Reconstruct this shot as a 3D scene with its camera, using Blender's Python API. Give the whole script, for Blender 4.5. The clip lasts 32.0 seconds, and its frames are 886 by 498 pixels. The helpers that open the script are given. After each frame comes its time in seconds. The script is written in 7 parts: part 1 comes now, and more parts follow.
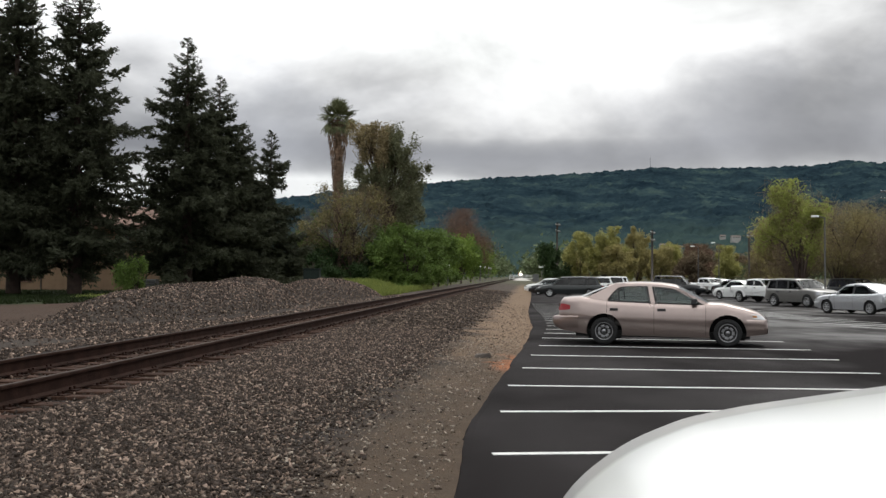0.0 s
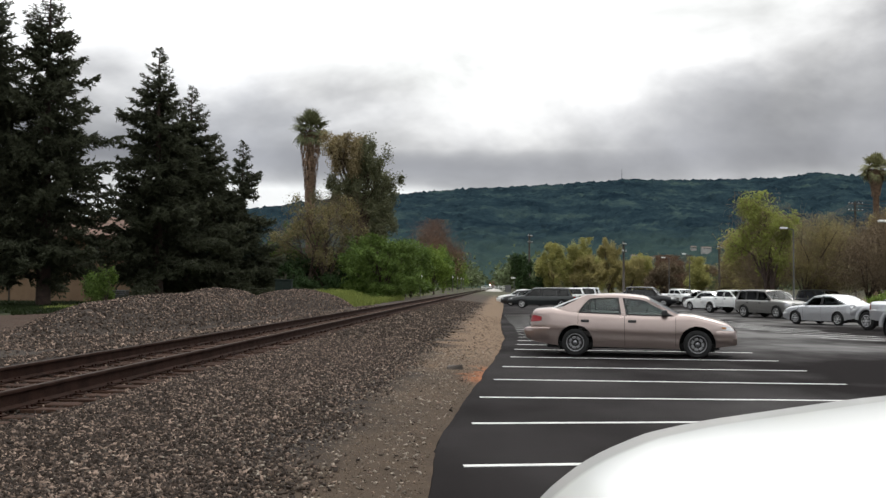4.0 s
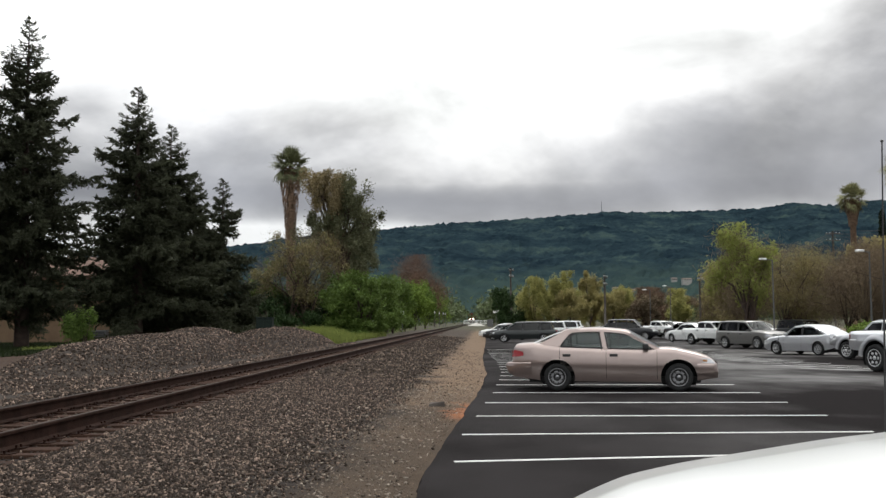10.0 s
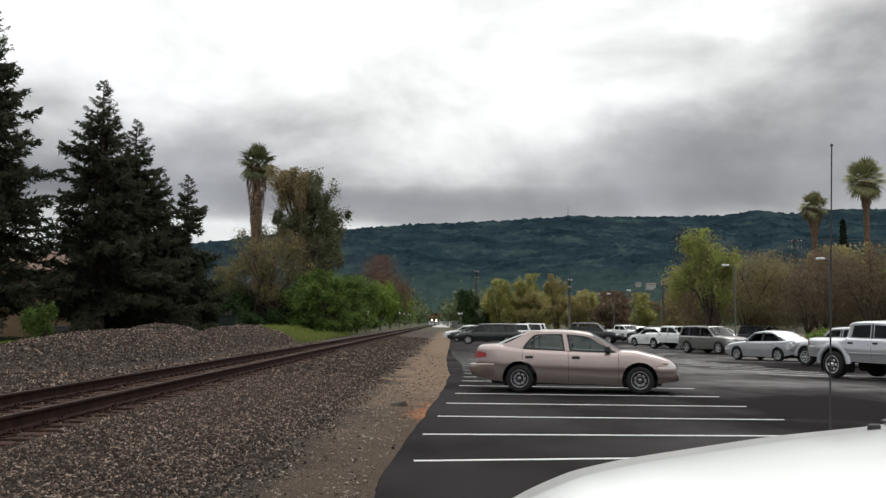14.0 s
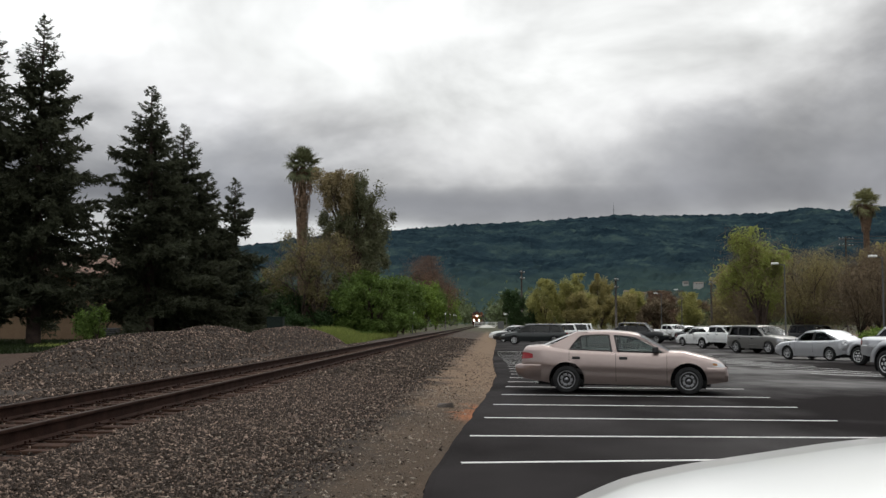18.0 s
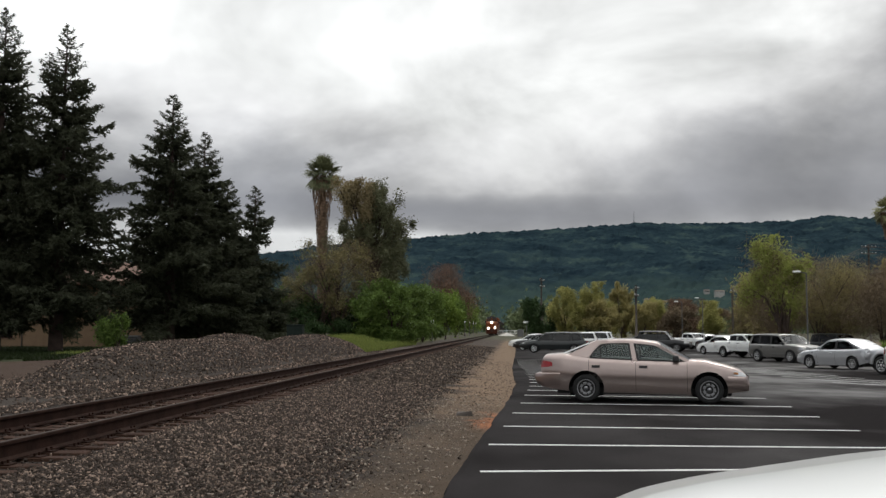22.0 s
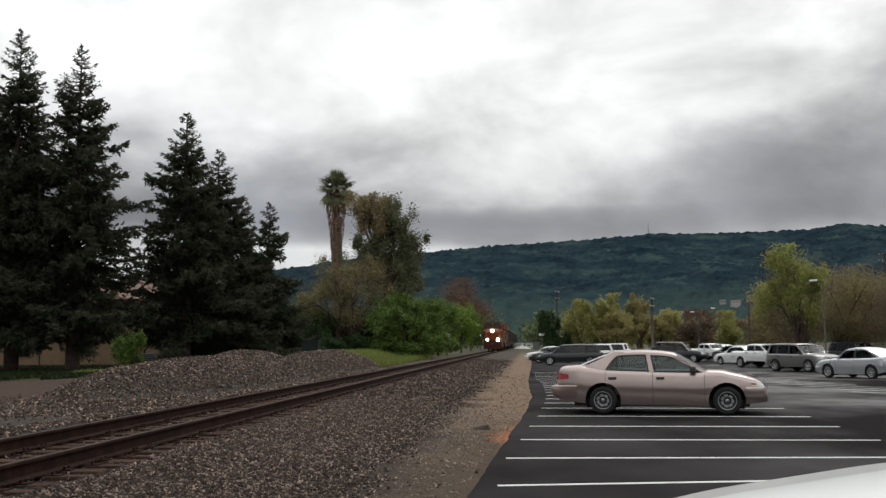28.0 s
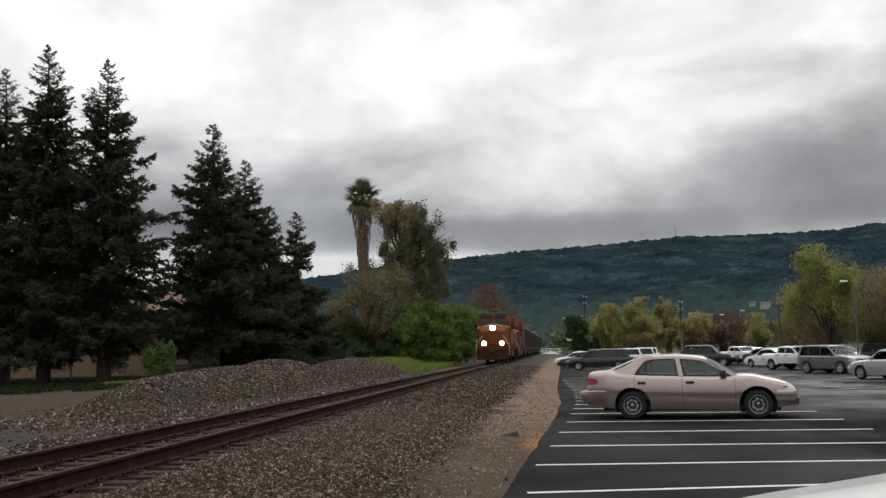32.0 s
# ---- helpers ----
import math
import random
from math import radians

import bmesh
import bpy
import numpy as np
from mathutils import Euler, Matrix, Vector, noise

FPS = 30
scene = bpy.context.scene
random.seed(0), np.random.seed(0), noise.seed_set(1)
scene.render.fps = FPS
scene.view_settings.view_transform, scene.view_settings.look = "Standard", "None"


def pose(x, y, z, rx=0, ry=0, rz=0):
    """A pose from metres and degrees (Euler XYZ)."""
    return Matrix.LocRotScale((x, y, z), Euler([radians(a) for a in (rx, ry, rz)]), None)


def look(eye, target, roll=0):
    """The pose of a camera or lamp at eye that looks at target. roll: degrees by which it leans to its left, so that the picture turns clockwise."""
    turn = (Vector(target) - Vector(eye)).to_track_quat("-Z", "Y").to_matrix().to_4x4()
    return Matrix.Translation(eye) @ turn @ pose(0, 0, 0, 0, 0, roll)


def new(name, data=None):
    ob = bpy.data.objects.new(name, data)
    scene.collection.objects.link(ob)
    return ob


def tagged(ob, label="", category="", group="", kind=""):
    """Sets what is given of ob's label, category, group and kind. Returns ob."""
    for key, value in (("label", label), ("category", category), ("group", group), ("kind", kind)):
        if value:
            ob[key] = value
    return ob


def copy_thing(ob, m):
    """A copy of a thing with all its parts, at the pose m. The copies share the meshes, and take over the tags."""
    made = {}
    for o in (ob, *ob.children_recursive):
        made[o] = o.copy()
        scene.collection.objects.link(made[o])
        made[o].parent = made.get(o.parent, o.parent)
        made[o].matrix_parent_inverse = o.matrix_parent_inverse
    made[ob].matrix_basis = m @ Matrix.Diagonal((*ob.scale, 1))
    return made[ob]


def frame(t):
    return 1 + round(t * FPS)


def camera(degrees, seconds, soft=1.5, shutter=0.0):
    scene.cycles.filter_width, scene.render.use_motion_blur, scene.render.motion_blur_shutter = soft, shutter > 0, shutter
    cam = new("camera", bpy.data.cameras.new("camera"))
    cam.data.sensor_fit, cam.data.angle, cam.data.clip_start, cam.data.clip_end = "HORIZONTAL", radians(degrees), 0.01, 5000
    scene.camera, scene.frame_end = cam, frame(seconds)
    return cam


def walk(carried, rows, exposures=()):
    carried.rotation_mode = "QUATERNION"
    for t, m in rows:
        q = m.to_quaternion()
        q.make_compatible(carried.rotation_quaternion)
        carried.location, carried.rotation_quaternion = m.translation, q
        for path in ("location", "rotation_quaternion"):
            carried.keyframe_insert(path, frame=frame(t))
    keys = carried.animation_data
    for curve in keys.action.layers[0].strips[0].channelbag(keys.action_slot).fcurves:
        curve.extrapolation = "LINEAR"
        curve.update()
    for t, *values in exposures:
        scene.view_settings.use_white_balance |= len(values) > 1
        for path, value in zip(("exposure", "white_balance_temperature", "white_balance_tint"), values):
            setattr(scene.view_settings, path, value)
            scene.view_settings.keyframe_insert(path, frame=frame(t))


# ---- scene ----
cam = camera(46.49, 32.0, soft=1.45)
PATH = [
    (0.0, 0.018, 0.063, 1.447, 91.44, -0.28, 4.45),
    (0.5, 0.021, 0.052, 1.455, 91.06, -0.25, 5.20),
    (1.0, 0.028, 0.039, 1.461, 90.97, -0.15, 5.65),
    (1.5, 0.035, 0.029, 1.460, 91.87, -0.37, 4.16),
    (2.0, 0.035, 0.022, 1.454, 92.11, -0.36, 3.55),
    (2.5, 0.032, 0.017, 1.451, 92.34, -0.29, 3.27),
    (3.0, 0.030, 0.014, 1.452, 91.95, -0.38, 3.12),
    (3.5, 0.027, 0.013, 1.456, 92.00, -0.44, 3.03),
    (5.5, 0.042, -0.002, 1.490, 92.35, 0.48, 2.81),
    (6.0, 0.042, -0.004, 1.491, 92.92, 0.51, 3.52),
    (6.5, 0.038, -0.006, 1.492, 93.05, 0.63, 3.93),
    (7.0, 0.034, -0.007, 1.492, 93.54, 0.43, 3.29),
    (7.5, 0.032, -0.007, 1.491, 93.99, 0.64, 3.56),
    (8.0, 0.034, -0.008, 1.493, 93.38, 0.80, 4.21),
    (8.5, 0.036, -0.008, 1.497, 93.79, 0.73, 3.63),
    (9.0, 0.037, -0.009, 1.498, 93.89, 0.88, 3.09),
    (9.5, 0.044, -0.010, 1.497, 94.10, 1.05, 3.13),
    (10.0, 0.050, -0.011, 1.494, 93.98, 0.53, 1.93),
    (10.5, 0.053, -0.012, 1.488, 94.32, 0.93, 1.09),
    (11.0, 0.056, -0.014, 1.476, 92.73, 0.77, 1.11),
    (11.5, 0.057, -0.016, 1.462, 91.23, 0.35, -0.12),
    (12.0, 0.059, -0.018, 1.459, 92.71, -0.12, -0.50),
    (12.5, 0.067, -0.024, 1.462, 93.09, -0.15, -2.40),
    (13.0, 0.074, -0.030, 1.469, 94.11, -0.07, -3.04),
    (13.5, 0.077, -0.028, 1.473, 94.32, -0.21, -1.30),
    (14.0, 0.079, -0.024, 1.475, 94.04, -0.37, -0.01),
    (14.5, 0.080, -0.021, 1.476, 94.24, -0.39, 0.23),
    (16.5, 0.099, -0.009, 1.488, 94.57, 0.04, 1.62),
    (17.0, 0.088, -0.007, 1.490, 94.20, -0.10, 2.23),
    (17.5, 0.076, -0.005, 1.490, 94.09, -0.03, 2.53),
    (18.0, 0.072, -0.004, 1.487, 94.06, -0.08, 2.52),
    (18.5, 0.073, -0.004, 1.484, 94.24, 0.07, 2.78),
    (19.0, 0.071, -0.003, 1.482, 94.44, 0.12, 2.85),
    (19.5, 0.067, -0.003, 1.481, 94.60, -0.03, 3.19),
    (20.0, 0.066, -0.004, 1.481, 94.35, -0.19, 3.36),
    (20.5, 0.070, -0.005, 1.484, 94.21, -0.26, 3.43),
    (21.0, 0.078, -0.005, 1.488, 94.38, -0.30, 3.17),
    (21.5, 0.081, -0.006, 1.490, 94.35, -0.42, 3.47),
    (22.0, 0.082, -0.007, 1.491, 94.50, -0.17, 3.61),
    (22.5, 0.084, -0.007, 1.494, 94.25, -0.01, 3.57),
    (23.0, 0.087, -0.006, 1.496, 94.51, -0.12, 3.65),
    (23.5, 0.091, -0.005, 1.496, 94.42, -0.21, 3.87),
    (24.0, 0.087, -0.002, 1.495, 94.46, -0.41, 3.82),
    (24.5, 0.081, 0.000, 1.494, 94.52, -0.26, 3.88),
    (25.0, 0.078, 0.002, 1.494, 94.55, -0.18, 3.99),
    (25.5, 0.075, 0.002, 1.492, 94.60, -0.20, 3.91),
    (27.5, 0.080, 0.008, 1.492, 95.08, 0.08, 4.45),
    (28.0, 0.083, 0.007, 1.492, 95.26, 0.54, 4.47),
    (28.5, 0.087, 0.005, 1.491, 95.00, 0.61, 4.17),
    (29.0, 0.086, 0.004, 1.492, 95.00, 0.72, 4.94),
    (29.5, 0.085, 0.004, 1.494, 95.22, 0.92, 5.41),
    (30.0, 0.086, 0.004, 1.496, 95.17, 1.04, 5.59),
    (30.5, 0.087, 0.004, 1.498, 95.05, 1.09, 6.00),
    (31.0, 0.088, 0.004, 1.500, 94.53, 1.05, 5.87),
    (31.5, 0.089, 0.004, 1.502, 94.87, 0.99, 5.64),
    (32.0, 0.090, 0.004, 1.503, 95.65, 1.35, 6.02),
]
walk(cam, [(t, pose(*m)) for t, *m in PATH], [(0, 0.0), (2, 0.08), (9, 0.04), (13, -0.06), (14.5, -0.17), (17, -0.28), (23, -0.32), (28, -0.27), (32, -0.31)])

# ---- sky, sun ----
SUN_AZ, SUN_EL = radians(25), radians(48)
world = bpy.data.worlds.new("overcast_sky")
scene.world = world
world.use_nodes = True


def sky_nodes():
    nt = world.node_tree
    nt.nodes.clear()

    def n(kind, **kw):
        nd = nt.nodes.new(kind)
        for k, v in kw.items():
            if k in nd.inputs:
                nd.inputs[k].default_value = v
        return nd

    def math_(op, a, b=0.0, c=0.0):
        nd = nt.nodes.new("ShaderNodeMath")
        nd.operation = op
        for k, v in enumerate((a, b, c)):
            if isinstance(v, (int, float)):
                nd.inputs[k].default_value = v
            else:
                nt.links.new(v, nd.inputs[k])
        return nd.outputs[0]

    co = n("ShaderNodeTexCoord")
    sky = n("ShaderNodeTexSky")
    sky.sky_type = "NISHITA"
    sky.sun_disc = False
    sky.sun_elevation, sky.sun_rotation = SUN_EL, SUN_AZ
    sky.air_density, sky.dust_density = 1.0, 3.0
    sep = n("ShaderNodeSeparateXYZ")
    nt.links.new(co.outputs["Generated"], sep.inputs[0])
    x, y, z = sep.outputs
    # clouds lie on a flat ceiling: project the direction on it
    up = math_("MAXIMUM", z, 0.0)
    den = math_("ADD", up, 0.30)
    comb = n("ShaderNodeCombineXYZ")
    nt.links.new(math_("DIVIDE", x, den), comb.inputs[0])
    nt.links.new(math_("DIVIDE", y, den), comb.inputs[1])
    big = n("ShaderNodeTexNoise", Scale=1.25, Detail=5.0, Roughness=0.5, Distortion=0.15)
    mp = n("ShaderNodeMapping")
    mp.inputs["Location"].default_value = (7.3, 2.1, 0)
    nt.links.new(comb.outputs[0], mp.inputs[0])
    nt.links.new(mp.outputs[0], big.inputs["Vector"])
    fine = n("ShaderNodeTexNoise", Scale=5.2, Detail=6.0, Roughness=0.52, Distortion=0.25)
    az = math_("DIVIDE", x, math_("ADD", math_("ABSOLUTE", y), 0.05))
    face = n("ShaderNodeCombineXYZ")
    nt.links.new(az, face.inputs[0])
    nt.links.new(math_("MULTIPLY", z, 1.7), face.inputs[1])
    nt.links.new(face.outputs[0], fine.inputs["Vector"])
    # thin, bright cloud overhead and a heavier grey bank low down, thicker to the east
    east = math_("ADD", az, 0.055)
    bank_top = math_("ADD", math_("MULTIPLY_ADD", math_("ABSOLUTE", east), 0.165, 0.143), math_("MULTIPLY", east, 0.018))
    rel = math_("DIVIDE", z, bank_top)
    wob = math_("MULTIPLY_ADD", big.outputs["Fac"], 1.0, -0.52)
    wob2 = math_("MULTIPLY_ADD", fine.outputs["Fac"], 0.85, -0.425)
    val = math_("ADD", rel, math_("ADD", wob, wob2))
    ramp = n("ShaderNodeValToRGB")
    cr = ramp.color_ramp
    cr.interpolation = "B_SPLINE"
    cr.elements[0].position, cr.elements[0].color = 0.0, (0.74, 0.755, 0.76, 1)
    cr.elements[1].position, cr.elements[1].color = 1.0, (0.985, 1.0, 0.985, 1)
    for p_, c_ in ((0.15, (0.285, 0.292, 0.314, 1)), (0.36, (0.207, 0.213, 0.238, 1)), (0.52, (0.236, 0.241, 0.262, 1)), (0.66, (0.376, 0.380, 0.392, 1)), (0.80, (0.72, 0.72, 0.72, 1))):
        e = cr.elements.new(p_)
        e.color = c_
    # the cloud breaks low over the western horizon
    gap = n("ShaderNodeMapRange")
    for k, v in (("From Min", 0.085), ("From Max", 0.132), ("To Min", 1.0), ("To Max", 0.0)):
        gap.inputs[k].default_value = v
    nt.links.new(z, gap.inputs["Value"])
    west = n("ShaderNodeMapRange")
    for k, v in (("From Min", 0.40), ("From Max", -0.12), ("To Min", 0.20), ("To Max", 0.48)):
        west.inputs[k].default_value = v
    nt.links.new(az, west.inputs["Value"])
    nt.links.new(math_("SUBTRACT", math_("MULTIPLY", val, 0.7), math_("MULTIPLY", gap.outputs[0], west.outputs[0])), ramp.inputs[0])
    mix = n("ShaderNodeMixRGB")
    mix.inputs[0].default_value = 0.93
    grey = n("ShaderNodeMixRGB")
    grey.blend_type = "MULTIPLY"
    grey.inputs[0].default_value = 1.0
    grey.inputs[2].default_value = (0.10, 0.10, 0.10, 1)
    nt.links.new(sky.outputs[0], grey.inputs[1])
    nt.links.new(grey.outputs[0], mix.inputs[1])
    nt.links.new(ramp.outputs[0], mix.inputs[2])
    bg = n("ShaderNodeBackground")
    shade = n("ShaderNodeTexNoise", Scale=2.2, Detail=5.0, Roughness=0.5, Distortion=0.3)
    mp2 = n("ShaderNodeMapping")
    mp2.inputs["Location"].default_value = (3.1, 5.7, 0)
    mp2.inputs["Scale"].default_value = (2.2, 2.2, 1.0)
    nt.links.new(face.outputs[0], mp2.inputs[0])
    nt.links.new(mp2.outputs[0], shade.inputs["Vector"])
    nt.links.new(mix.outputs[0], bg.inputs[0])
    # thinner cloud and more light towards the zenith
    thin = n("ShaderNodeMapRange")
    for k, v in (("From Min", 0.30), ("From Max", 0.70), ("To Min", 1.24), ("To Max", 2.0)):
        thin.inputs[k].default_value = v
    nt.links.new(z, thin.inputs["Value"])
    nt.links.new(math_("MULTIPLY", thin.outputs[0], math_("MULTIPLY_ADD", shade.outputs["Fac"], 2.0, 0.02)), bg.inputs["Strength"])
    out = n("ShaderNodeOutputWorld")
    nt.links.new(bg.outputs[0], out.inputs[0])


sky_nodes()
sun = new("sun", bpy.data.lights.new("sun", "SUN"))
sun.data.energy, sun.data.angle, sun.data.color = 0.8, radians(20), (1.0, 0.96, 0.9)
sun.matrix_world = look((0, 0, 0), (-math.sin(SUN_AZ) * math.cos(SUN_EL), -math.cos(SUN_AZ) * math.cos(SUN_EL), -math.sin(SUN_EL)))


# ---- materials ----
def mat(name, base, rough=0.7, metal=0.0, var=0.25, scale=6.0, bump=0.0, bscale=40.0, spec=0.5, coat=0.0, alt=None, isl=0.0, fine=0.0):
    """base colour varied at two scales; alt: second colour that patches mix in; isl: variation from piece to piece."""
    m = bpy.data.materials.new(name)
    m.use_nodes = True
    nt = m.node_tree
    b = nt.nodes["Principled BSDF"]
    b.inputs["Roughness"].default_value, b.inputs["Metallic"].default_value = rough, metal
    b.inputs["Specular IOR Level"].default_value, b.inputs["Coat Weight"].default_value = spec, coat
    b.inputs["Coat Roughness"].default_value = 0.06
    co = nt.nodes.new("ShaderNodeTexCoord")
    geo = nt.nodes.new("ShaderNodeNewGeometry")
    n1 = nt.nodes.new("ShaderNodeTexNoise")
    n1.inputs["Scale"].default_value, n1.inputs["Detail"].default_value = scale, 5
    n2 = nt.nodes.new("ShaderNodeTexNoise")
    n2.inputs["Scale"].default_value, n2.inputs["Detail"].default_value = scale * 9.0, 3
    for q in (n1, n2):
        nt.links.new(co.outputs["Object"], q.inputs["Vector"])
    mx = nt.nodes.new("ShaderNodeMixRGB")
    mx.inputs[1].default_value = (*base, 1)
    second = alt or tuple(c * (1 - var) for c in base)
    mx.inputs[2].default_value = (*second, 1)
    rp = nt.nodes.new("ShaderNodeValToRGB")
    rp.color_ramp.elements[0].position, rp.color_ramp.elements[1].position = 0.38, 0.66
    nt.links.new(n1.outputs["Fac"], rp.inputs[0])
    nt.links.new(rp.outputs[0], mx.inputs[0])
    last = mx.outputs[0]

    def scaled(fac, lo, hi, last):
        mr = nt.nodes.new("ShaderNodeMapRange")
        mr.inputs["To Min"].default_value, mr.inputs["To Max"].default_value = lo, hi
        nt.links.new(fac, mr.inputs["Value"])
        mu = nt.nodes.new("ShaderNodeVectorMath")
        mu.operation = "SCALE"
        nt.links.new(last, mu.inputs[0])
        nt.links.new(mr.outputs[0], mu.inputs["Scale"])
        return mu.outputs[0]

    last = scaled(n2.outputs["Fac"], 1 - max(var * 0.6, fine), 1 + max(var * 0.6, fine), last)
    if isl:
        if isl > 0.8:
            # mostly dull pieces, a few pale ones
            pw = nt.nodes.new("ShaderNodeMath")
            pw.operation = "POWER"
            pw.inputs[1].default_value = 5.0
            nt.links.new(geo.outputs["Random Per Island"], pw.inputs[0])
            last = scaled(pw.outputs[0], 0.55, 0.55 + 2.9 * isl, last)
        else:
            last = scaled(geo.outputs["Random Per Island"], 1 - isl, 1 + isl, last)
        oi = nt.nodes.new("ShaderNodeObjectInfo")
        last = scaled(oi.outputs["Random"], 1 - isl * 0.5, 1 + isl * 0.5, last)
    nt.links.new(last, b.inputs["Base Color"])
    if bump:
        n3 = nt.nodes.new("ShaderNodeTexNoise")
        n3.inputs["Scale"].default_value, n3.inputs["Detail"].default_value = bscale, 4
        nt.links.new(co.outputs["Object"], n3.inputs["Vector"])
        bp = nt.nodes.new("ShaderNodeBump")
        bp.inputs["Strength"].default_value, bp.inputs["Distance"].default_value = bump, 0.02
        nt.links.new(n3.outputs["Fac"], bp.inputs["Height"])
        nt.links.new(bp.outputs[0], b.inputs["Normal"])
    rr = nt.nodes.new("ShaderNodeMapRange")
    rr.inputs["To Min"].default_value, rr.inputs["To Max"].default_value = max(0.02, rough - 0.1), min(1, rough + 0.1)
    nt.links.new(n1.outputs["Fac"], rr.inputs["Value"])
    nt.links.new(rr.outputs[0], b.inputs["Roughness"])
    return m


def glow(name, col, strength):
    m = bpy.data.materials.new(name)
    m.use_nodes = True
    b = m.node_tree.nodes["Principled BSDF"]
    b.inputs["Base Color"].default_value = (*col, 1)
    b.inputs["Emission Color"].default_value = (*col, 1)
    b.inputs["Emission Strength"].default_value = strength
    return m


def glass(name, tint, solid=0.25):
    m = bpy.data.materials.new(name)
    m.use_nodes = True
    nt = m.node_tree
    nt.nodes.clear()
    tr = nt.nodes.new("ShaderNodeBsdfTransparent")
    tr.inputs[0].default_value = (*tint, 1)
    gl = nt.nodes.new("ShaderNodeBsdfGlossy")
    gl.inputs["Roughness"].default_value = 0.03
    fr = nt.nodes.new("ShaderNodeFresnel")
    fr.inputs[0].default_value = 1.5
    mx = nt.nodes.new("ShaderNodeMixShader")
    out = nt.nodes.new("ShaderNodeOutputMaterial")
    nt.links.new(fr.outputs[0], mx.inputs[0])
    nt.links.new(tr.outputs[0], mx.inputs[1])
    nt.links.new(gl.outputs[0], mx.inputs[2])
    nt.links.new(mx.outputs[0], out.inputs[0])
    return m


def leafy(name, base, var=0.35, rough=0.6, trans=0.25):
    """foliage: leaves that differ from clump to clump and let some light through"""
    m = bpy.data.materials.new(name)
    m.use_nodes = True
    nt = m.node_tree
    b = nt.nodes["Principled BSDF"]
    b.inputs["Roughness"].default_value = rough
    b.inputs["Specular IOR Level"].default_value = 0.1
    geo = nt.nodes.new("ShaderNodeNewGeometry")
    co = nt.nodes.new("ShaderNodeTexCoord")
    ns = nt.nodes.new("ShaderNodeTexNoise")
    ns.inputs["Scale"].default_value = 0.45
    nt.links.new(co.outputs["Object"], ns.inputs["Vector"])
    ad = nt.nodes.new("ShaderNodeMath")
    ad.operation = "ADD"
    nt.links.new(geo.outputs["Random Per Island"], ad.inputs[0])
    nt.links.new(ns.outputs["Fac"], ad.inputs[1])
    mr = nt.nodes.new("ShaderNodeMapRange")
    mr.inputs["From Max"].default_value = 2.0
    mr.inputs["From Min"].default_value = 0.0
    mr.inputs["To Min"].default_value, mr.inputs["To Max"].default_value = 1 - var * 1.1, 1 + var * 1.1
    nt.links.new(ad.outputs[0], mr.inputs["Value"])
    mu = nt.nodes.new("ShaderNodeVectorMath")
    mu.operation = "SCALE"
    mu.inputs[0].default_value = base
    nt.links.new(mr.outputs[0], mu.inputs["Scale"])
    nt.links.new(mu.outputs[0], b.inputs["Base Color"])
    if trans:
        tl = nt.nodes.new("ShaderNodeBsdfTranslucent")
        nt.links.new(mu.outputs[0], tl.inputs[0])
        mx = nt.nodes.new("ShaderNodeMixShader")
        mx.inputs[0].default_value = trans
        nt.links.new(b.outputs[0], mx.inputs[1])
        nt.links.new(tl.outputs[0], mx.inputs[2])
        nt.links.new(mx.outputs[0], nt.nodes["Material Output"].inputs[0])
    return m


# ---- building blocks ----
def thing(name, m=None, label="", category="", group="", kind=""):
    ob = new(name)
    ob.empty_display_size = 0.2
    if m is not None:
        ob.matrix_basis = m
    return tagged(ob, label, category, group, kind)


def mesh_of(bm, material, smooth=False):
    me = bpy.data.meshes.new("m")
    bm.normal_update()
    bm.to_mesh(me)
    bm.free()
    me.materials.append(material)
    if smooth:
        me.shade_smooth()
    return me


def part(name, bm, material, parent, label="", smooth=False, m=None):
    me = bm if isinstance(bm, bpy.types.Mesh) else mesh_of(bm, material, smooth)
    ob = new(name, me)
    ob.parent = parent
    if m is not None:
        ob.matrix_basis = m
    return tagged(ob, label)


def solo(name, bm, material, label="", category="", group="", kind="", smooth=False, m=None):
    ob = new(name, mesh_of(bm, material, smooth))
    if m is not None:
        ob.matrix_basis = m
    return tagged(ob, label, category, group, kind)


def raw(name, verts, faces, material, parent=None, label="", category="", group="", kind="", smooth=False):
    me = bpy.data.meshes.new("m")
    me.from_pydata([tuple(v) for v in verts] if isinstance(verts, list) else verts.tolist(), [], faces if isinstance(faces, list) else faces.tolist())
    me.materials.append(material)
    if smooth:
        me.shade_smooth()
    ob = new(name, me)
    ob.parent = parent
    return tagged(ob, label, category, group, kind)


def box(bm, x0, x1, y0, y1, z0, z1, bevel=0.0, taper=0.0):
    vs = [bm.verts.new((x, y, z)) for z, k in ((z0, 0), (z1, taper)) for x, y in ((x0 + k, y0 + k), (x1 - k, y0 + k), (x1 - k, y1 - k), (x0 + k, y1 - k))]
    fs = [bm.faces.new([vs[i] for i in q]) for q in ((3, 2, 1, 0), (4, 5, 6, 7), (0, 1, 5, 4), (1, 2, 6, 5), (2, 3, 7, 6), (3, 0, 4, 7))]
    if bevel:
        es = list({e for f in fs for e in f.edges})
        bmesh.ops.bevel(bm, geom=es, offset=bevel, segments=2, affect="EDGES", profile=0.5)
    return bm


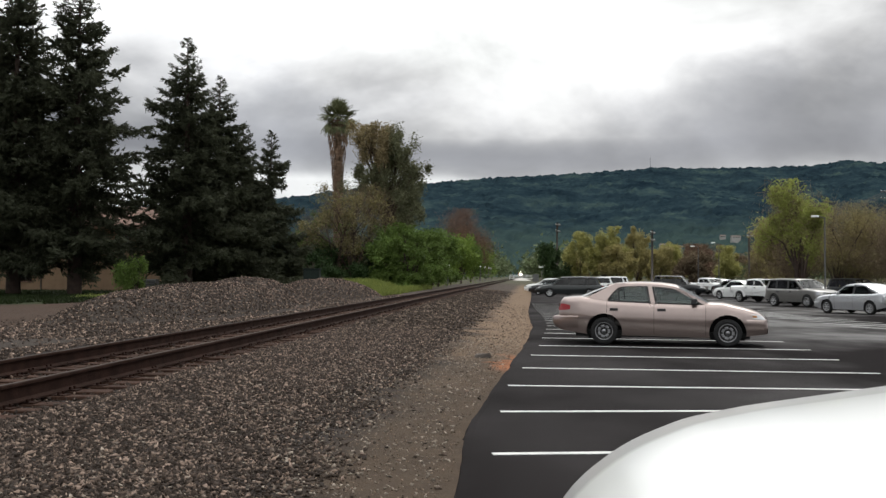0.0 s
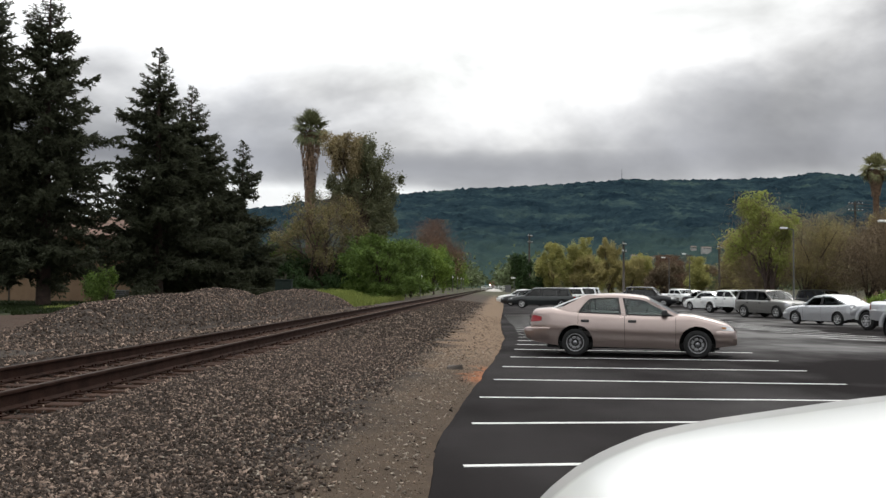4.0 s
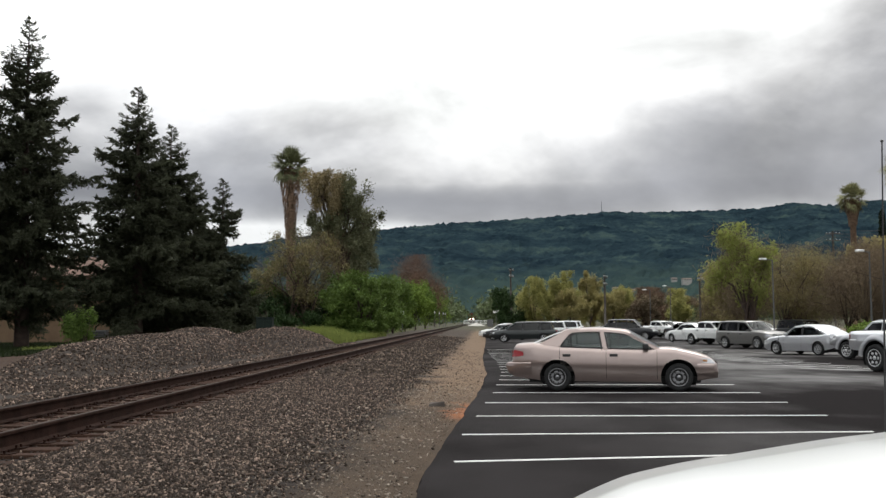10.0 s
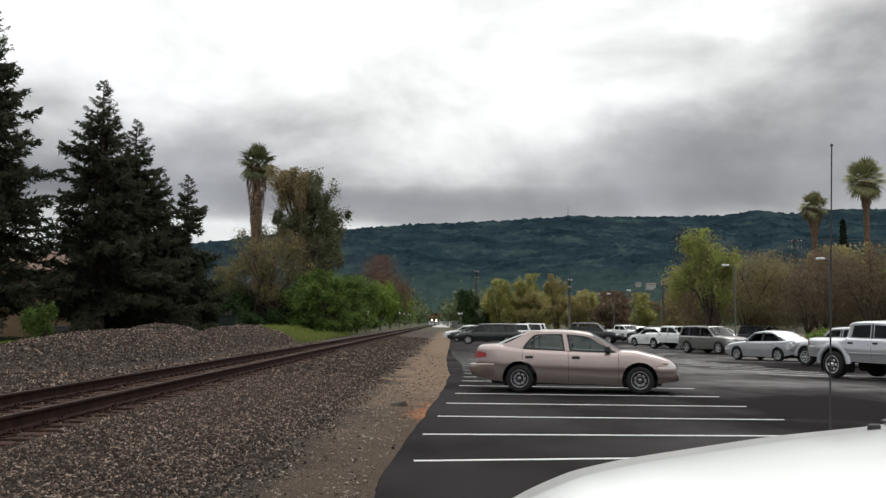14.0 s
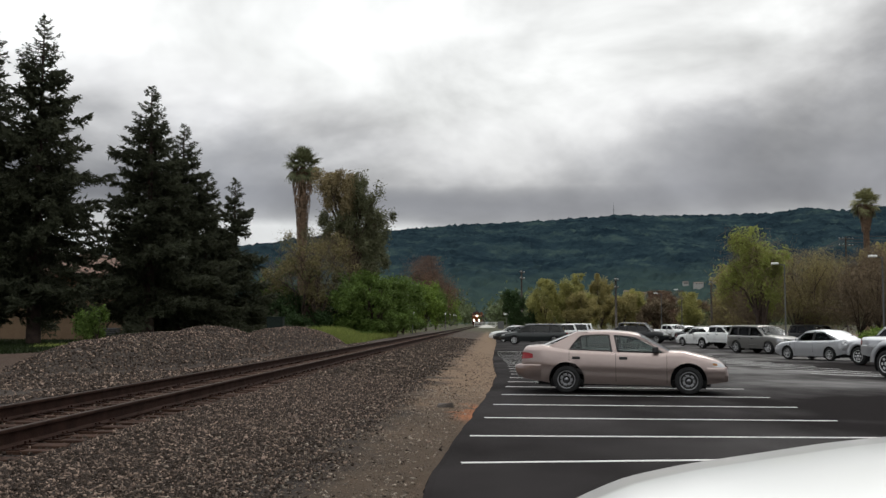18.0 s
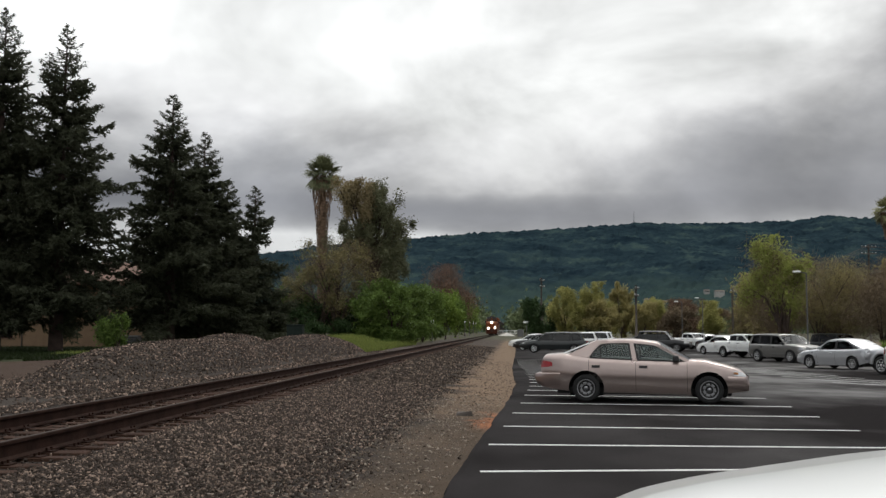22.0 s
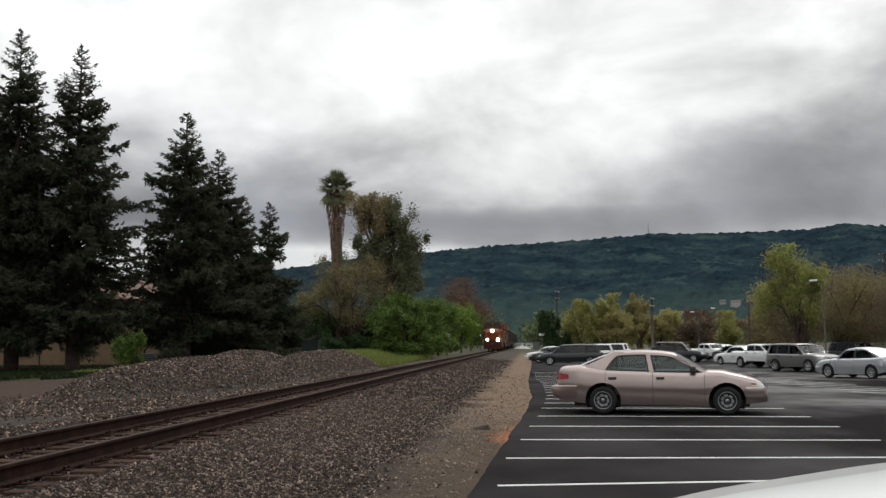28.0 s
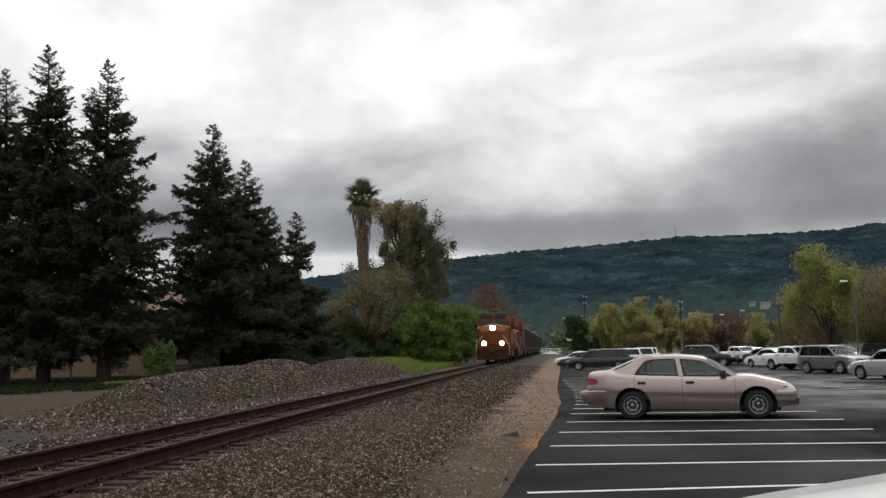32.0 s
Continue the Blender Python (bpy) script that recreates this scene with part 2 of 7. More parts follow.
def tube(bm, pts, radii, seg=8, cap=True):
    """a tapered limb through pts"""
    rings = []
    for i, p in enumerate(pts):
        p = Vector(p)
        a = Vector(pts[max(i - 1, 0)])
        b = Vector(pts[min(i + 1, len(pts) - 1)])
        d = (b - a).normalized()
        u = d.cross(Vector((0, 0, 1)) if abs(d.z) < 0.9 else Vector((1, 0, 0))).normalized()
        w = d.cross(u)
        r = radii[i] if not isinstance(radii, (int, float)) else radii
        rings.append([bm.verts.new(p + u * (r * math.cos(2 * math.pi * k / seg)) + w * (r * math.sin(2 * math.pi * k / seg))) for k in range(seg)])
    for a, b in zip(rings, rings[1:]):
        for k in range(seg):
            bm.faces.new((a[k], a[(k + 1) % seg], b[(k + 1) % seg], b[k]))
    if cap:
        bm.faces.new(rings[0])
        bm.faces.new(rings[-1][::-1])
    return bm


def revolve(bm, prof, seg=24, axis="y"):
    """prof: (radius, along) pairs turned about an axis"""
    rings = []
    for r, h in prof:
        ring = []
        for k in range(seg):
            c, s = r * math.cos(2 * math.pi * k / seg), r * math.sin(2 * math.pi * k / seg)
            ring.append(bm.verts.new({"y": (c, h, s), "z": (c, s, h), "x": (h, c, s)}[axis]))
        rings.append(ring)
    for a, b in zip(rings, rings[1:]):
        for k in range(seg):
            bm.faces.new((a[k], a[(k + 1) % seg], b[(k + 1) % seg], b[k]))
    bm.faces.new(rings[0])
    bm.faces.new(rings[-1][::-1])
    return bm


def fresh():
    return bmesh.new()


# ---- ground, track bed, parking lot ----
RAIL_TOP = 0.33


def track_x(y):
    return -5.95 + 0.0063 * y


def lot_edge(y):
    """the ragged western edge of the asphalt"""
    base = np.interp(y, [-40, 0, 6, 8, 10.3, 13.4, 18, 25.8, 32, 40, 50, 56, 62, 75, 95, 127], [-1.2, -0.6, -0.40, -0.46, -0.51, -0.37, -0.13, 0.19, 0.32, 0.26, 0.27, 0.34, 0.42, 0.55, 0.78, 0.9])
    return float(base) + 0.06 * noise.noise(Vector((y * 0.6, 3.3, 0))) + 0.022 * noise.noise(Vector((y * 3.7, 8.3, 0)))


def lot_z(y):
    """the lot falls away a little beyond the near bay"""
    return float(np.interp(y, [24, 30, 42, 52, 140, 230], [0.0, -0.08, -0.22, -0.36, -0.36, 0.0]))


def ground_z(x, y):
    tx = track_x(y)
    d = x - tx
    n = noise.noise(Vector((x * 0.5, y * 0.5, 0.3))) * 0.03 + noise.noise(Vector((x * 2.1, y * 2.1, 4))) * 0.012
    e = lot_edge(y)
    if x > e:
        z = -0.07 + lot_z(y)
    elif d > 1.25:
        k = (x - (tx + 1.25)) / max(e - tx - 1.25, 0.1)
        z = 0.13 * (1 - k) ** 0.8 - 0.02 * k + lot_z(y) * k * k + n * min(1, 4 * (1 - k))
    elif d > -2.1:
        z = 0.085 + n * 0.3
    else:
        k = min(1, (-2.1 - d) / 3)
        z = 0.115 * (1 - k) + 0.10 * k + n * (1 + 2 * k)
        # two heaps of new ballast stone beside the line
        for cx, cy, sx, sy, h in ((-11.0, 35.5, 2.6, 11.5, 1.04), (-11.6, 44.0, 2.6, 5.5, 0.55), (-10.6, 26.0, 2.0, 5.0, 0.14), (-11.1, 57.5, 3.0, 8.5, 1.1), (-12.0, 77.0, 2.6, 8.0, 0.65)):
            q = ((x - cx) / sx) ** 2 + ((y - cy) / sy) ** 2
            z += h * max(0.0, 1 - q) ** 0.85 if q < 1 else 0.0
        if d < -12:
            z -= 0.2 * min(1, (-12 - d) / 10)
    return z


def spread(a, b, n, power):
    return [a + (b - a) * (i / n) ** power for i in range(n + 1)]


def build_ground():
    xs = sorted(set([-3000, -1200, -500, -200, -110, -70, -50, -40, -34, -30, -26, -23] + [round(-20 + 0.25 * i, 2) for i in range(90)] + [2.5, 3, 4, 8, 20, 40, 80, 140, 300, 800, 1500, 3000]))
    ys = sorted(set([-800, -200, -60, -25, -12, -5] + [round(0.4 * i, 2) for i in range(180)] + [72 + 1.2 * i for i in range(40)] + [122, 126, 132, 140, 150, 165, 180, 200, 230, 270, 330, 400, 500, 700, 900, 1200, 1600, 2100, 2800, 3600]))
    vs = [(x, y, ground_z(x, y) if -25 < x < 3 and -6 < y < 160 else (-0.1 if x < -24 else -0.07 + lot_z(y) if x > 2 else ground_z(x, y))) for y in ys for x in xs]
    w = len(xs)
    fs = [(j * w + i, j * w + i + 1, (j + 1) * w + i + 1, (j + 1) * w + i) for j in range(len(ys) - 1) for i in range(w - 1)]
    return raw("ground", vs, fs, GROUND, kind="structure", label="dirt, fine gravel and grass beside the railway line", category="ground", smooth=True)


def ground_material():
    m = bpy.data.materials.new("earth")
    m.use_nodes = True
    nt = m.node_tree
    b = nt.nodes["Principled BSDF"]
    b.inputs["Roughness"].default_value = 0.95
    b.inputs["Specular IOR Level"].default_value = 0.15
    co = nt.nodes.new("ShaderNodeTexCoord")
    sep = nt.nodes.new("ShaderNodeSeparateXYZ")
    nt.links.new(co.outputs["Object"], sep.inputs[0])

    def noise_(scale, detail=5.0, rough=0.55):
        q = nt.nodes.new("ShaderNodeTexNoise")
        q.inputs["Scale"].default_value, q.inputs["Detail"].default_value, q.inputs["Roughness"].default_value = scale, detail, rough
        nt.links.new(co.outputs["Object"], q.inputs["Vector"])
        return q.outputs["Fac"]

    def mth(op, a, bb=0.0, c=0.0):
        q = nt.nodes.new("ShaderNodeMath")
        q.operation = op
        for k, v in enumerate((a, bb, c)):
            if isinstance(v, (int, float)):
                q.inputs[k].default_value = v
            else:
                nt.links.new(v, q.inputs[k])
        return q.outputs[0]

    def mix(f, a, c):
        q = nt.nodes.new("ShaderNodeMixRGB")
        nt.links.new(f, q.inputs[0])
        for k, v in ((1, a), (2, c)):
            if isinstance(v, tuple):
                q.inputs[k].default_value = (*v, 1)
            else:
                nt.links.new(v, q.inputs[k])
        return q.outputs[0]

    def step(v, lo, hi):
        q = nt.nodes.new("ShaderNodeMapRange")
        q.interpolation_type = "SMOOTHSTEP"
        q.inputs["From Min"].default_value, q.inputs["From Max"].default_value = lo, hi
        nt.links.new(v, q.inputs["Value"])
        return q.outputs[0]

    x, y = sep.outputs[0], sep.outputs[1]
    wob = mth("MULTIPLY_ADD", noise_(0.7), 2.4, -1.2)
    d = mth("SUBTRACT", x, mth("MULTIPLY_ADD", y, 0.0063, -5.95))
    dw = mth("ADD", d, wob)
    # sandy verge and grey ballast dust, both lighter farther along the line
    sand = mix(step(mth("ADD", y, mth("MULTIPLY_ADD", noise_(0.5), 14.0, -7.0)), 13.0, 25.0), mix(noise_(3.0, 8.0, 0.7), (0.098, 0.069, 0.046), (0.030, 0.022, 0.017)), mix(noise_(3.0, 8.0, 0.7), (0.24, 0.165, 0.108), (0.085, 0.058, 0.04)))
    # lightened with distance in the colour, to offset the stones' dark shading
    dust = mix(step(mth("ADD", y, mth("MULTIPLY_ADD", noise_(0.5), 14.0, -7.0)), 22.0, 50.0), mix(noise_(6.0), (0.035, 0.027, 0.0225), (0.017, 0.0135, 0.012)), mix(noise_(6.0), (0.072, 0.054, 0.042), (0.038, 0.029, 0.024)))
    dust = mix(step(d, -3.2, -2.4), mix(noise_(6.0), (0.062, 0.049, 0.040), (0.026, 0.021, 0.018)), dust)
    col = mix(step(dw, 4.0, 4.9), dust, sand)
    clay = mth("MULTIPLY", step(mth("ADD", d, mth("MULTIPLY_ADD", noise_(1.3), 1.6, -0.8)), 5.35, 5.7), mth("MULTIPLY", step(y, 15.6, 16.6), mth("SUBTRACT", 1.0, step(y, 18.3, 19.6))))
    col = mix(clay, col, (0.26, 0.105, 0.05))
    # beyond the line: bare earth, then grass
    earth = mix(noise_(0.9), (0.064, 0.040, 0.028), (0.036, 0.024, 0.018))
    col = mix(step(mth("ADD", mth("MULTIPLY", dw, -1.0), mth("MULTIPLY", step(y, 55.0, 62.0), -1.0)), 5.6, 7.2), col, earth)
    # the redwoods' shade is put into the grass colour, save in the open part
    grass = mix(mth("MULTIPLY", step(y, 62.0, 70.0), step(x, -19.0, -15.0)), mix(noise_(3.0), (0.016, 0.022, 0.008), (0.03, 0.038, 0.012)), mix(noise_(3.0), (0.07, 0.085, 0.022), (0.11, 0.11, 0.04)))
    wide = mth("MULTIPLY_ADD", noise_(0.22, 6.0), 9.0, -4.5)
    turf = mth("MULTIPLY", step(mth("ADD", mth("ADD", mth("MULTIPLY", d, -1.0), wide), mth("MULTIPLY", step(y, 50.0, 70.0), 9.0)), 13.0, 15.0), step(mth("ADD", y, wide), 46.0, 50.0))
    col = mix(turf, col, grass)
    far = mix(noise_(0.02), (0.05, 0.056, 0.03), (0.08, 0.07, 0.048))
    col = mix(step(y, 130.0, 200.0), col, far)
    col = mix(step(x, 60.0, 110.0), col, far)
    speck = nt.nodes.new("ShaderNodeMapRange")
    speck.inputs["To Min"].default_value, speck.inputs["To Max"].default_value = 0.65, 1.35
    nt.links.new(noise_(38.0, 4.0, 0.7), speck.inputs["Value"])
    sc = nt.nodes.new("ShaderNodeVectorMath")
    sc.operation = "SCALE"
    nt.links.new(col, sc.inputs[0])
    nt.links.new(speck.outputs[0], sc.inputs["Scale"])
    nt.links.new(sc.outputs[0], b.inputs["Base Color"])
    bp = nt.nodes.new("ShaderNodeBump")
    bp.inputs["Strength"].default_value, bp.inputs["Distance"].default_value = 0.7, 0.03
    nt.links.new(noise_(30.0, 5.0, 0.65), bp.inputs["Height"])
    nt.links.new(bp.outputs[0], b.inputs["Normal"])
    return m


GROUND = ground_material()
build_ground()


def asphalt_material():
    m = bpy.data.materials.new("asphalt")
    m.use_nodes = True
    nt = m.node_tree
    b = nt.nodes["Principled BSDF"]
    co = nt.nodes.new("ShaderNodeTexCoord")

    def noise_(scale, detail=5.0, rough=0.55, stretch=(1, 1, 1)):
        mp = nt.nodes.new("ShaderNodeMapping")
        mp.inputs["Scale"].default_value = stretch
        nt.links.new(co.outputs["Object"], mp.inputs[0])
        q = nt.nodes.new("ShaderNodeTexNoise")
        q.inputs["Scale"].default_value, q.inputs["Detail"].default_value, q.inputs["Roughness"].default_value = scale, detail, rough
        nt.links.new(mp.outputs[0], q.inputs["Vector"])
        return q.outputs["Fac"]

    def rng(v, a, c, lo, hi):
        q = nt.nodes.new("ShaderNodeMapRange")
        for k, w in (("From Min", a), ("From Max", c), ("To Min", lo), ("To Max", hi)):
            q.inputs[k].default_value = w
        nt.links.new(v, q.inputs["Value"])
        return q.outputs[0]

    damp = rng(noise_(0.16, 4.0, 0.6, (1.0, 0.55, 1)), 0.42, 0.60, 0.0, 1.0)
    r1 = nt.nodes.new("ShaderNodeMixRGB")
    r1.inputs[1].default_value, r1.inputs[2].default_value = (0.0108, 0.0090, 0.0092, 1), (0.0235, 0.0208, 0.0212, 1)
    nt.links.new(damp, r1.inputs[0])
    sp = nt.nodes.new("ShaderNodeVectorMath")
    sp.operation = "SCALE"
    nt.links.new(r1.outputs[0], sp.inputs[0])
    nt.links.new(rng(noise_(120.0, 3.0, 0.7), 0.3, 0.7, 0.7, 1.35), sp.inputs["Scale"])
    nt.links.new(sp.outputs[0], b.inputs["Base Color"])
    sx = nt.nodes.new("ShaderNodeSeparateXYZ")
    nt.links.new(co.outputs["Object"], sx.inputs[0])
    aisle = nt.nodes.new("ShaderNodeMath")
    aisle.operation = "MULTIPLY"
    nt.links.new(damp, aisle.inputs[0])
    nt.links.new(rng(sx.outputs[0], 1.0, 9.0, 0.16, 1.0), aisle.inputs[1])
    wet = aisle.outputs[0]
    nt.links.new(rng(wet, 0, 1, 0.95, 0.42), b.inputs["Roughness"])
    nt.links.new(rng(wet, 0, 1, 0.03, 0.21), b.inputs["Specular IOR Level"])
    bp = nt.nodes.new("ShaderNodeBump")
    bp.inputs["Strength"].default_value, bp.inputs["Distance"].default_value = 0.35, 0.006
    nt.links.new(noise_(90.0, 3.0, 0.6), bp.inputs["Height"])
    nt.links.new(bp.outputs[0], b.inputs["Normal"])
    return m


ASPHALT = asphalt_material()
LINE_PAINT = mat("line_paint", (0.62, 0.62, 0.60), 0.6, var=0.12, scale=3.0, fine=0.15, alt=(0.5, 0.5, 0.49))


def build_lot():
    ys = [-30, -18, -10, -5] + [0.25 * i for i in range(0, 220)] + [55 + i for i in range(60)] + [118, 125, 140]
    bm = fresh()
    rows = []
    for y in ys:
        e = lot_edge(y)
        rows.append([bm.verts.new((x, y, z + lot_z(y))) for x, z in ((e - 0.05, -0.09), (e, -0.012), (e + 0.07, 0.0), (3.0, 0.0), (8.0, 0.0), (15.0, 0.0), (28.0, 0.0), (46.0, 0.0))])
    for a, b in zip(rows, rows[1:]):
        for i in range(len(a) - 1):
            bm.faces.new((a[i], a[i + 1], b[i + 1], b[i]))
    return solo("parking_lot", bm, ASPHALT, "dark damp asphalt parking lot with a ragged edge", "parking lot", kind="structure")


build_lot()


def build_lines():
    # the near bay: stalls 2.6 m apart
    made = None
    for i in range(-3, 22):
        y0 = 11.05 + 2.605 * i
        x0 = float(np.interp(y0, [0, 11.0, 13.6, 16.3, 18.9, 21.4, 26, 32, 45, 60], [-0.25, -0.22, -0.18, 0.01, 0.16, 0.34, 0.55, 0.75, 0.85, 0.6]))
        ln = 5.35
        tilt = float(np.interp(y0, [8, 11.1, 13.6, 16.2, 18.9, 21.3, 26], [10, 7.6, 0.8, -2.4, -3.6, -5.6, -6]))
        if made is None:
            bm = fresh()
            n = 12
            up = [[bm.verts.new((ln * k / n, s * (0.05 + 0.004 * noise.noise(Vector((k * 1.7, s, 0)))), z)) for k in range(n + 1)] for s, z in ((-1, 0.0), (-1, 0.004), (1, 0.004), (1, 0.0))]
            for a, b in zip(up, up[1:]):
                for k in range(n):
                    bm.faces.new((a[k], a[k + 1], b[k + 1], b[k]))
            made = solo("parking_line", bm, LINE_PAINT, "white painted stall line on the asphalt", "road marking", "stall lines of the near bay")
            made.matrix_basis = pose(x0, y0, 0.001, 0, 0, tilt)
        else:
            copy_thing(made, pose(x0, y0, 0.001 + lot_z(y0), 0, 0, tilt))
    # the angled bay on the other side of the aisle
    for i in range(14):
        y0 = 33.4 + 3.0 * i
        ob = copy_thing(made, pose(10.3, y0, 0.002 + lot_z(y0), 0, -math.degrees(math.atan((lot_z(y0 - 4.8) - lot_z(y0)) / 5.35)), -64))
        tagged(ob, group="stall lines of the angled bay")


build_lines()


# ---- railway track ----
RAIL = mat("rusty_rail", (0.030, 0.0145, 0.010), 0.85, spec=0.08, var=0.4, scale=4.0, bump=0.3)
RAIL_HEAD = mat("worn_steel", (0.040, 0.027, 0.021), 0.75, metal=0.05, spec=0.2, var=0.25, scale=3.0)
TIE = mat("tie_wood", (0.038, 0.0215, 0.0155), 0.95, spec=0.1, var=0.45, scale=2.2, bump=0.8, bscale=25, isl=0.35, alt=(0.055, 0.031, 0.022))
STONE = mat("ballast_stone", (0.037, 0.027, 0.021), 0.85, var=0.45, scale=9.0, isl=1.8, spec=0.15, alt=(0.042, 0.031, 0.025))
# base colour lightened for the far ballast, which shading leaves too dark
FAR_STONE = mat("far_ballast", (0.062, 0.047, 0.037), 0.9, var=0.35, scale=9.0, isl=1.2, spec=0.12, alt=(0.074, 0.056, 0.044))
PALE_STONE = mat("pale_stone", (0.23, 0.195, 0.16), 0.9, var=0.3, scale=9.0, isl=0.5, spec=0.15)
GRIT = mat("verge_grit", (0.16, 0.122, 0.092), 0.95, var=0.3, scale=9.0, isl=0.65, spec=0.1)
track = thing("railway_track", label="single railway track with rusty rails on wooden ties", category="railway track", kind="structure")


def build_rails():
    y0, y1 = -30.0, 900.0
    n = 60
    # foot, web and head of the rail's section
    sec = [(-0.07, 0), (-0.07, 0.012), (-0.012, 0.03), (-0.009, 0.12), (-0.036, 0.135), (-0.036, 0.160), (-0.030, 0.171), (0.030, 0.171), (0.036, 0.160), (0.036, 0.135), (0.009, 0.12), (0.012, 0.03), (0.07, 0.012), (0.07, 0)]
    for s in (-1, 1):
        rail, head = fresh(), fresh()
        ys = [y0 + (y1 - y0) * (i / n) ** 1.7 for i in range(n + 1)]
        rings = [[rail.verts.new((track_x(y) + s * 0.753 + a, y, RAIL_TOP - 0.172 + (b if b > 0.1 else b * 1.3 - 0.03))) for a, b in sec] for y in ys]
        for p, q in zip(rings, rings[1:]):
            for k in range(len(sec) - 1):
                rail.faces.new((p[k], p[k + 1], q[k + 1], q[k]))
        ob = part("rail", rail, RAIL, track)
        rings = [[head.verts.new((track_x(y) + s * 0.753 + a, y, RAIL_TOP + b)) for a, b in ((-0.026, -0.002), (-0.022, 0.002), (0.022, 0.002), (0.026, -0.002))] for y in ys]
        for p, q in zip(rings, rings[1:]):
            for k in range(3):
                head.faces.new((p[k], p[k + 1], q[k + 1], q[k]))
        part("running_surface", head, RAIL_HEAD, ob, "worn bright running surface")


build_rails()


def build_ties():
    rnd = random.Random(4)
    shapes = []
    for v in range(4):
        bm = fresh()
        box(bm, -1.30, 1.30, -0.11, 0.11, -0.16, 0.0, 0.012)
        for p in bm.verts:
            p.co += Vector((0.02 * noise.noise(p.co * 3 + Vector((v * 9, 0, 0))), 0.012 * noise.noise(p.co * 7 + Vector((0, v * 5, 0))), 0.008 * noise.noise(p.co * 5 + Vector((0, 0, v)))))
        shapes.append(mesh_of(bm, TIE))
    plate = fresh()
    for s in (-1, 1):
        box(plate, s * 0.753 - 0.18, s * 0.753 + 0.18, -0.09, 0.09, 0.0, 0.012)
        for a in (-0.1, 0.1):
            for c in (-0.06, 0.06):
                box(plate, s * 0.753 + a - 0.012, s * 0.753 + a + 0.012, c - 0.012, c + 0.012, 0.012, 0.045, 0.004)
    plate = mesh_of(plate, RAIL)
    for i in range(230):
        y = 1.0 + 0.52 * i + rnd.uniform(-0.03, 0.03)
        ob = part("tie", shapes[i % 4], TIE, track, m=pose(track_x(y) + rnd.uniform(-0.06, 0.06), y, 0.122 + rnd.uniform(-0.012, 0.004), 0, 0, rnd.uniform(-1.6, 1.2)))
        if i < 90:
            part("tie_plate", plate, RAIL, ob)


build_ties()


def stones(name, pts, sizes, seed, label, mate):
    """many broken stones, each a squashed and cut block of its own"""
    rs = np.random.RandomState(seed)
    n = len(pts)
    # five corners: flat, sharp-edged shards that lie more or less level
    octa = np.array([(1, 0, 0), (-0.55, 0.95, 0), (-0.55, -0.95, 0), (0.1, 0, 1), (-0.1, 0, -1)], float)
    v = octa[None] * (0.65 + 0.5 * rs.rand(n, 5, 1)) * (np.array([1.15, 0.72, 0.5]) * (0.7 + 0.5 * rs.rand(n, 1, 3))) + rs.uniform(-0.30, 0.30, (n, 5, 3)) * np.array([1, 1, 0.6])
    q = rs.normal(size=(n, 4)) * np.array([1.0, 0.32, 0.32, 1.0])
    q /= np.linalg.norm(q, axis=1)[:, None]
    a, b, c, d = q.T
    rot = np.stack([1 - 2 * (c * c + d * d), 2 * (b * c - a * d), 2 * (b * d + a * c), 2 * (b * c + a * d), 1 - 2 * (b * b + d * d), 2 * (c * d - a * b), 2 * (b * d - a * c), 2 * (c * d + a * b), 1 - 2 * (b * b + c * c)], 1).reshape(n, 3, 3)
    v = np.einsum("nij,nkj->nki", rot, v) * (np.asarray(sizes)[:, None, None] * 0.62) + np.asarray(pts)[:, None]
    tris = np.array([(0, 1, 3), (1, 2, 3), (2, 0, 3), (1, 0, 4), (2, 1, 4), (0, 2, 4)])
    f = (np.arange(n)[:, None, None] * 5 + tris[None]).reshape(-1, 3)
    me = bpy.data.meshes.new("m")
    vv = v.reshape(-1, 3).astype(np.float32)
    me.vertices.add(len(vv))
    me.vertices.foreach_set("co", vv.ravel())
    me.loops.add(f.size)
    me.loops.foreach_set("vertex_index", f.ravel().astype(np.int32))
    me.polygons.add(len(f))
    me.polygons.foreach_set("loop_start", np.arange(0, f.size, 3, dtype=np.int32))
    me.update(calc_edges=True)
    me.validate()
    me.materials.append(mate)
    return tagged(new(name, me), label, "gravel", kind="stuff")


def scatter(seed, n, x0, x1, y0, y1, keep, size, power=1.0):
    rs = np.random.RandomState(seed)
    ys = y0 + (y1 - y0) * rs.rand(n) ** power
    us = rs.rand(n)
    pts, sz = [], []
    for y, u, w, k in zip(ys, us, rs.rand(n), rs.rand(n)):
        x = track_x(y) + x0 + (x1 - x0) * u
        if k > keep(x, y):
            continue
        s = size * (0.6 + 0.9 * w * w)
        pts.append((x, y, ground_z(x, y) + s * 0.12))
        sz.append(s)
    return pts, sz


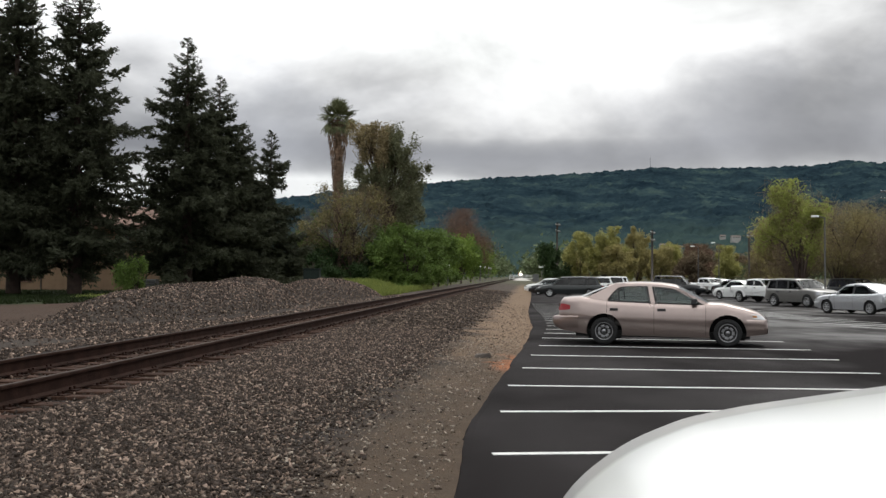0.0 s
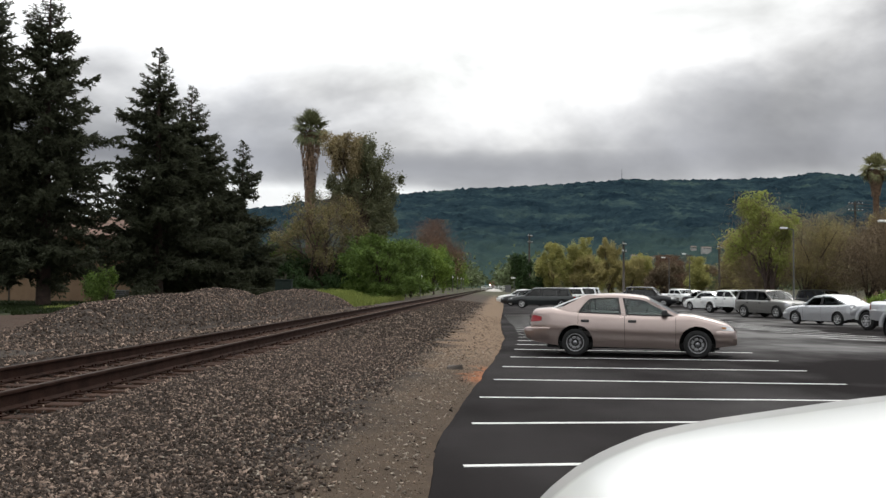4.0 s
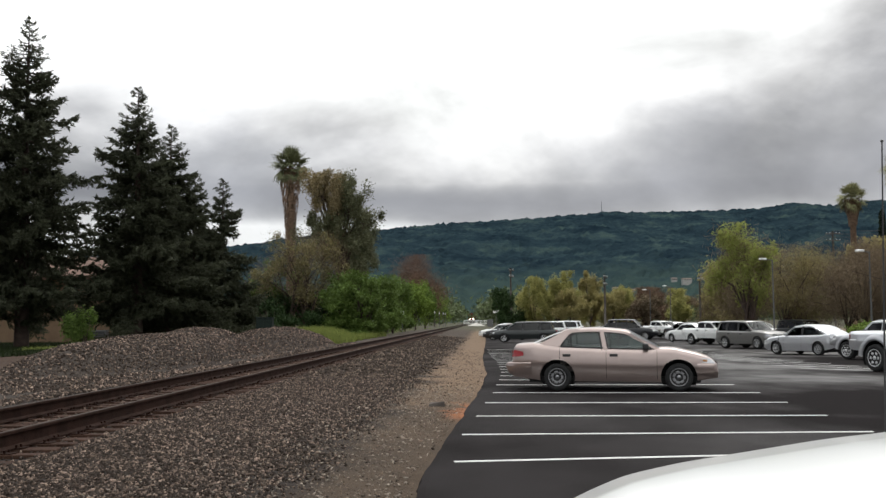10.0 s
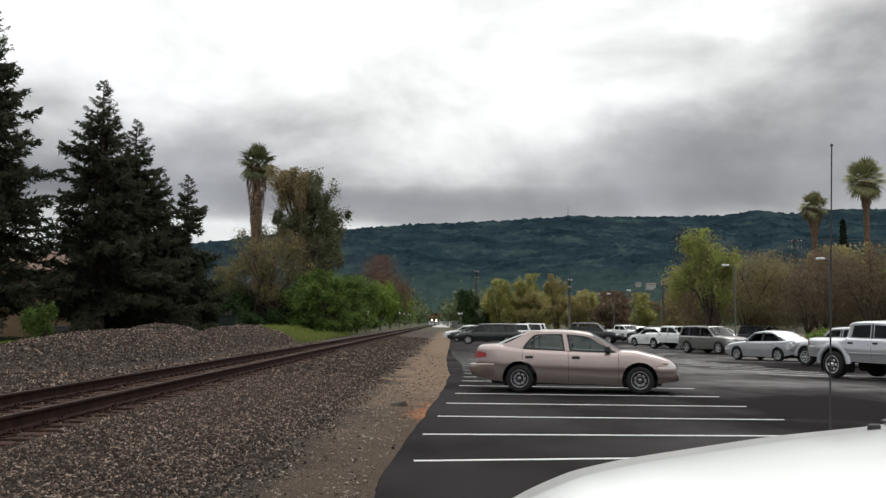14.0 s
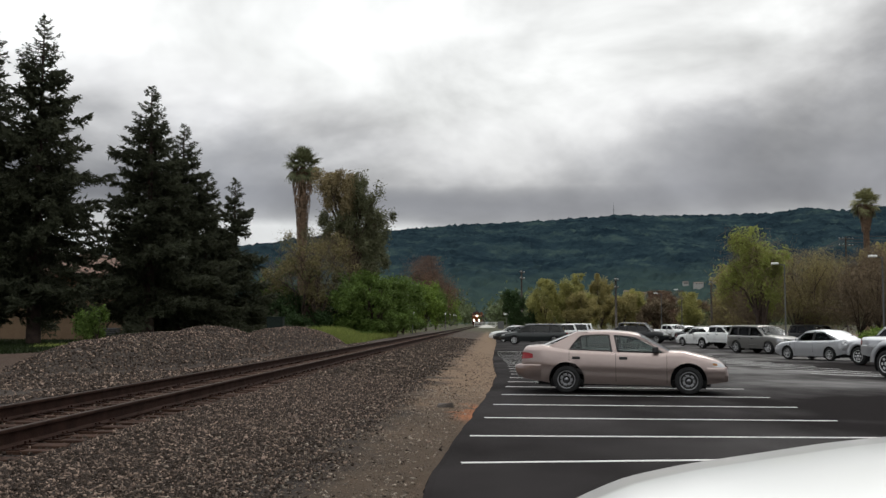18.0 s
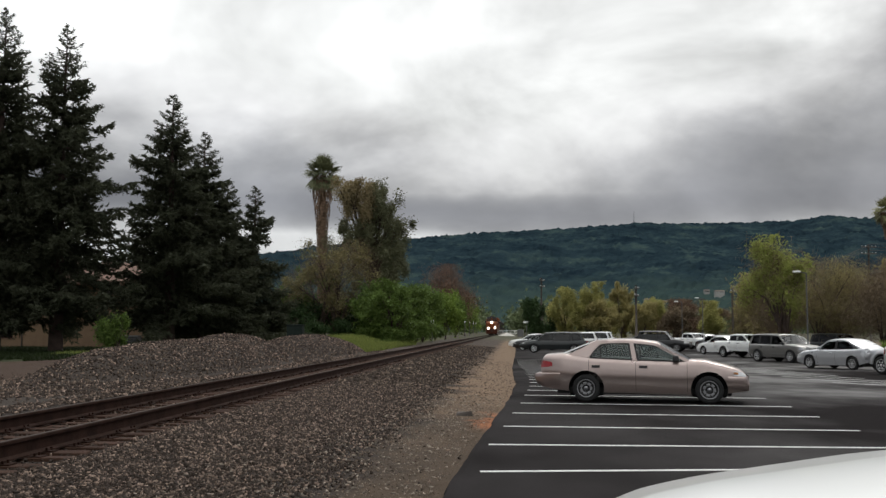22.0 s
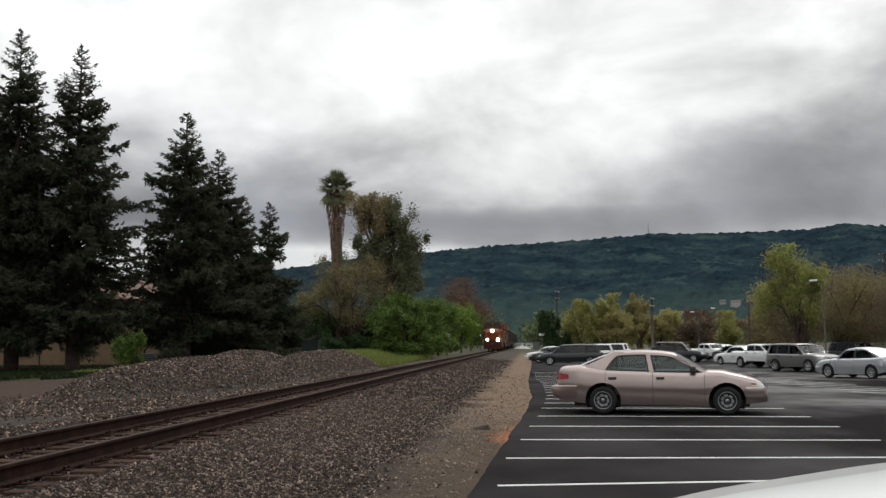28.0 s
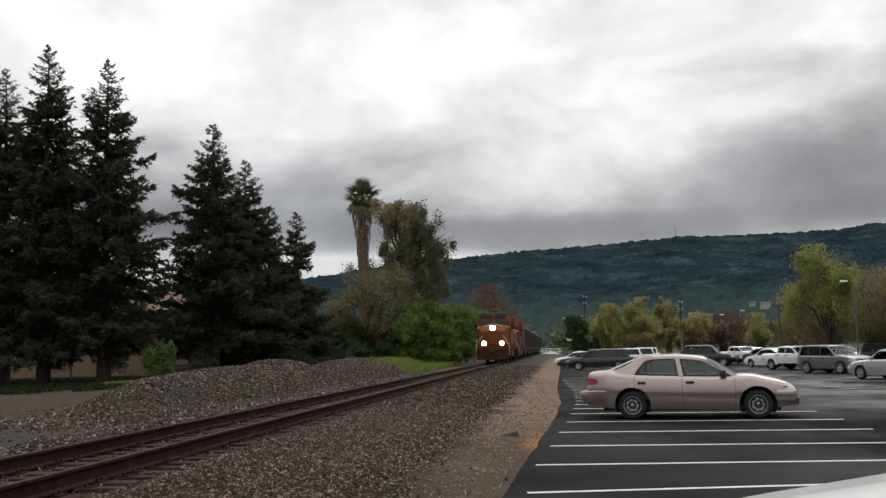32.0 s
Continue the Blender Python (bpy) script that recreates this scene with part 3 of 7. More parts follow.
def build_ballast():
    def thin(x, y):
        # the stone thins out towards the sandy verge
        d = x - track_x(y)
        b = 4.45 + 0.7 * noise.noise(Vector((y * 0.35, 1, 0)))
        return 1.0 if d < b - 0.7 else max(0.008, 0.6 * (b + 0.1 - d) / 0.8)

    p, s = scatter(1, 150000, 1.33, 5.4, 4.5, 26, thin, 0.042, 1.3)
    stones("ballast", p, s, 1, "grey broken ballast stone beside the track", STONE)
    def sparse(x, y):
        return 0.55 + 0.45 * max(0.0, noise.noise(Vector((x * 1.1, y * 0.8, 7)))) if x < lot_edge(y) - 0.05 else 0.0

    p, s = scatter(6, 34000, 3.0, 6.4, 4.5, 22, sparse, 0.017, 1.25)
    stones("verge_gravel", p, s, 6, "fine gravel on the sandy verge", GRIT)
    p, s = scatter(7, 9000, 3.4, 7.2, 22, 60, sparse, 0.035, 1.3)
    stones("verge_gravel", p, s, 7, "fine gravel on the sandy verge", GRIT)
    p, s = scatter(8, 5200, 2.6, 6.2, 4.5, 24, lambda x, y: 1.0 if x < lot_edge(y) - 0.1 else 0.0, 0.036, 1.25)
    stones("verge_stone", p, s, 8, "pale loose stones on the verge", PALE_STONE)
    p, s = scatter(2, 24000, 1.3, 5.4, 26, 95, thin, 0.085, 1.5)
    stones("ballast", p, s, 2, "lighter brown ballast stone farther along the track", FAR_STONE)
    p, s = scatter(3, 17000, -1.5, 1.3, 7, 60, lambda x, y: 1.0, 0.06, 1.5)
    jit = random.Random(11)
    p = [(a, b, 0.068 + 0.04 * jit.random()) for a, b, c in p]
    stones("ballast", p, s, 3, "grey broken ballast stone between the ties", STONE)

    def heap(x, y):
        g = 0.0
        for cx, cy, sx, sy in ((-11.0, 34.5, 2.8, 12.5), (-11.6, 44.0, 2.8, 6.0), (-10.6, 26.0, 2.5, 6.0), (-11.1, 57.5, 3.2, 9)):
            q = ((x - cx) / sx) ** 2 + ((y - cy) / sy) ** 2
            g = max(g, 1.0 if q < 1 else max(0.0, 1.5 - q) * 0.5)
        return max(g, 0.8 if x - track_x(y) > -2.9 else 0.04)

    p, s = scatter(5, 110000, -9.2, -1.2, 12, 68, heap, 0.068, 1.2)
    stones("ballast_heap", p, s, 5, "long heaps of grey ballast stone beyond the track", STONE)


build_ballast()


# ---- vehicles ----
RUBBER = mat("tyre_rubber", (0.011, 0.011, 0.0115), 0.9, var=0.3, scale=8)
BLACK = mat("black_trim", (0.018, 0.018, 0.019), 0.55, var=0.25)
WELL = mat("wheel_well", (0.012, 0.012, 0.012), 0.95, var=0.2)
STEEL = mat("wheel_cover", (0.25, 0.25, 0.26), 0.4, metal=0.75, var=0.2, scale=10)
ALLOY = mat("alloy_rim", (0.68, 0.68, 0.69), 0.4, metal=0.45, var=0.15)
CHROME = mat("chrome", (0.75, 0.75, 0.76), 0.12, metal=1.0, var=0.05)
SEAT = mat("seat_cloth", (0.13, 0.12, 0.115), 0.9, var=0.25)
GLASS = glass("window_glass", (0.42, 0.46, 0.46))
GLASS_DARK = glass("tinted_glass", (0.10, 0.11, 0.12))
GLASS_CLEAR = glass("windscreen_glass", (0.72, 0.78, 0.77))
TAIL_RED = mat("tail_lamp_red", (0.27, 0.01, 0.013), 0.15, var=0.15, coat=0.6)
LAMP_CLEAR = mat("headlamp_lens", (0.62, 0.63, 0.64), 0.12, metal=0.4, var=0.15, coat=0.6)
AMBER = mat("amber_lens", (0.42, 0.19, 0.07), 0.2, var=0.1)
PLATE = mat("plate_white", (0.7, 0.7, 0.68), 0.5, var=0.1)
SHADE_FOIL = mat("sun_shade_foil", (0.50, 0.62, 0.56), 0.4, var=0.15)
PLATE_BAR = mat("plate_bar", (0.05, 0.06, 0.15), 0.5, var=0.1)


def paint(name, col, metal=0.35, rough=0.32, coat=0.7):
    return mat(name, col, rough, metal=metal, var=0.06, scale=1.2, fine=0.04, coat=coat)


TAN = paint("beige_metallic", (0.385, 0.308, 0.285), 0.72, 0.30)
SILVER = paint("silver_metallic", (0.60, 0.61, 0.63), 0.6, 0.30)
GREY = paint("grey_metallic", (0.23, 0.225, 0.215), 0.5)
GREEN = paint("dark_green_metallic", (0.017, 0.021, 0.022), 0.2, 0.38, 0.3)
NAVY = paint("black_paint", (0.012, 0.013, 0.015), 0.1, 0.35, 0.3)
WHITE = paint("white_paint", (0.80, 0.81, 0.80), 0.0, 0.28)
REDP = paint("dark_red_paint", (0.10, 0.02, 0.02), 0.2)
PAINTS = {"tan": TAN, "silver": SILVER, "grey": GREY, "green": GREEN, "black": NAVY, "white": WHITE, "red": REDP}


def lerp(pts, x):
    return float(np.interp(x, [p[0] for p in pts], [p[1] for p in pts]))


WHEELS = {}


def wheel_parts(kind, r, w, parent, m):
    """a tyre with a rim and, on the rim, a cover with openings or spokes"""
    key = (kind, r, w)
    if key not in WHEELS:
        t = revolve(fresh(), [(r * 0.62, -w / 2 + 0.01), (r * 0.78, -w / 2 - 0.006), (r * 0.93, -w / 2), (r * 0.985, -w / 2 + 0.02), (r, -w / 2 + 0.05), (r, w / 2 - 0.05), (r * 0.985, w / 2 - 0.02), (r * 0.93, w / 2), (r * 0.78, w / 2 + 0.006), (r * 0.62, w / 2 - 0.01)], 32)
        rim = revolve(fresh(), [(r * 0.66, -w / 2 - 0.004), (r * 0.68, -w / 2 + 0.01), (r * 0.60, -w / 2 + 0.03), (r * 0.56, -w / 2 + 0.06), (0.02, -w / 2 + 0.06)], 32)
        cov = fresh()
        for a in (0.0,):
            c, s = math.cos(a), math.sin(a)
            wd0, wd1 = (0.17, 0.13) if kind == "cover" else (0.12, 0.10)
            vs = []
            for rr, ww, dy in ((r * 0.14, wd0 * r, -0.012), (r * 0.42, wd1 * r, -0.02), (r * 0.62, wd0 * 0.9 * r, 0.0)):
                for sg in (-1, 1):
                    vs.append(cov.verts.new((rr * c - sg * ww * s, -w / 2 + dy + 0.012, rr * s + sg * ww * c)))
            for j in (0, 2):
                cov.faces.new((vs[j], vs[j + 1], vs[j + 3], vs[j + 2]))
            for j in (0, 2):
                lo = [cov.verts.new(vs[q].co + Vector((0, 0.03, 0))) for q in (j, j + 1, j + 3, j + 2)]
                cov.faces.new((vs[j], lo[0], lo[3], vs[j + 2]))
                cov.faces.new((vs[j + 1], vs[j + 3], lo[2], lo[1]))
        hub = fresh()
        revolve(hub, [(0.005, -w / 2 - 0.015), (r * 0.16, -w / 2 - 0.008), (r * 0.19, -w / 2 + 0.03)], 14)
        ring = revolve(fresh(), [(r * 0.66, -w / 2 - 0.008), (r * 0.60, -w / 2 - 0.012), (r * 0.57, -w / 2 + 0.012), (r * 0.6, -w / 2 + 0.03)], 32)
        for f in [f for f in ring.faces if len(f.verts) > 4]:
            ring.faces.remove(f)
        WHEELS[key] = (mesh_of(t, RUBBER, True), mesh_of(rim, WELL, True), mesh_of(cov, STEEL if kind == "cover" else ALLOY), mesh_of(hub, STEEL if kind == "cover" else ALLOY, True), mesh_of(ring, STEEL if kind == "cover" else ALLOY, True))
    tm, rm, cm, hm, gm = WHEELS[key]
    wh = part("wheel", tm, None, parent, "black rubber tyre with a metal wheel", m=m)
    part("rim", rm, None, wh)
    part("hub_cap", hm, None, wh, "silver hub cap")
    n = 7 if kind == "cover" else 6
    for k in range(n):
        part("spoke", cm, None, wh, m=pose(0, 0, 0, 0, 360 * k / n, 0))
    part("rim_edge", gm, None, wh)
    return wh


def car(name, s, m, label, category, group=""):
    """s: the measures of a car that points along +x; its middle lies between the axles on the ground"""
    body_m = PAINTS[s["paint"]]
    root = thing(name, m, label, category, group)
    L, W, r, wb = s["L"], s["W"], s["r"], s["wb"]
    x0, x1 = s["rear"], s["rear"] + L
    top, bot = s["top"], s.get("bot", [(x0, 0.32), (x0 + 0.5, 0.22), (x1 - 0.5, 0.2), (x1, 0.28)])
    hw = W / 2
    ra = s.get("arch", r + 0.055)
    axles = (-wb / 2, wb / 2)

    def half(x):
        u = min(1.0, (x - x0) / 0.55, (x1 - x) / s.get("nose_run", 0.7))
        return hw * (1 - s.get("round", 0.17) * (1 - max(u, 0)) ** 2)

    def side_y(x, z):
        """half width of the lower body at height z"""
        zt, zb = lerp(top, x), lerp(bot, x)
        k = (z - zb) / max(zt - zb, 0.05)
        return half(x) * (1 - s.get("tuck", 0.055) * max(0, 0.48 - k) / 0.48 - 0.055 * (max(0, k - 0.48) / 0.52) ** 2)

    # lower body: a skin over cross-sections
    bm = fresh()
    ncol, nrow = s.get("cols", 110), 16
    xs = [x0 + L * i / ncol for i in range(ncol + 1)]
    cols = []
    for x in xs:
        zt, zb = (lerp(top, x - 0.04) + 2 * lerp(top, x) + lerp(top, x + 0.04)) / 4, lerp(bot, x)
        h = half(x)
        right = []
        for j in range(nrow + 1):
            z = zb + (zt - 0.05 - zb) * j / nrow
            right.append((side_y(x, z), z))
        cr = s.get("crown", 0.035)
        right += [(h * 0.925, zt - 0.018), (h * 0.88, zt + cr * 0.25), (h * 0.6, zt + cr * 0.75), (h * 0.3, zt + cr * 0.95)]
        cols.append([bm.verts.new((x, -y, z)) for y, z in right] + [bm.verts.new((x, 0, zt + cr))] + [bm.verts.new((x, y, z)) for y, z in reversed(right)])
    inside = set()
    for c in cols:
        for v in c:
            for ax in axles:
                if abs(v.co.y) > hw * 0.7 and (v.co.x - ax) ** 2 + (v.co.z - r) ** 2 < ra * ra and v.co.z < r + ra:
                    inside.add(v)
    for a, b in zip(cols, cols[1:]):
        for k in range(len(a) - 1):
            q = (a[k], b[k], b[k + 1], a[k + 1])
            if sum(v in inside for v in q) < 3:
                bm.faces.new(q)
    for c in (cols[0], cols[-1]):
        bm.faces.new(c if c is cols[-1] else c[::-1])
    for v in inside:
        if v.link_faces:
            ax = min(axles, key=lambda q: abs(q - v.co.x))
            d = Vector((v.co.x - ax, 0, v.co.z - r))
            if d.length > 1e-4:
                d *= ra / d.length
                v.co.x, v.co.z = ax + d.x, r + d.z
    bmesh.ops.delete(bm, geom=[v for v in bm.verts if not v.link_faces], context="VERTS")
    bmesh.ops.recalc_face_normals(bm, faces=bm.faces)
    part("body", bm, body_m, root, smooth=True)
    # underside
    bm = box(fresh(), x0 + 0.35, x1 - 0.35, -hw * 0.8, hw * 0.8, lerp(bot, 0) - 0.02, lerp(bot, 0) + 0.1)
    part("underbody", bm, WELL, root)
    # wheels and wells
    for ax in axles:
        for sg in (-1, 1):
            bm = fresh()
            n = 20
            rings = []
            for yy in (hw * (0.965 - max(0.0, s.get("tuck", 0.055) - 0.055) * 0.95), hw * 0.62):
                rings.append([bm.verts.new((ax + ra * math.cos(math.pi * (k / n * 1.3 - 0.15)), sg * yy, r + ra * math.sin(math.pi * (k / n * 1.3 - 0.15)))) for k in range(n + 1)])
            for k in range(n):
                bm.faces.new((rings[0][k], rings[0][k + 1], rings[1][k + 1], rings[1][k]))
            bm.faces.new(rings[1])
            part("wheel_well", bm, WELL, root)
            wheel_parts(s.get("wheel", "alloy"), r, s.get("ww", 0.2), root, pose(ax, sg * (hw - 0.11), r, 0, 0, 0 if sg < 0 else 180))
            if s.get("flare"):
                bm = fresh()
                fl = []
                for yy, rr in ((hw * 0.97, ra - 0.005), (hw * 1.02, ra), (hw * 1.02, ra + 0.06), (hw * 1.0, ra + 0.12), (hw * 0.972, ra + 0.17)):
                    fl.append([bm.verts.new((ax + rr * math.cos(math.pi * (k / n * 0.96 + 0.02)), sg * yy, r + rr * math.sin(math.pi * (k / n * 0.96 + 0.02)))) for k in range(n + 1)])
                for a, b in zip(fl, fl[1:]):
                    for k in range(n):
                        bm.faces.new((a[k], a[k + 1], b[k + 1], b[k]))
                part("fender_flare", bm, body_m, root, smooth=True)
    # cabin
    zr, tum = s["roof"], s.get("tumble", 0.22)
    ab, at, ct, cb = s["a_base"], s["a_top"], s["c_top"], s["c_base"]
    zb_a, zb_c = lerp(top, ab) - 0.01, lerp(top, cb) - 0.01
    peak = s.get("peak", 0.03)
    glassm = {"dark": GLASS_DARK, "mid": GLASS, "clear": GLASS_CLEAR}[s.get("glass", "mid")]

    def cab_y(x, z):
        belt = min(zb_a, zb_c)
        e = 0.05 * max(0, (x - at) / max(ab - at, 0.1)) + 0.06 * max(0, (ct - x) / max(ct - cb, 0.1))
        return hw * 0.925 - (z - belt) * tum - e

    def roof_z(x):
        u = (x - ct) / (at - ct)
        return zr + peak * 4 * u * (1 - u) - 0.015 * max(0, u - 0.5) * 2 - 0.012 * abs(2 * u - 1) ** 6

    def strip(poly, sg, t0=0.0, t1=0.045):
        """a panel on the cabin's side, given in x and z"""
        b = fresh()
        o = [b.verts.new((x, sg * (cab_y(x, z) - t0), z)) for x, z in poly]
        i = [b.verts.new((x, sg * (cab_y(x, z) - t1), z)) for x, z in poly]
        b.faces.new(o)
        b.faces.new(i[::-1])
        for k in range(len(poly)):
            b.faces.new((o[k], i[k], i[(k + 1) % len(poly)], o[(k + 1) % len(poly)]))
        bmesh.ops.recalc_face_normals(b, faces=b.faces)
        return b

    n = 14
    bm = fresh()
    cols = []
    for i in range(-1, n + 2):
        x = ct + (at - ct) * min(max(i, 0), n) / n
        z = roof_z(x)
        e = cab_y(x, z - 0.06)
        # the skin turns down over the edges of the glass
        x, z = (x - 0.07, z - 0.042) if i < 0 else (x + 0.07, z - 0.042) if i > n else (x, z)
        rc = s.get("roof_crown", 1.0)
        ring = [(-e, z - 0.06), (-e * 0.97, z - 0.02), (-e * 0.86, z + 0.004 * rc), (-e * 0.5, z + 0.03 * rc), (0, z + 0.04 * rc), (e * 0.5, z + 0.03 * rc), (e * 0.86, z + 0.004 * rc), (e * 0.97, z - 0.02), (e, z - 0.06)]
        cols.append([bm.verts.new((x, y, zz)) for y, zz in ring])
    for a, b in zip(cols, cols[1:]):
        for k in range(len(a) - 1):
            bm.faces.new((a[k], b[k], b[k + 1], a[k + 1]))
    part("roof", bm, body_m, root, smooth=True)
    za, zc = roof_z(at) - 0.05, roof_z(ct) - 0.05
    pw = s.get("pillar", 0.075)
    for sg in (-1, 1):
        part("a_pillar", strip([(ab + 0.02, zb_a), (ab - pw * 1.1, zb_a), (at - pw, za + 0.012), (at + 0.01, za + 0.012)], sg, -0.004), s.get("a_mat") or body_m, root)
        cpoly = s.get("c_pillar") or [(cb - 0.02, zb_c), (ct - 0.02, zc + 0.012), (ct + pw * 1.4, zc + 0.012), (cb + pw * 2.2, zb_c)]
        part("rear_pillar", strip(cpoly, sg, -0.004), body_m, root)
        for bx0, bx1 in s["pillars"]:
            part("door_pillar", strip([(bx0 + 0.045, lerp(top, bx0) - 0.01), (bx0 - 0.045, lerp(top, bx0) - 0.01), (bx1 - 0.04, roof_z(bx1) - 0.04), (bx1 + 0.04, roof_z(bx1) - 0.04)], sg, -0.002), PAINTS[s["paint"]] if s.get("pillar_paint") else BLACK, root)
        rail = [(ct + 0.03, zc + 0.012)] + [(ct + (at - ct) * k / 8, roof_z(ct + (at - ct) * k / 8) - 0.035) for k in range(9)] + [(at - 0.02, za)] + [(ct + (at - ct) * k / 8, roof_z(ct + (at - ct) * k / 8) - 0.075) for k in range(8, -1, -1)]
        part("roof_rail", strip(rail[1:10] + rail[11:], sg, -0.003), body_m, root)
        for pane in s["panes"]:
            poly = [(px, (lerp(top, px) - 0.008) if pz is None else min(pz, roof_z(px) - 0.07)) for px, pz in pane]
            part("window_pane", strip(poly, sg, 0.012, 0.018), glassm, root)
            cx = sum(p[0] for p in poly) / len(poly)
            cz = sum(p[1] for p in poly) / len(poly)
            # the black seal round the pane
            rings_ = [("window_seal", BLACK, (1.0, 1.0), (0.93, 0.87))]
            if s.get("framed", True):
                rings_ = [("door_frame", body_m, (1.03, 1.03), (0.945, 0.91)), ("window_seal", BLACK, (0.945, 0.91), (0.93, 0.885))]
            for nm, rm_, (oa, ob_), (ia, ib) in rings_:
                b = fresh()
                o = [b.verts.new((cx + (x - cx) * oa, sg * (cab_y(x, z) + 0.003), cz + (z - cz) * ob_)) for x, z in poly]
                i = [b.verts.new((cx + (x - cx) * ia, sg * (cab_y(x, z) + 0.003), cz + (z - cz) * ib)) for x, z in poly]
                for k in range(len(poly)):
                    b.faces.new((o[k], o[(k + 1) % len(poly)], i[(k + 1) % len(poly)], i[k]))
                part(nm, b, rm_, root)
    for nm, xb, xt, zb, zt, bulge in (("windscreen", ab, at, zb_a, za + 0.03, 0.10), ("rear_window", cb, ct, zb_c, zc + 0.03, s.get("rear_bulge", -0.07))):
        bm = fresh()
        rows = []
        for i in range(7):
            u = i / 6
            x, z = xb + (xt - xb) * u, zb + (zt - zb) * u
            e = cab_y(x, z) - 0.03
            rows.append([bm.verts.new((x + bulge * (1 - 0.85 * u) * (1 - (k / 4 - 1) ** 2), e * (k / 4 - 1), z + 0.045 * u * (1 - (k / 4 - 1) ** 2))) for k in range(9)])
        for a, b in zip(rows, rows[1:]):
            for k in range(8):
                bm.faces.new((a[k], a[k + 1], b[k + 1], b[k]))
        part(nm, bm, s.get("screen") or (GLASS_CLEAR if nm == "windscreen" else glassm), root, smooth=True)
    if s.get("sun_shade"):
        bm = fresh()
        rows = []
        for i in range(2):
            x, z = ab + (at - ab) * (0.06 + 0.8 * i), zb_a + (za - zb_a) * (0.06 + 0.8 * i)
            e = cab_y(x, z) - 0.10
            rows.append([bm.verts.new((x - 0.06 + 0.09 * (1 - i * 0.85) * (1 - (k / 4 - 1) ** 2), e * (k / 4 - 1), z + 0.02 * (k % 2))) for k in range(9)])
        for k in range(8):
            bm.faces.new((rows[0][k], rows[0][k + 1], rows[1][k + 1], rows[1][k]))
        part("sun_shade", bm, SHADE_FOIL, root, "pale green folding sun shade")
    # seats, dashboard, steering wheel
    zs = zb_a - 0.35
    for sx in s.get("seats", (0.15, -0.75)):
        for sy in (-1, 1):
            bm = box(fresh(), sx - 0.25, sx + 0.27, sy * 0.37 - 0.25, sy * 0.37 + 0.25, zs - 0.12, zs, 0.04)
            bk = box(bm, sx - 0.36, sx - 0.22, sy * 0.37 - 0.24, sy * 0.37 + 0.24, zs - 0.05, zs + 0.55, 0.04)
            box(bk, sx - 0.37, sx - 0.27, sy * 0.37 - 0.12, sy * 0.37 + 0.12, zs + 0.58, zs + 0.76, 0.03)
            part("car_seat", bk, SEAT, root)
    bm = box(fresh(), ab - 0.55, ab + 0.02, -hw * 0.8, hw * 0.8, zb_a - 0.25, zb_a - 0.03, 0.05)
    part("dashboard", bm, BLACK, root)
    bm = fresh()
    pts = [(ab - 0.72 + 0.06 * math.sin(2 * math.pi * k / 16), 0.37 + 0.18 * math.cos(2 * math.pi * k / 16), zb_a - 0.02 + 0.17 * math.sin(2 * math.pi * k / 16)) for k in range(17)]
    tube(bm, pts, 0.014, 6)
    part("steering_wheel", bm, BLACK, root)
    # door seams, handles, side strip, mirrors
    for sg in (-1, 1):
        for dx in s["doors"]:
            bm = fresh()
            zt = lerp(top, dx) - 0.03
            zb = lerp(bot, dx) + 0.06
            for ax in axles:
                if abs(dx - ax) < ra:
                    zb = max(zb, r + math.sqrt(ra * ra - (dx - ax) ** 2) + 0.02)
            n = 8
            a = [bm.verts.new((dx - 0.004, sg * (side_y(dx, zb + (zt - zb) * k / n) + 0.0025), zb + (zt - zb) * k / n)) for k in range(n + 1)]
            b = [bm.verts.new((dx + 0.004, sg * (side_y(dx, zb + (zt - zb) * k / n) + 0.0025), zb + (zt - zb) * k / n)) for k in range(n + 1)]
            for k in range(n):
                bm.faces.new((a[k], a[k + 1], b[k + 1], b[k]))
            part("door_seam", bm, BLACK, root)
        for hx in s["handles"]:
            z = s.get("handle_z", lerp(top, hx) - 0.13)
            y = side_y(hx, z)
            bm = box(fresh(), hx - 0.085, hx + 0.085, min(sg * (y - 0.01), sg * (y + 0.022)), max(sg * (y - 0.01), sg * (y + 0.022)), z - 0.03, z + 0.026, 0.008)
            part("door_handle", bm, BLACK if s.get("black_handles", True) else body_m, root, "black door handle" if s.get("black_handles", True) else "")
        if s.get("strip"):
            z = s["strip"]
            bm = fresh()
            n = 20
            xa, xb = -wb / 2 + ra + 0.03, wb / 2 - ra - 0.03
            prof = ((0.002, -0.03), (0.014, -0.022), (0.014, 0.022), (0.002, 0.03))
            rows = [[bm.verts.new((xa + (xb - xa) * k / n, sg * (side_y(xa + (xb - xa) * k / n, z + c) + d), z + c)) for k in range(n + 1)] for d, c in prof]
            for a, b in zip(rows, rows[1:]):
                for k in range(n):
                    bm.faces.new((a[k], a[k + 1], b[k + 1], b[k]))
            part("side_moulding", bm, s.get("strip_mat") or body_m, root)
        mx = ab - 0.28
        mz = lerp(top, mx) + 0.07
        y = cab_y(mx, mz)
        bm = box(fresh(), mx - 0.07, mx + 0.05, min(sg * (y - 0.03), sg * (y + 0.17)), max(sg * (y - 0.03), sg * (y + 0.17)), mz - 0.065, mz + 0.06, 0.025)
        part("side_mirror", bm, s.get("mirror_mat") or BLACK, root)
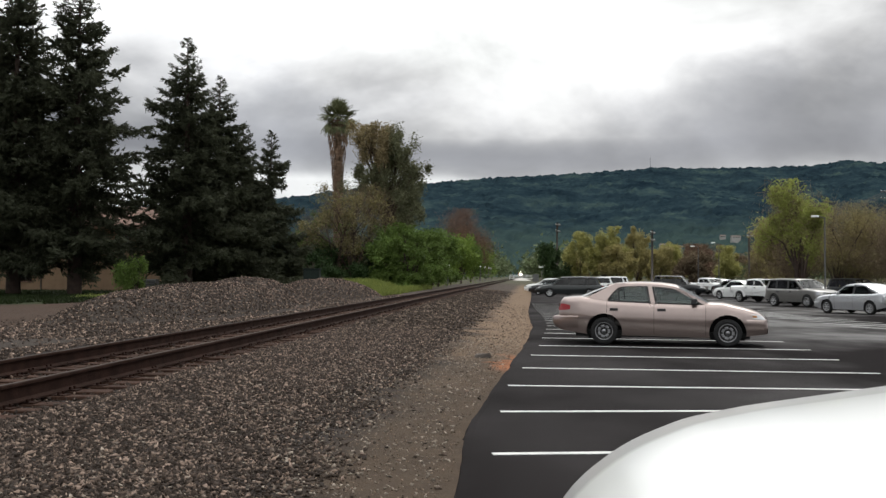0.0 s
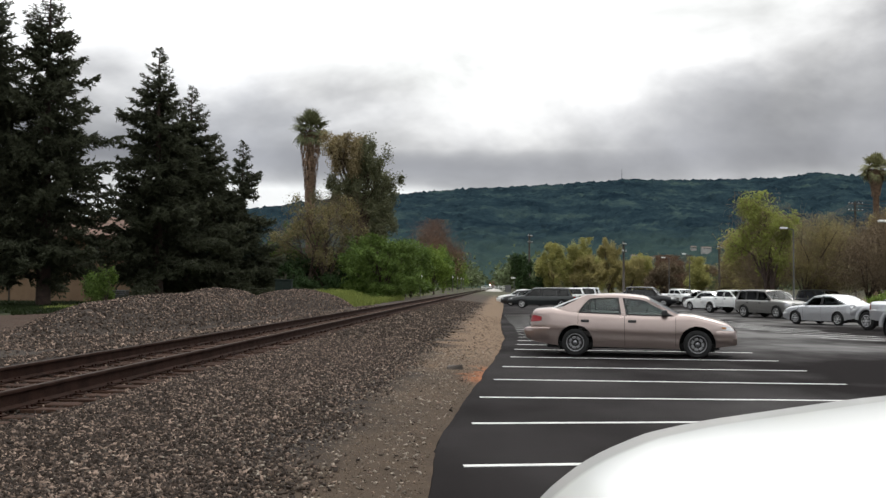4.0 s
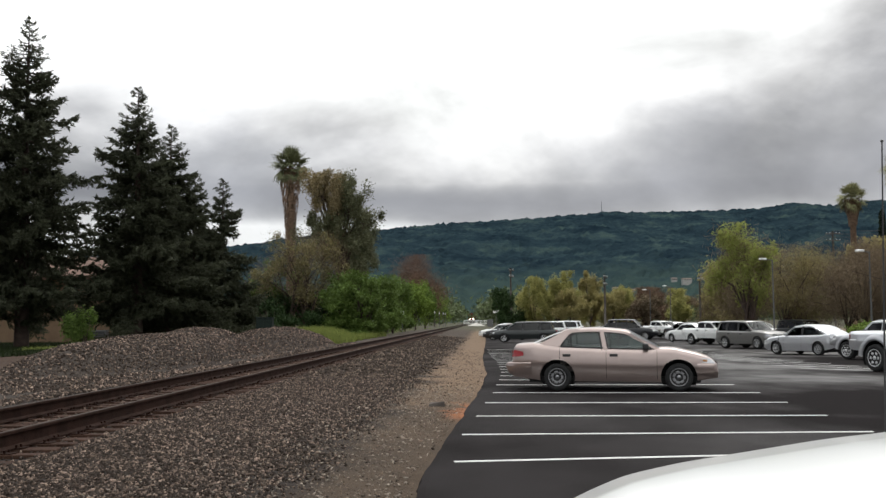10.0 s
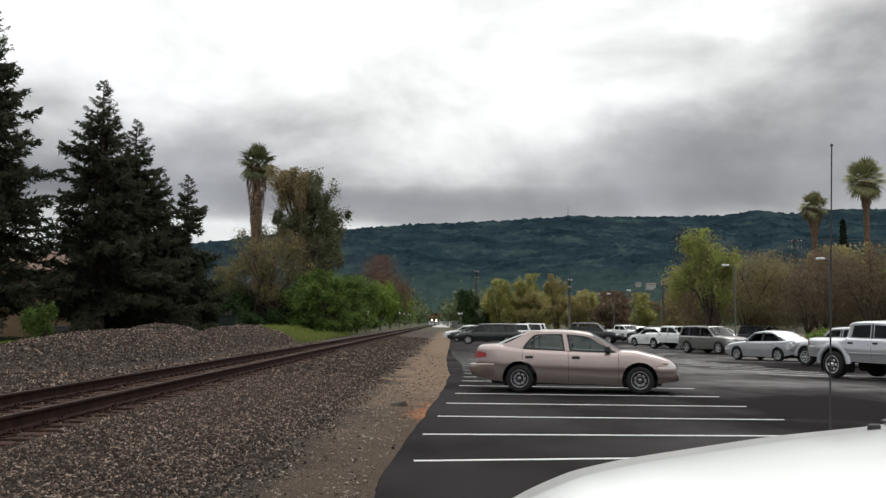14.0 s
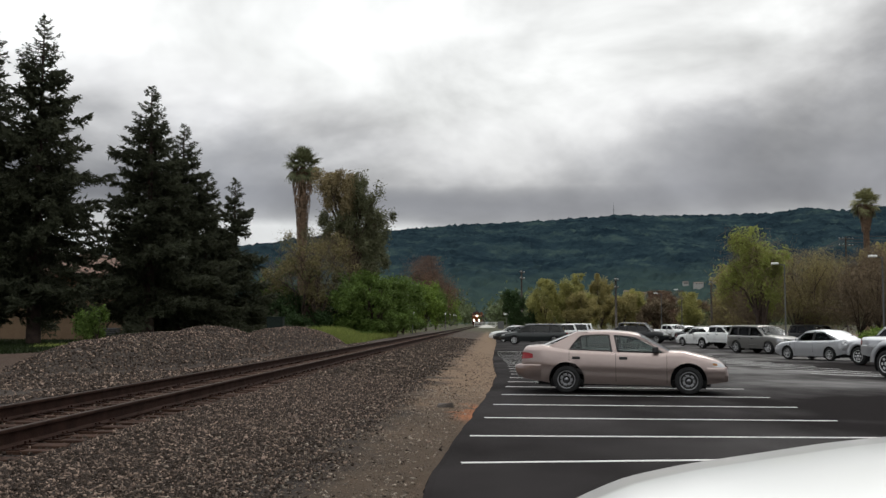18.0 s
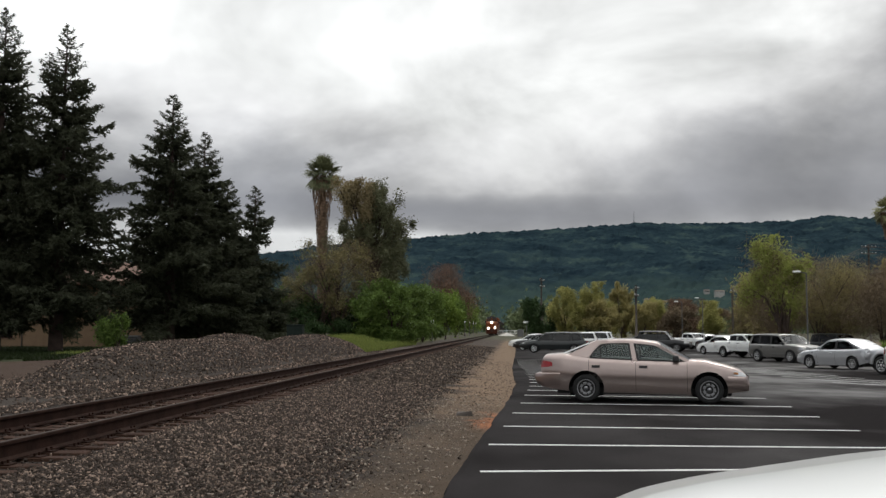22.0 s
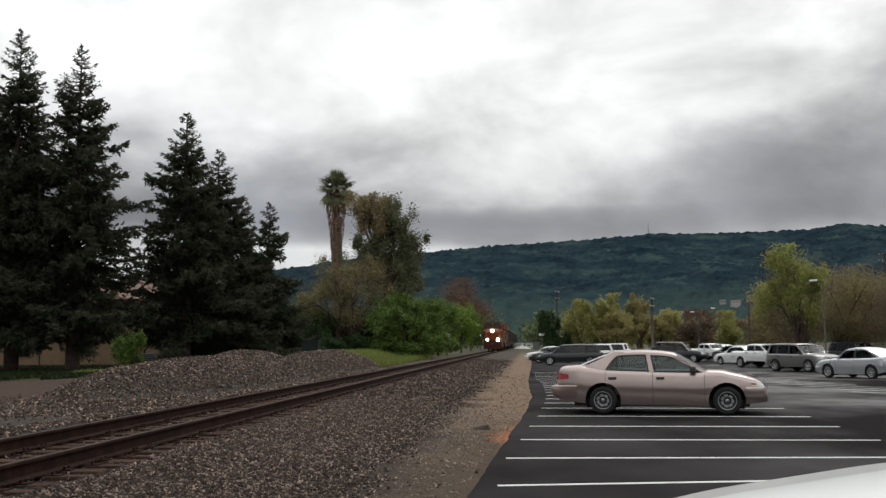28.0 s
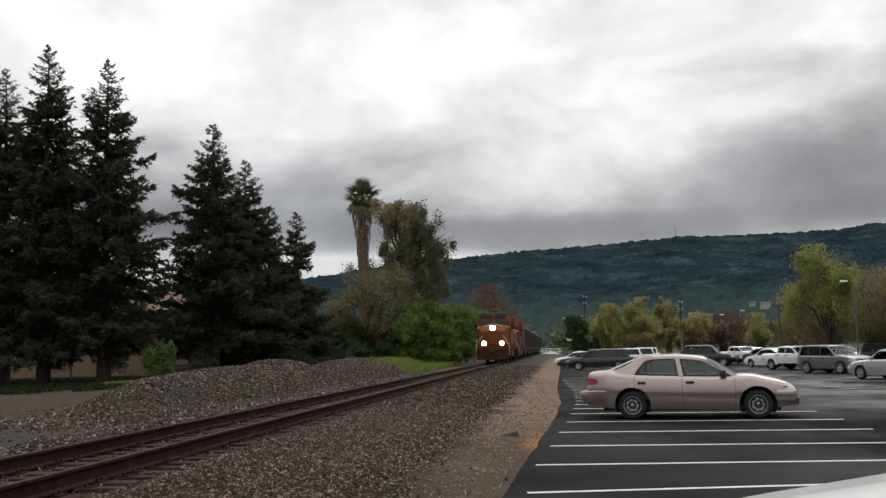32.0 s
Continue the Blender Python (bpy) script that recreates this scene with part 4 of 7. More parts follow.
        # lamps at the corners
        for nm, lm, xa, xb, za_, zb_ in (("tail_lamp", TAIL_RED, x0, x0 + s.get("tail_len", 0.22), *s["tail"]), ("headlamp", LAMP_CLEAR, x1 - s.get("head_len", 0.34), x1, *s["head"])):
            bm = fresh()
            n, k2 = 6, 3
            rows = []
            for j in range(k2 + 1):
                z = za_ + (zb_ - za_) * j / k2
                pts = []
                for k in range(n + 1):
                    x = xa + (xb - xa) * k / n
                    sl = s.get("head_slope", 0.0) * ((x - xa) / (xb - xa)) if nm == "headlamp" else 0.0
                    zz = z - sl
                    if nm == "tail_lamp":
                        zz = za_ + (zb_ - za_) * (0.42 + (j / k2 - 0.42) * (1 - 0.45 * (k / n) ** 2))
                    pts.append((x, sg * (side_y(x, min(zz, lerp(top, x) - 0.02)) + 0.008), min(zz, lerp(top, x) - 0.005)))
                e = x1 if nm == "headlamp" else x0
                ex = 0.008 if nm == "headlamp" else -0.008
                inner = [(e + ex, sg * half(e) * q, z - (s.get("head_slope", 0.0) if nm == "headlamp" else 0)) for q in (0.95, 0.8, 0.62)]
                rows.append(pts + inner if nm == "headlamp" else inner[::-1] + pts)
            rows = [[bm.verts.new(p) for p in rw] for rw in rows]
            for a, b in zip(rows, rows[1:]):
                for k in range(len(a) - 1):
                    bm.faces.new((a[k], a[k + 1], b[k + 1], b[k]))
            part(nm, bm, lm, root, "red tail lamp" if nm == "tail_lamp" else "clear headlamp", smooth=True)
    # bumpers, grille, plates
    for e, d, nm in ((x0, -1, "rear_bumper"), (x1, 1, "front_bumper")):
        zlo = lerp(bot, e) + 0.02
        bm = fresh()
        rows = []
        out = s.get("rear_bump", 0.05) if d < 0 else s.get("front_bump", 0.06)
        for dz, dx, w in ((0.0, 0.2, 0.0), (0.04, 0.7, 0.012), (0.16, 1.0, 0.016), (0.24, 1.0, 0.016), (0.265, 0.75, 0.010), (0.28, -0.1, -0.01)):
            front = [(e + d * (out * dx - 0.05 * (k / 5 - 1) ** 4 * (out > 0)), (half(e) + w) * (k / 5 - 1), zlo + dz) for k in range(11)]
            wing = [(e - d * q, side_y(e - d * q, zlo + dz) + w, zlo + dz) for q in (0.42, 0.25, 0.1)]
            rows.append([bm.verts.new(p) for p in [(x, -y, z) for x, y, z in wing] + front + wing[::-1]])
        for a, b in zip(rows, rows[1:]):
            for k in range(16):
                bm.faces.new((a[k], a[k + 1], b[k + 1], b[k]))
        part(nm, bm, s.get("bumper_mat") or body_m, root, smooth=True)
        zp = zlo + (0.1 if d > 0 else s.get("plate_z", 0.32))
        if d < 0 or s.get("front_plate"):
            bm = box(fresh(), e + d * 0.05, e + d * 0.056, -0.155, 0.155, zp, zp + 0.15) if d > 0 else box(fresh(), e - 0.056, e - 0.05, -0.155, 0.155, zp, zp + 0.15)
            pl = part("licence_plate", bm, PLATE, root)
            b0, b1 = sorted((e + d * 0.056, e + d * 0.058))
            part("plate_bar", box(fresh(), b0, b1, -0.12, 0.12, zp + 0.05, zp + 0.1), PLATE_BAR, pl)
    if s.get("quarter"):
        qa, qb = s["quarter"]
        for sg in (-1, 1):
            part("quarter_bar", strip([(qa - 0.014, lerp(top, qa) - 0.01), (qa + 0.014, lerp(top, qa) - 0.01), (qb + 0.014, 1.215), (qb - 0.014, 1.19)], sg, 0.004, 0.03), BLACK, root)
    if s.get("marker"):
        ma, mb, mc, md = s["marker"]
        for sg in (-1, 1):
            ys = [sg * (side_y(ma, mc) + 0.011), sg * (side_y(mb, mc) + 0.011)]
            b = fresh()
            b.faces.new([b.verts.new(p) for p in ((ma, ys[0], mc + 0.01), (mb, ys[1], mc), (mb, ys[1], md - 0.01), (ma, ys[0], md))])
            part("indicator", b, AMBER, root, "amber corner indicator")
    if not s.get("grille", True):
        return root
    zg = s["head"][0] - s.get("head_slope", 0.0)
    bm = box(fresh(), x1 - 0.02, x1 + 0.012, -half(x1) * 0.6, half(x1) * 0.6, zg - 0.01, zg + 0.11, 0.01)
    gr = part("grille", bm, BLACK, root)
    for k in range(3):
        part("grille_bar", box(fresh(), x1 + 0.012, x1 + 0.018, -half(x1) * 0.58, half(x1) * 0.58, zg + 0.01 + 0.035 * k, zg + 0.022 + 0.035 * k), CHROME, gr)
    return root


SEDAN = dict(paint="tan", L=4.266, W=1.69, r=0.285, wb=2.51, rear=-2.220, peak=0.035, roof=1.275, roof_crown=0.5, tuck=0.115, a_base=0.880, a_top=0.215, c_top=-1.136, c_base=-1.790, wheel="cover", ww=0.185, arch=0.37,
             top=[(-2.22, 0.764), (-2.205, 0.917), (-2.148, 0.958), (-1.944, 0.974), (-1.77, 0.989), (-1.432, 0.943), (-1.176, 0.917), (-0.511, 0.892), (0.205, 0.866), (0.737, 0.851), (0.87, 0.876), (1.176, 0.866), (1.606, 0.764), (1.862, 0.682), (1.964, 0.616), (2.015, 0.549), (2.046, 0.477)],
             bot=[(-2.22, 0.304), (-1.893, 0.252), (-1.586, 0.211), (-0.818, 0.196), (0.921, 0.176), (1.688, 0.222), (2.046, 0.273)],
             pillars=[(-0.246, -0.322)], pillar_paint=True, panes=[[(-1.187, None), (-0.297, None), (-0.368, 1.27), (-0.849, 1.27), (-0.992, 1.173), (-1.105, 1.05)], [(-0.194, None), (0.757, None), (0.43, 1.085), (0.14, 1.25), (-0.276, 1.27)]],
             c_pillar=[(-1.67, 0.968), (-1.03, 1.285), (-0.818, 1.291), (-0.87, 1.265), (-1.003, 1.173), (-1.115, 1.05), (-1.217, 0.907)],
             doors=[-1.197, -0.225, 0.818], handles=[-1.05, -0.07], handle_z=0.745, strip=None, tail=(0.71, 0.855), head=(0.585, 0.675), head_slope=0.03, tail_len=0.25, head_len=0.31, glass="clear", plate_z=0.34, seats=(0.05, -0.85), framed=False, rear_bulge=-0.14, front_bump=0.015, grille=False, rear_bump=0.175, pillar=0.10, quarter=(-0.946, -0.962), marker=(1.74, 1.83, 0.60, 0.655))
sed_dir = -10.0
car("beige_sedan", SEDAN, pose(3.09, 22.56, 0, 0, 0, sed_dir), "beige metallic four-door sedan parked across the stalls", "car", "parked cars")
PICKUP = dict(paint="silver", L=5.25, W=1.86, r=0.385, wb=3.12, rear=-2.7, roof=1.61, a_base=0.93, a_top=0.42, c_top=-0.98, c_base=-1.12, ww=0.26, arch=0.50, flare=True,
              top=[(-2.78, 1.12), (-1.2, 1.12), (-1.13, 1.17), (0.9, 1.15), (1.3, 1.15), (2.1, 1.08), (2.35, 0.98), (2.47, 0.75)],
              bot=[(-2.78, 0.62), (-1.0, 0.48), (1.0, 0.46), (2.1, 0.5), (2.47, 0.55)],
              pillars=[(-0.15, -0.18)], panes=[[(-1.0, None), (-0.2, None), (-0.22, 1.56), (-0.94, 1.56)], [(-0.1, None), (0.82, None), (0.37, 1.56), (-0.13, 1.56)]],
              doors=[-1.05, -0.15, 0.92], handles=[-0.9, 0.0], handle_z=1.02, strip=0.72, tail=(0.82, 1.08), head=(0.82, 1.0), tail_len=0.1, head_len=0.4, glass="dark", seats=(0.2, -0.7), tumble=0.2, peak=0.015, pillar=0.09, sun_shade=True)
ROW = -61.0
car("silver_pickup", PICKUP, pose(12.90, 29.05, lot_z(29.0), 0, 0, -66), "silver crew-cab pickup truck with flared arches, parked at an angle", "pickup truck", "parked cars")
SUV2 = dict(PICKUP, sun_shade=False, roof=1.62, c_top=-2.3, c_base=-2.7, top=[(-2.78, 1.0), (-2.7, 1.08), (0.9, 1.08), (1.3, 1.06), (2.1, 0.98), (2.35, 0.9), (2.47, 0.7)],
            pillars=[(-0.15, -0.18), (-1.2, -1.2)], panes=[[(-2.3, None), (-1.25, None), (-1.25, 1.52), (-2.1, 1.52)], [(-1.15, None), (-0.2, None), (-0.22, 1.54), (-1.15, 1.54)], [(-0.1, None), (0.82, None), (0.37, 1.52), (-0.13, 1.53)]], r=0.36, arch=0.44)
car("silver_camper_pickup", dict(SUV2, roof=1.56), pose(16.53, 41.54, lot_z(41.54), 0, 0, ROW + 180), "silver truck with a white windowed canopy behind the pickup", "pickup truck", "parked cars")
SALOON = dict(paint="tan", L=4.40, W=1.69, r=0.295, wb=2.465, rear=-2.25, peak=0.05, roof=1.285, a_base=0.92, a_top=0.28, c_top=-1.02, c_base=-1.72, wheel="cover", ww=0.185, arch=0.36,
             top=[(-2.25, 0.60), (-2.20, 0.64), (-2.165, 0.88), (-2.11, 0.955), (-1.95, 0.965), (-1.70, 0.985), (-1.4, 0.925), (-0.5, 0.915), (0.6, 0.895), (0.95, 0.905), (1.4, 0.855), (1.75, 0.775), (1.95, 0.70), (2.05, 0.63), (2.08, 0.56), (2.15, 0.50)],
             bot=[(-2.25, 0.38), (-1.9, 0.30), (-1.6, 0.22), (1.2, 0.20), (1.9, 0.22), (2.15, 0.28)],
             pillars=[(-0.32, -0.36)], pillar_paint=True, panes=[[(-1.40, None), (-0.36, None), (-0.39, 1.33), (-0.85, 1.33), (-1.08, 1.26), (-1.27, 1.09)], [(-0.27, None), (0.80, None), (0.50, 1.10), (0.22, 1.32), (-0.30, 1.335)]],
             c_pillar=[(-1.74, 0.97), (-1.04, 1.29), (-0.84, 1.30), (-1.09, 1.25), (-1.28, 1.09), (-1.42, 0.92)],
             doors=[-1.38, -0.31, 0.78], handles=[-1.12, -0.02], handle_z=0.80, strip=None, tail=(0.70, 0.86), head=(0.62, 0.72), head_slope=0.03, tail_len=0.24, head_len=0.28, glass="clear", plate_z=0.32, seats=(0.05, -0.85))
HATCH = dict(SALOON, paint="silver", framed=False, c_pillar=None, L=4.7, W=1.8, r=0.32, wb=2.72, rear=-2.4, wheel="alloy", glass="mid", arch=0.39, black_handles=False, roof=1.43, strip=None, a_base=1.0, c_base=-1.85, doors=[-1.38, -0.31, 0.85], mirror_mat=SILVER, pillar_paint=False,
             top=[(-2.4, 0.92), (-2.3, 1.03), (-1.9, 1.05), (-1.5, 1.0), (-0.5, 0.98), (0.6, 0.95), (1.0, 0.95), (1.5, 0.9), (1.95, 0.82), (2.2, 0.72), (2.3, 0.58)], panes=[[(-1.42, None), (-0.35, None), (-0.39, 1.36), (-0.95, 1.36), (-1.25, 1.2)], [(-0.27, None), (0.86, None), (0.24, 1.36), (-0.30, 1.37)]])
car("silver_sedan", HATCH, pose(16.54, 52.17, lot_z(52.17), 0, 0, ROW + 180), "silver four-door sedan parked nose out at an angle", "car", "parked cars")
SUV = dict(SUV2, paint="grey", L=4.75, W=1.87, wb=2.75, rear=-2.3, roof=1.66, top=[(-2.3, 0.95), (-2.2, 1.08), (0.8, 1.05), (1.1, 1.08), (1.8, 1.02), (2.2, 0.92), (2.45, 0.7)], bot=[(-2.3, 0.45), (-1, 0.3), (1, 0.3), (2.45, 0.4)],
           a_base=0.95, a_top=0.3, c_top=-1.95, c_base=-2.2, pillars=[(-0.25, -0.3), (-1.25, -1.25)], panes=[[(-2.0, None), (-1.3, None), (-1.3, 1.56), (-1.85, 1.54)], [(-1.2, None), (-0.3, None), (-0.35, 1.58), (-1.2, 1.58)], [(-0.2, None), (0.84, None), (0.25, 1.56), (-0.25, 1.58)]],
           doors=[-1.25, -0.25, 0.9], handles=[-1.05, 0.0], handle_z=0.9, framed=False, flare=False, bumper_mat=None, strip=0.5, head=(0.75, 0.92), tail=(0.85, 1.05), r=0.36, arch=0.42, glass="dark")
car("grey_suv", SUV, pose(16.78, 63.84, lot_z(63.84), 0, 0, ROW), "grey metallic sport utility vehicle parked at an angle", "car", "parked cars")
car("white_pickup", dict(PICKUP, paint="white", sun_shade=False, r=0.36, arch=0.44), pose(16.85, 73.72, lot_z(73.72), 0, 0, ROW), "white pickup truck parked at an angle", "pickup truck", "parked cars")
car("white_hatchback", dict(HATCH, paint="white", mirror_mat=WHITE), pose(16.91, 82.43, lot_z(82.43), 0, 0, ROW + 180), "small white car parked nose out", "car", "parked cars")
car("black_suv", dict(SUV, paint="black", W=1.95, roof=1.8), pose(13.92, 93.86, lot_z(93.86), 0, 0, -20), "black sport utility vehicle facing the aisle", "car", "parked cars")
VAN = dict(SUV, paint="green", L=4.95, W=1.92, wb=2.9, rear=-2.45, roof=1.68, a_base=1.35, a_top=0.6, top=[(-2.45, 0.95), (-2.35, 1.02), (1.0, 1.0), (1.4, 1.02), (2.0, 0.93), (2.35, 0.8), (2.5, 0.6)], pillars=[(0.05, 0.0), (-1.2, -1.2)],
           panes=[[(-2.2, None), (-1.25, None), (-1.25, 1.56), (-2.05, 1.54)], [(-1.15, None), (0.0, None), (-0.04, 1.6), (-1.15, 1.58)], [(0.1, None), (1.22, None), (0.55, 1.57), (0.05, 1.6)]], doors=[-1.2, 0.05, 1.2], handles=[-0.9, 0.25], strip=None)


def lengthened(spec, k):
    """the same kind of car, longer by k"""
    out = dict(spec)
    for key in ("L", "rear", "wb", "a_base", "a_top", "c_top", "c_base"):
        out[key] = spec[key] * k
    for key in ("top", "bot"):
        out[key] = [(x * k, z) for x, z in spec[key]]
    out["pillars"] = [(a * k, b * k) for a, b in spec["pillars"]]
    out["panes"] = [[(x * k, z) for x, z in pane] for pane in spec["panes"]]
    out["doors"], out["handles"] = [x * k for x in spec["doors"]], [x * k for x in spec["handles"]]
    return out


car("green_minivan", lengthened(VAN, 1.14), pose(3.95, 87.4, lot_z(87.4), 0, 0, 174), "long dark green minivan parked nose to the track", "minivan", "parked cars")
# further rows: seen as roofs and glass over the nearer cars
far = [("white_suv", dict(SUV, paint="white"), 6.71, 104.43, 176), ("black_hatchback", dict(HATCH, paint="black"), 2.88, 97.72, 174), ("white_sedan", dict(HATCH, paint="white"), 2.51, 107.54, 172), ("silver_minivan", dict(VAN, paint="silver"), 8.95, 114.38, 174),
       ("red_sedan", dict(HATCH, paint="red"), 3.0, 116.86, 174), ("white_minivan", dict(VAN, paint="white"), 10.44, 125.57, 175), ("grey_sedan", dict(HATCH, paint="grey"), 15.42, 114.38, -20), ("black_sedan", dict(HATCH, paint="black"), 18.15, 88.89, ROW),
       ("white_truck", dict(PICKUP, paint="white", sun_shade=False), 18.65, 104.43, ROW), ("silver_hatchback", dict(HATCH), 22.63, 118.11, ROW), ("green_suv", dict(SUV, paint="green"), 24.24, 77.08, ROW), ("black_minivan", dict(VAN, paint="black"), 26.73, 64.65, ROW), ("white_sedan", dict(HATCH, paint="white"), 25.61, 94.49, ROW)]
for nm, sp, x, y, a in far:
    car(nm, dict(sp, cols=70), pose(x, y, lot_z(y), 0, 0, a), nm.replace("_", " ") + " parked in a row of cars", "car", "parked cars")


# ---- the white truck that the camera stands beside ----
WHITE_DULL = mat("chalky_white_paint", (0.82, 0.83, 0.81), 0.5, var=0.012, scale=1.0, fine=0.01, coat=1.0)
WHITE_DULL.node_tree.nodes["Principled BSDF"].inputs["Coat Roughness"].default_value = 0.13
PAINTS["chalky"] = WHITE_DULL
NEAR = dict(SUV, paint="chalky", L=4.8, W=1.80, wb=2.8, rear=-2.55, roof=1.80, r=0.37, arch=0.44, crown=0.045, round=0.10, nose_run=0.6, a_base=0.975, a_top=0.25, a_mat=BLACK, c_top=-2.2, c_base=-2.45, pillar=0.09,
            top=[(-2.55, 1.0), (-2.45, 1.15), (0.85, 1.24), (0.97, 1.235), (1.05, 1.205), (1.34, 1.174), (1.71, 1.116), (1.86, 1.084), (2.0, 1.026), (2.10, 0.955), (2.17, 0.88), (2.25, 0.72)],
            bot=[(-2.55, 0.5), (-1, 0.35), (1, 0.35), (2.25, 0.45)], panes=[[(-2.25, None), (-1.3, None), (-1.3, 1.70), (-2.05, 1.68)], [(-1.2, None), (-0.3, None), (-0.35, 1.72), (-1.2, 1.72)], [(-0.2, None), (0.9, None), (0.25, 1.70), (-0.25, 1.72)]],
            head=(0.72, 0.88), strip=0.6, glass="mid", cols=160)
near_truck = car("white_truck", NEAR, pose(2.27, 1.88, 0, 0, 0, 180), "white truck with a rounded hood, parked nose to the track", "truck", "parked cars")

POLY = mat("grey_plastic", (0.022, 0.022, 0.023), 0.75, var=0.2, spec=0.2)


def near_details():
    # mast antenna on the far fender
    bm = tube(fresh(), [(1.165, -0.845, 1.13), (1.165, -0.85, 1.21), (1.14, -0.865, 1.957)], [0.010, 0.0028, 0.0019], 8)
    ant = part("antenna", bm, BLACK, near_truck, "thin black mast antenna")
    tip = fresh()
    bmesh.ops.create_icosphere(tip, subdivisions=1, radius=0.0045, matrix=Matrix.Translation((1.14, -0.865, 1.96)))
    part("antenna_tip", tip, BLACK, ant)
    # cowl grille below the windscreen
    def cowl_z(x, y, up):
        return lerp(NEAR["top"], x) + 0.045 * (1 - 0.9 * (y / 0.9) ** 2) + up

    def cowl_strip(u0, u1, up, name, parent, mate, label=""):
        bm_ = fresh()
        rows_ = []
        for u, dz in ((u0, -0.006), (u0, 0.0), (u1, 0.0), (u1, -0.006)):
            row_ = []
            for k in range(17):
                y = -0.80 + 1.6 * k / 16
                front = 1.036 + 0.10 * (1 - (y / 0.87) ** 2)
                back = 0.955 + 0.09 * (1 - (y / 0.8) ** 2)
                x = back + (front - back) * u
                row_.append(bm_.verts.new((x, y, cowl_z(x, y, up + dz))))
            rows_.append(row_)
        for a_, b_ in zip(rows_, rows_[1:]):
            for k in range(16):
                bm_.faces.new((a_[k], a_[k + 1], b_[k + 1], b_[k]))
        return part(name, bm_, mate, parent, label)

    cw = cowl_strip(0.0, 1.0, 0.010, "cowl", near_truck, BLACK, "black slotted cowl")
    for k in range(4):
        cowl_strip(0.10 + 0.22 * k, 0.20 + 0.22 * k, 0.017, "cowl_slat", cw, POLY)
    for y0, y1 in ((-0.62, -0.05), (-0.02, 0.55)):
        bm = tube(fresh(), [(1.03, y0, 1.22), (1.0, y0 + 0.02, 1.30), (0.93, y0 + 0.16, 1.335), (0.95, y1, 1.335)], [0.03, 0.026, 0.02, 0.01], 8)
        w = part("wiper", bm, BLACK, near_truck, "black wiper arm resting on the glass")
        part("wiper_pivot", revolve(fresh(), [(0.03, 1.19), (0.032, 1.235), (0.02, 1.25)], 12, "z"), BLACK, w, m=pose(1.03, y0, 0.02))
        part("wiper_blade", tube(fresh(), [(0.945, y1 - 0.3, 1.325), (0.95, y1, 1.34), (0.945, y1 + 0.2, 1.325)], [0.008, 0.012, 0.008], 6), BLACK, w)
    for y in (-0.62, 0.45):
        part("washer_nozzle", box(fresh(), 1.13, 1.158, y - 0.010, y + 0.010, 1.206, 1.2345, 0.004), BLACK, near_truck)


near_details()


# ---- trees ----
BARK = mat("bark", (0.055, 0.035, 0.027), 0.95, var=0.4, scale=3.0, bump=0.8, bscale=12)
BARK_PALE = mat("pale_bark", (0.26, 0.23, 0.19), 0.9, var=0.35, scale=2.0, bump=0.5, bscale=10)
PALM_BARK = mat("palm_skirt", (0.20, 0.13, 0.085), 0.95, var=0.45, scale=4.0, bump=0.9, bscale=14)
NEEDLES = leafy("redwood_needles", (0.060, 0.066, 0.042), 0.35, trans=0.42)
SCRUB = leafy("scrub_leaves", (0.19, 0.165, 0.075), 0.45, trans=0.25)
EUC = leafy("eucalyptus_leaves", (0.13, 0.135, 0.075), 0.3, trans=0.25)
# dry leaves of the upper crown, with sunlight put into their lighter colour
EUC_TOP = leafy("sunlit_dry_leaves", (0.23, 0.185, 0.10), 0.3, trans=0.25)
OLIVE = leafy("olive_brown_leaves", (0.302, 0.263, 0.112), 0.3, trans=0.5)
BRIGHT = leafy("fresh_green_leaves", (0.15, 0.215, 0.042), 0.45, trans=0.3)
BUSH = leafy("bush_leaves", (0.10, 0.15, 0.036), 0.5, trans=0.3)
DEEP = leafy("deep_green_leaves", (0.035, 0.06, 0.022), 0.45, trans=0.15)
YELLOW = leafy("yellow_green_leaves", (0.297, 0.286, 0.101), 0.35, trans=0.5)
SPRING = leafy("spring_green_leaves", (0.286, 0.319, 0.084), 0.25, trans=0.5)
TWIG = leafy("bare_brown_twigs", (0.165, 0.125, 0.082), 0.4, trans=0.0, rough=0.9)
TWIG_RED = leafy("bare_reddish_twigs", (0.16, 0.098, 0.07), 0.35, trans=0.0, rough=0.9)
FROND = leafy("palm_fronds", (0.14, 0.15, 0.08), 0.35, trans=0.15)
FROND_PALE = leafy("pale_palm_fronds", (0.25, 0.25, 0.13), 0.3, trans=0.15)
CYPRESS = leafy("cypress_leaves", (0.018, 0.028, 0.016), 0.35, trans=0.05)
GRASS = leafy("meadow_grass", (0.17, 0.20, 0.055), 0.4, trans=0.3)


def leaf_mesh(centers, us, vs):
    """one leaf a row: a pointed blade along u, broad by v at its foot"""
    c, u, v = (np.asarray(a, np.float32) for a in (centers, us, vs))
    n = len(c)
    p = np.stack([c - 0.8 * u - v, c - 0.8 * u + v, c + 1.1 * u], 1).reshape(-1, 3)
    me = bpy.data.meshes.new("m")
    me.vertices.add(3 * n)
    me.vertices.foreach_set("co", p.ravel())
    me.loops.add(3 * n)
    me.loops.foreach_set("vertex_index", np.arange(3 * n, dtype=np.int32))
    me.polygons.add(n)
    me.polygons.foreach_set("loop_start", np.arange(0, 3 * n, 3, dtype=np.int32))
    me.update(calc_edges=True)
    return me


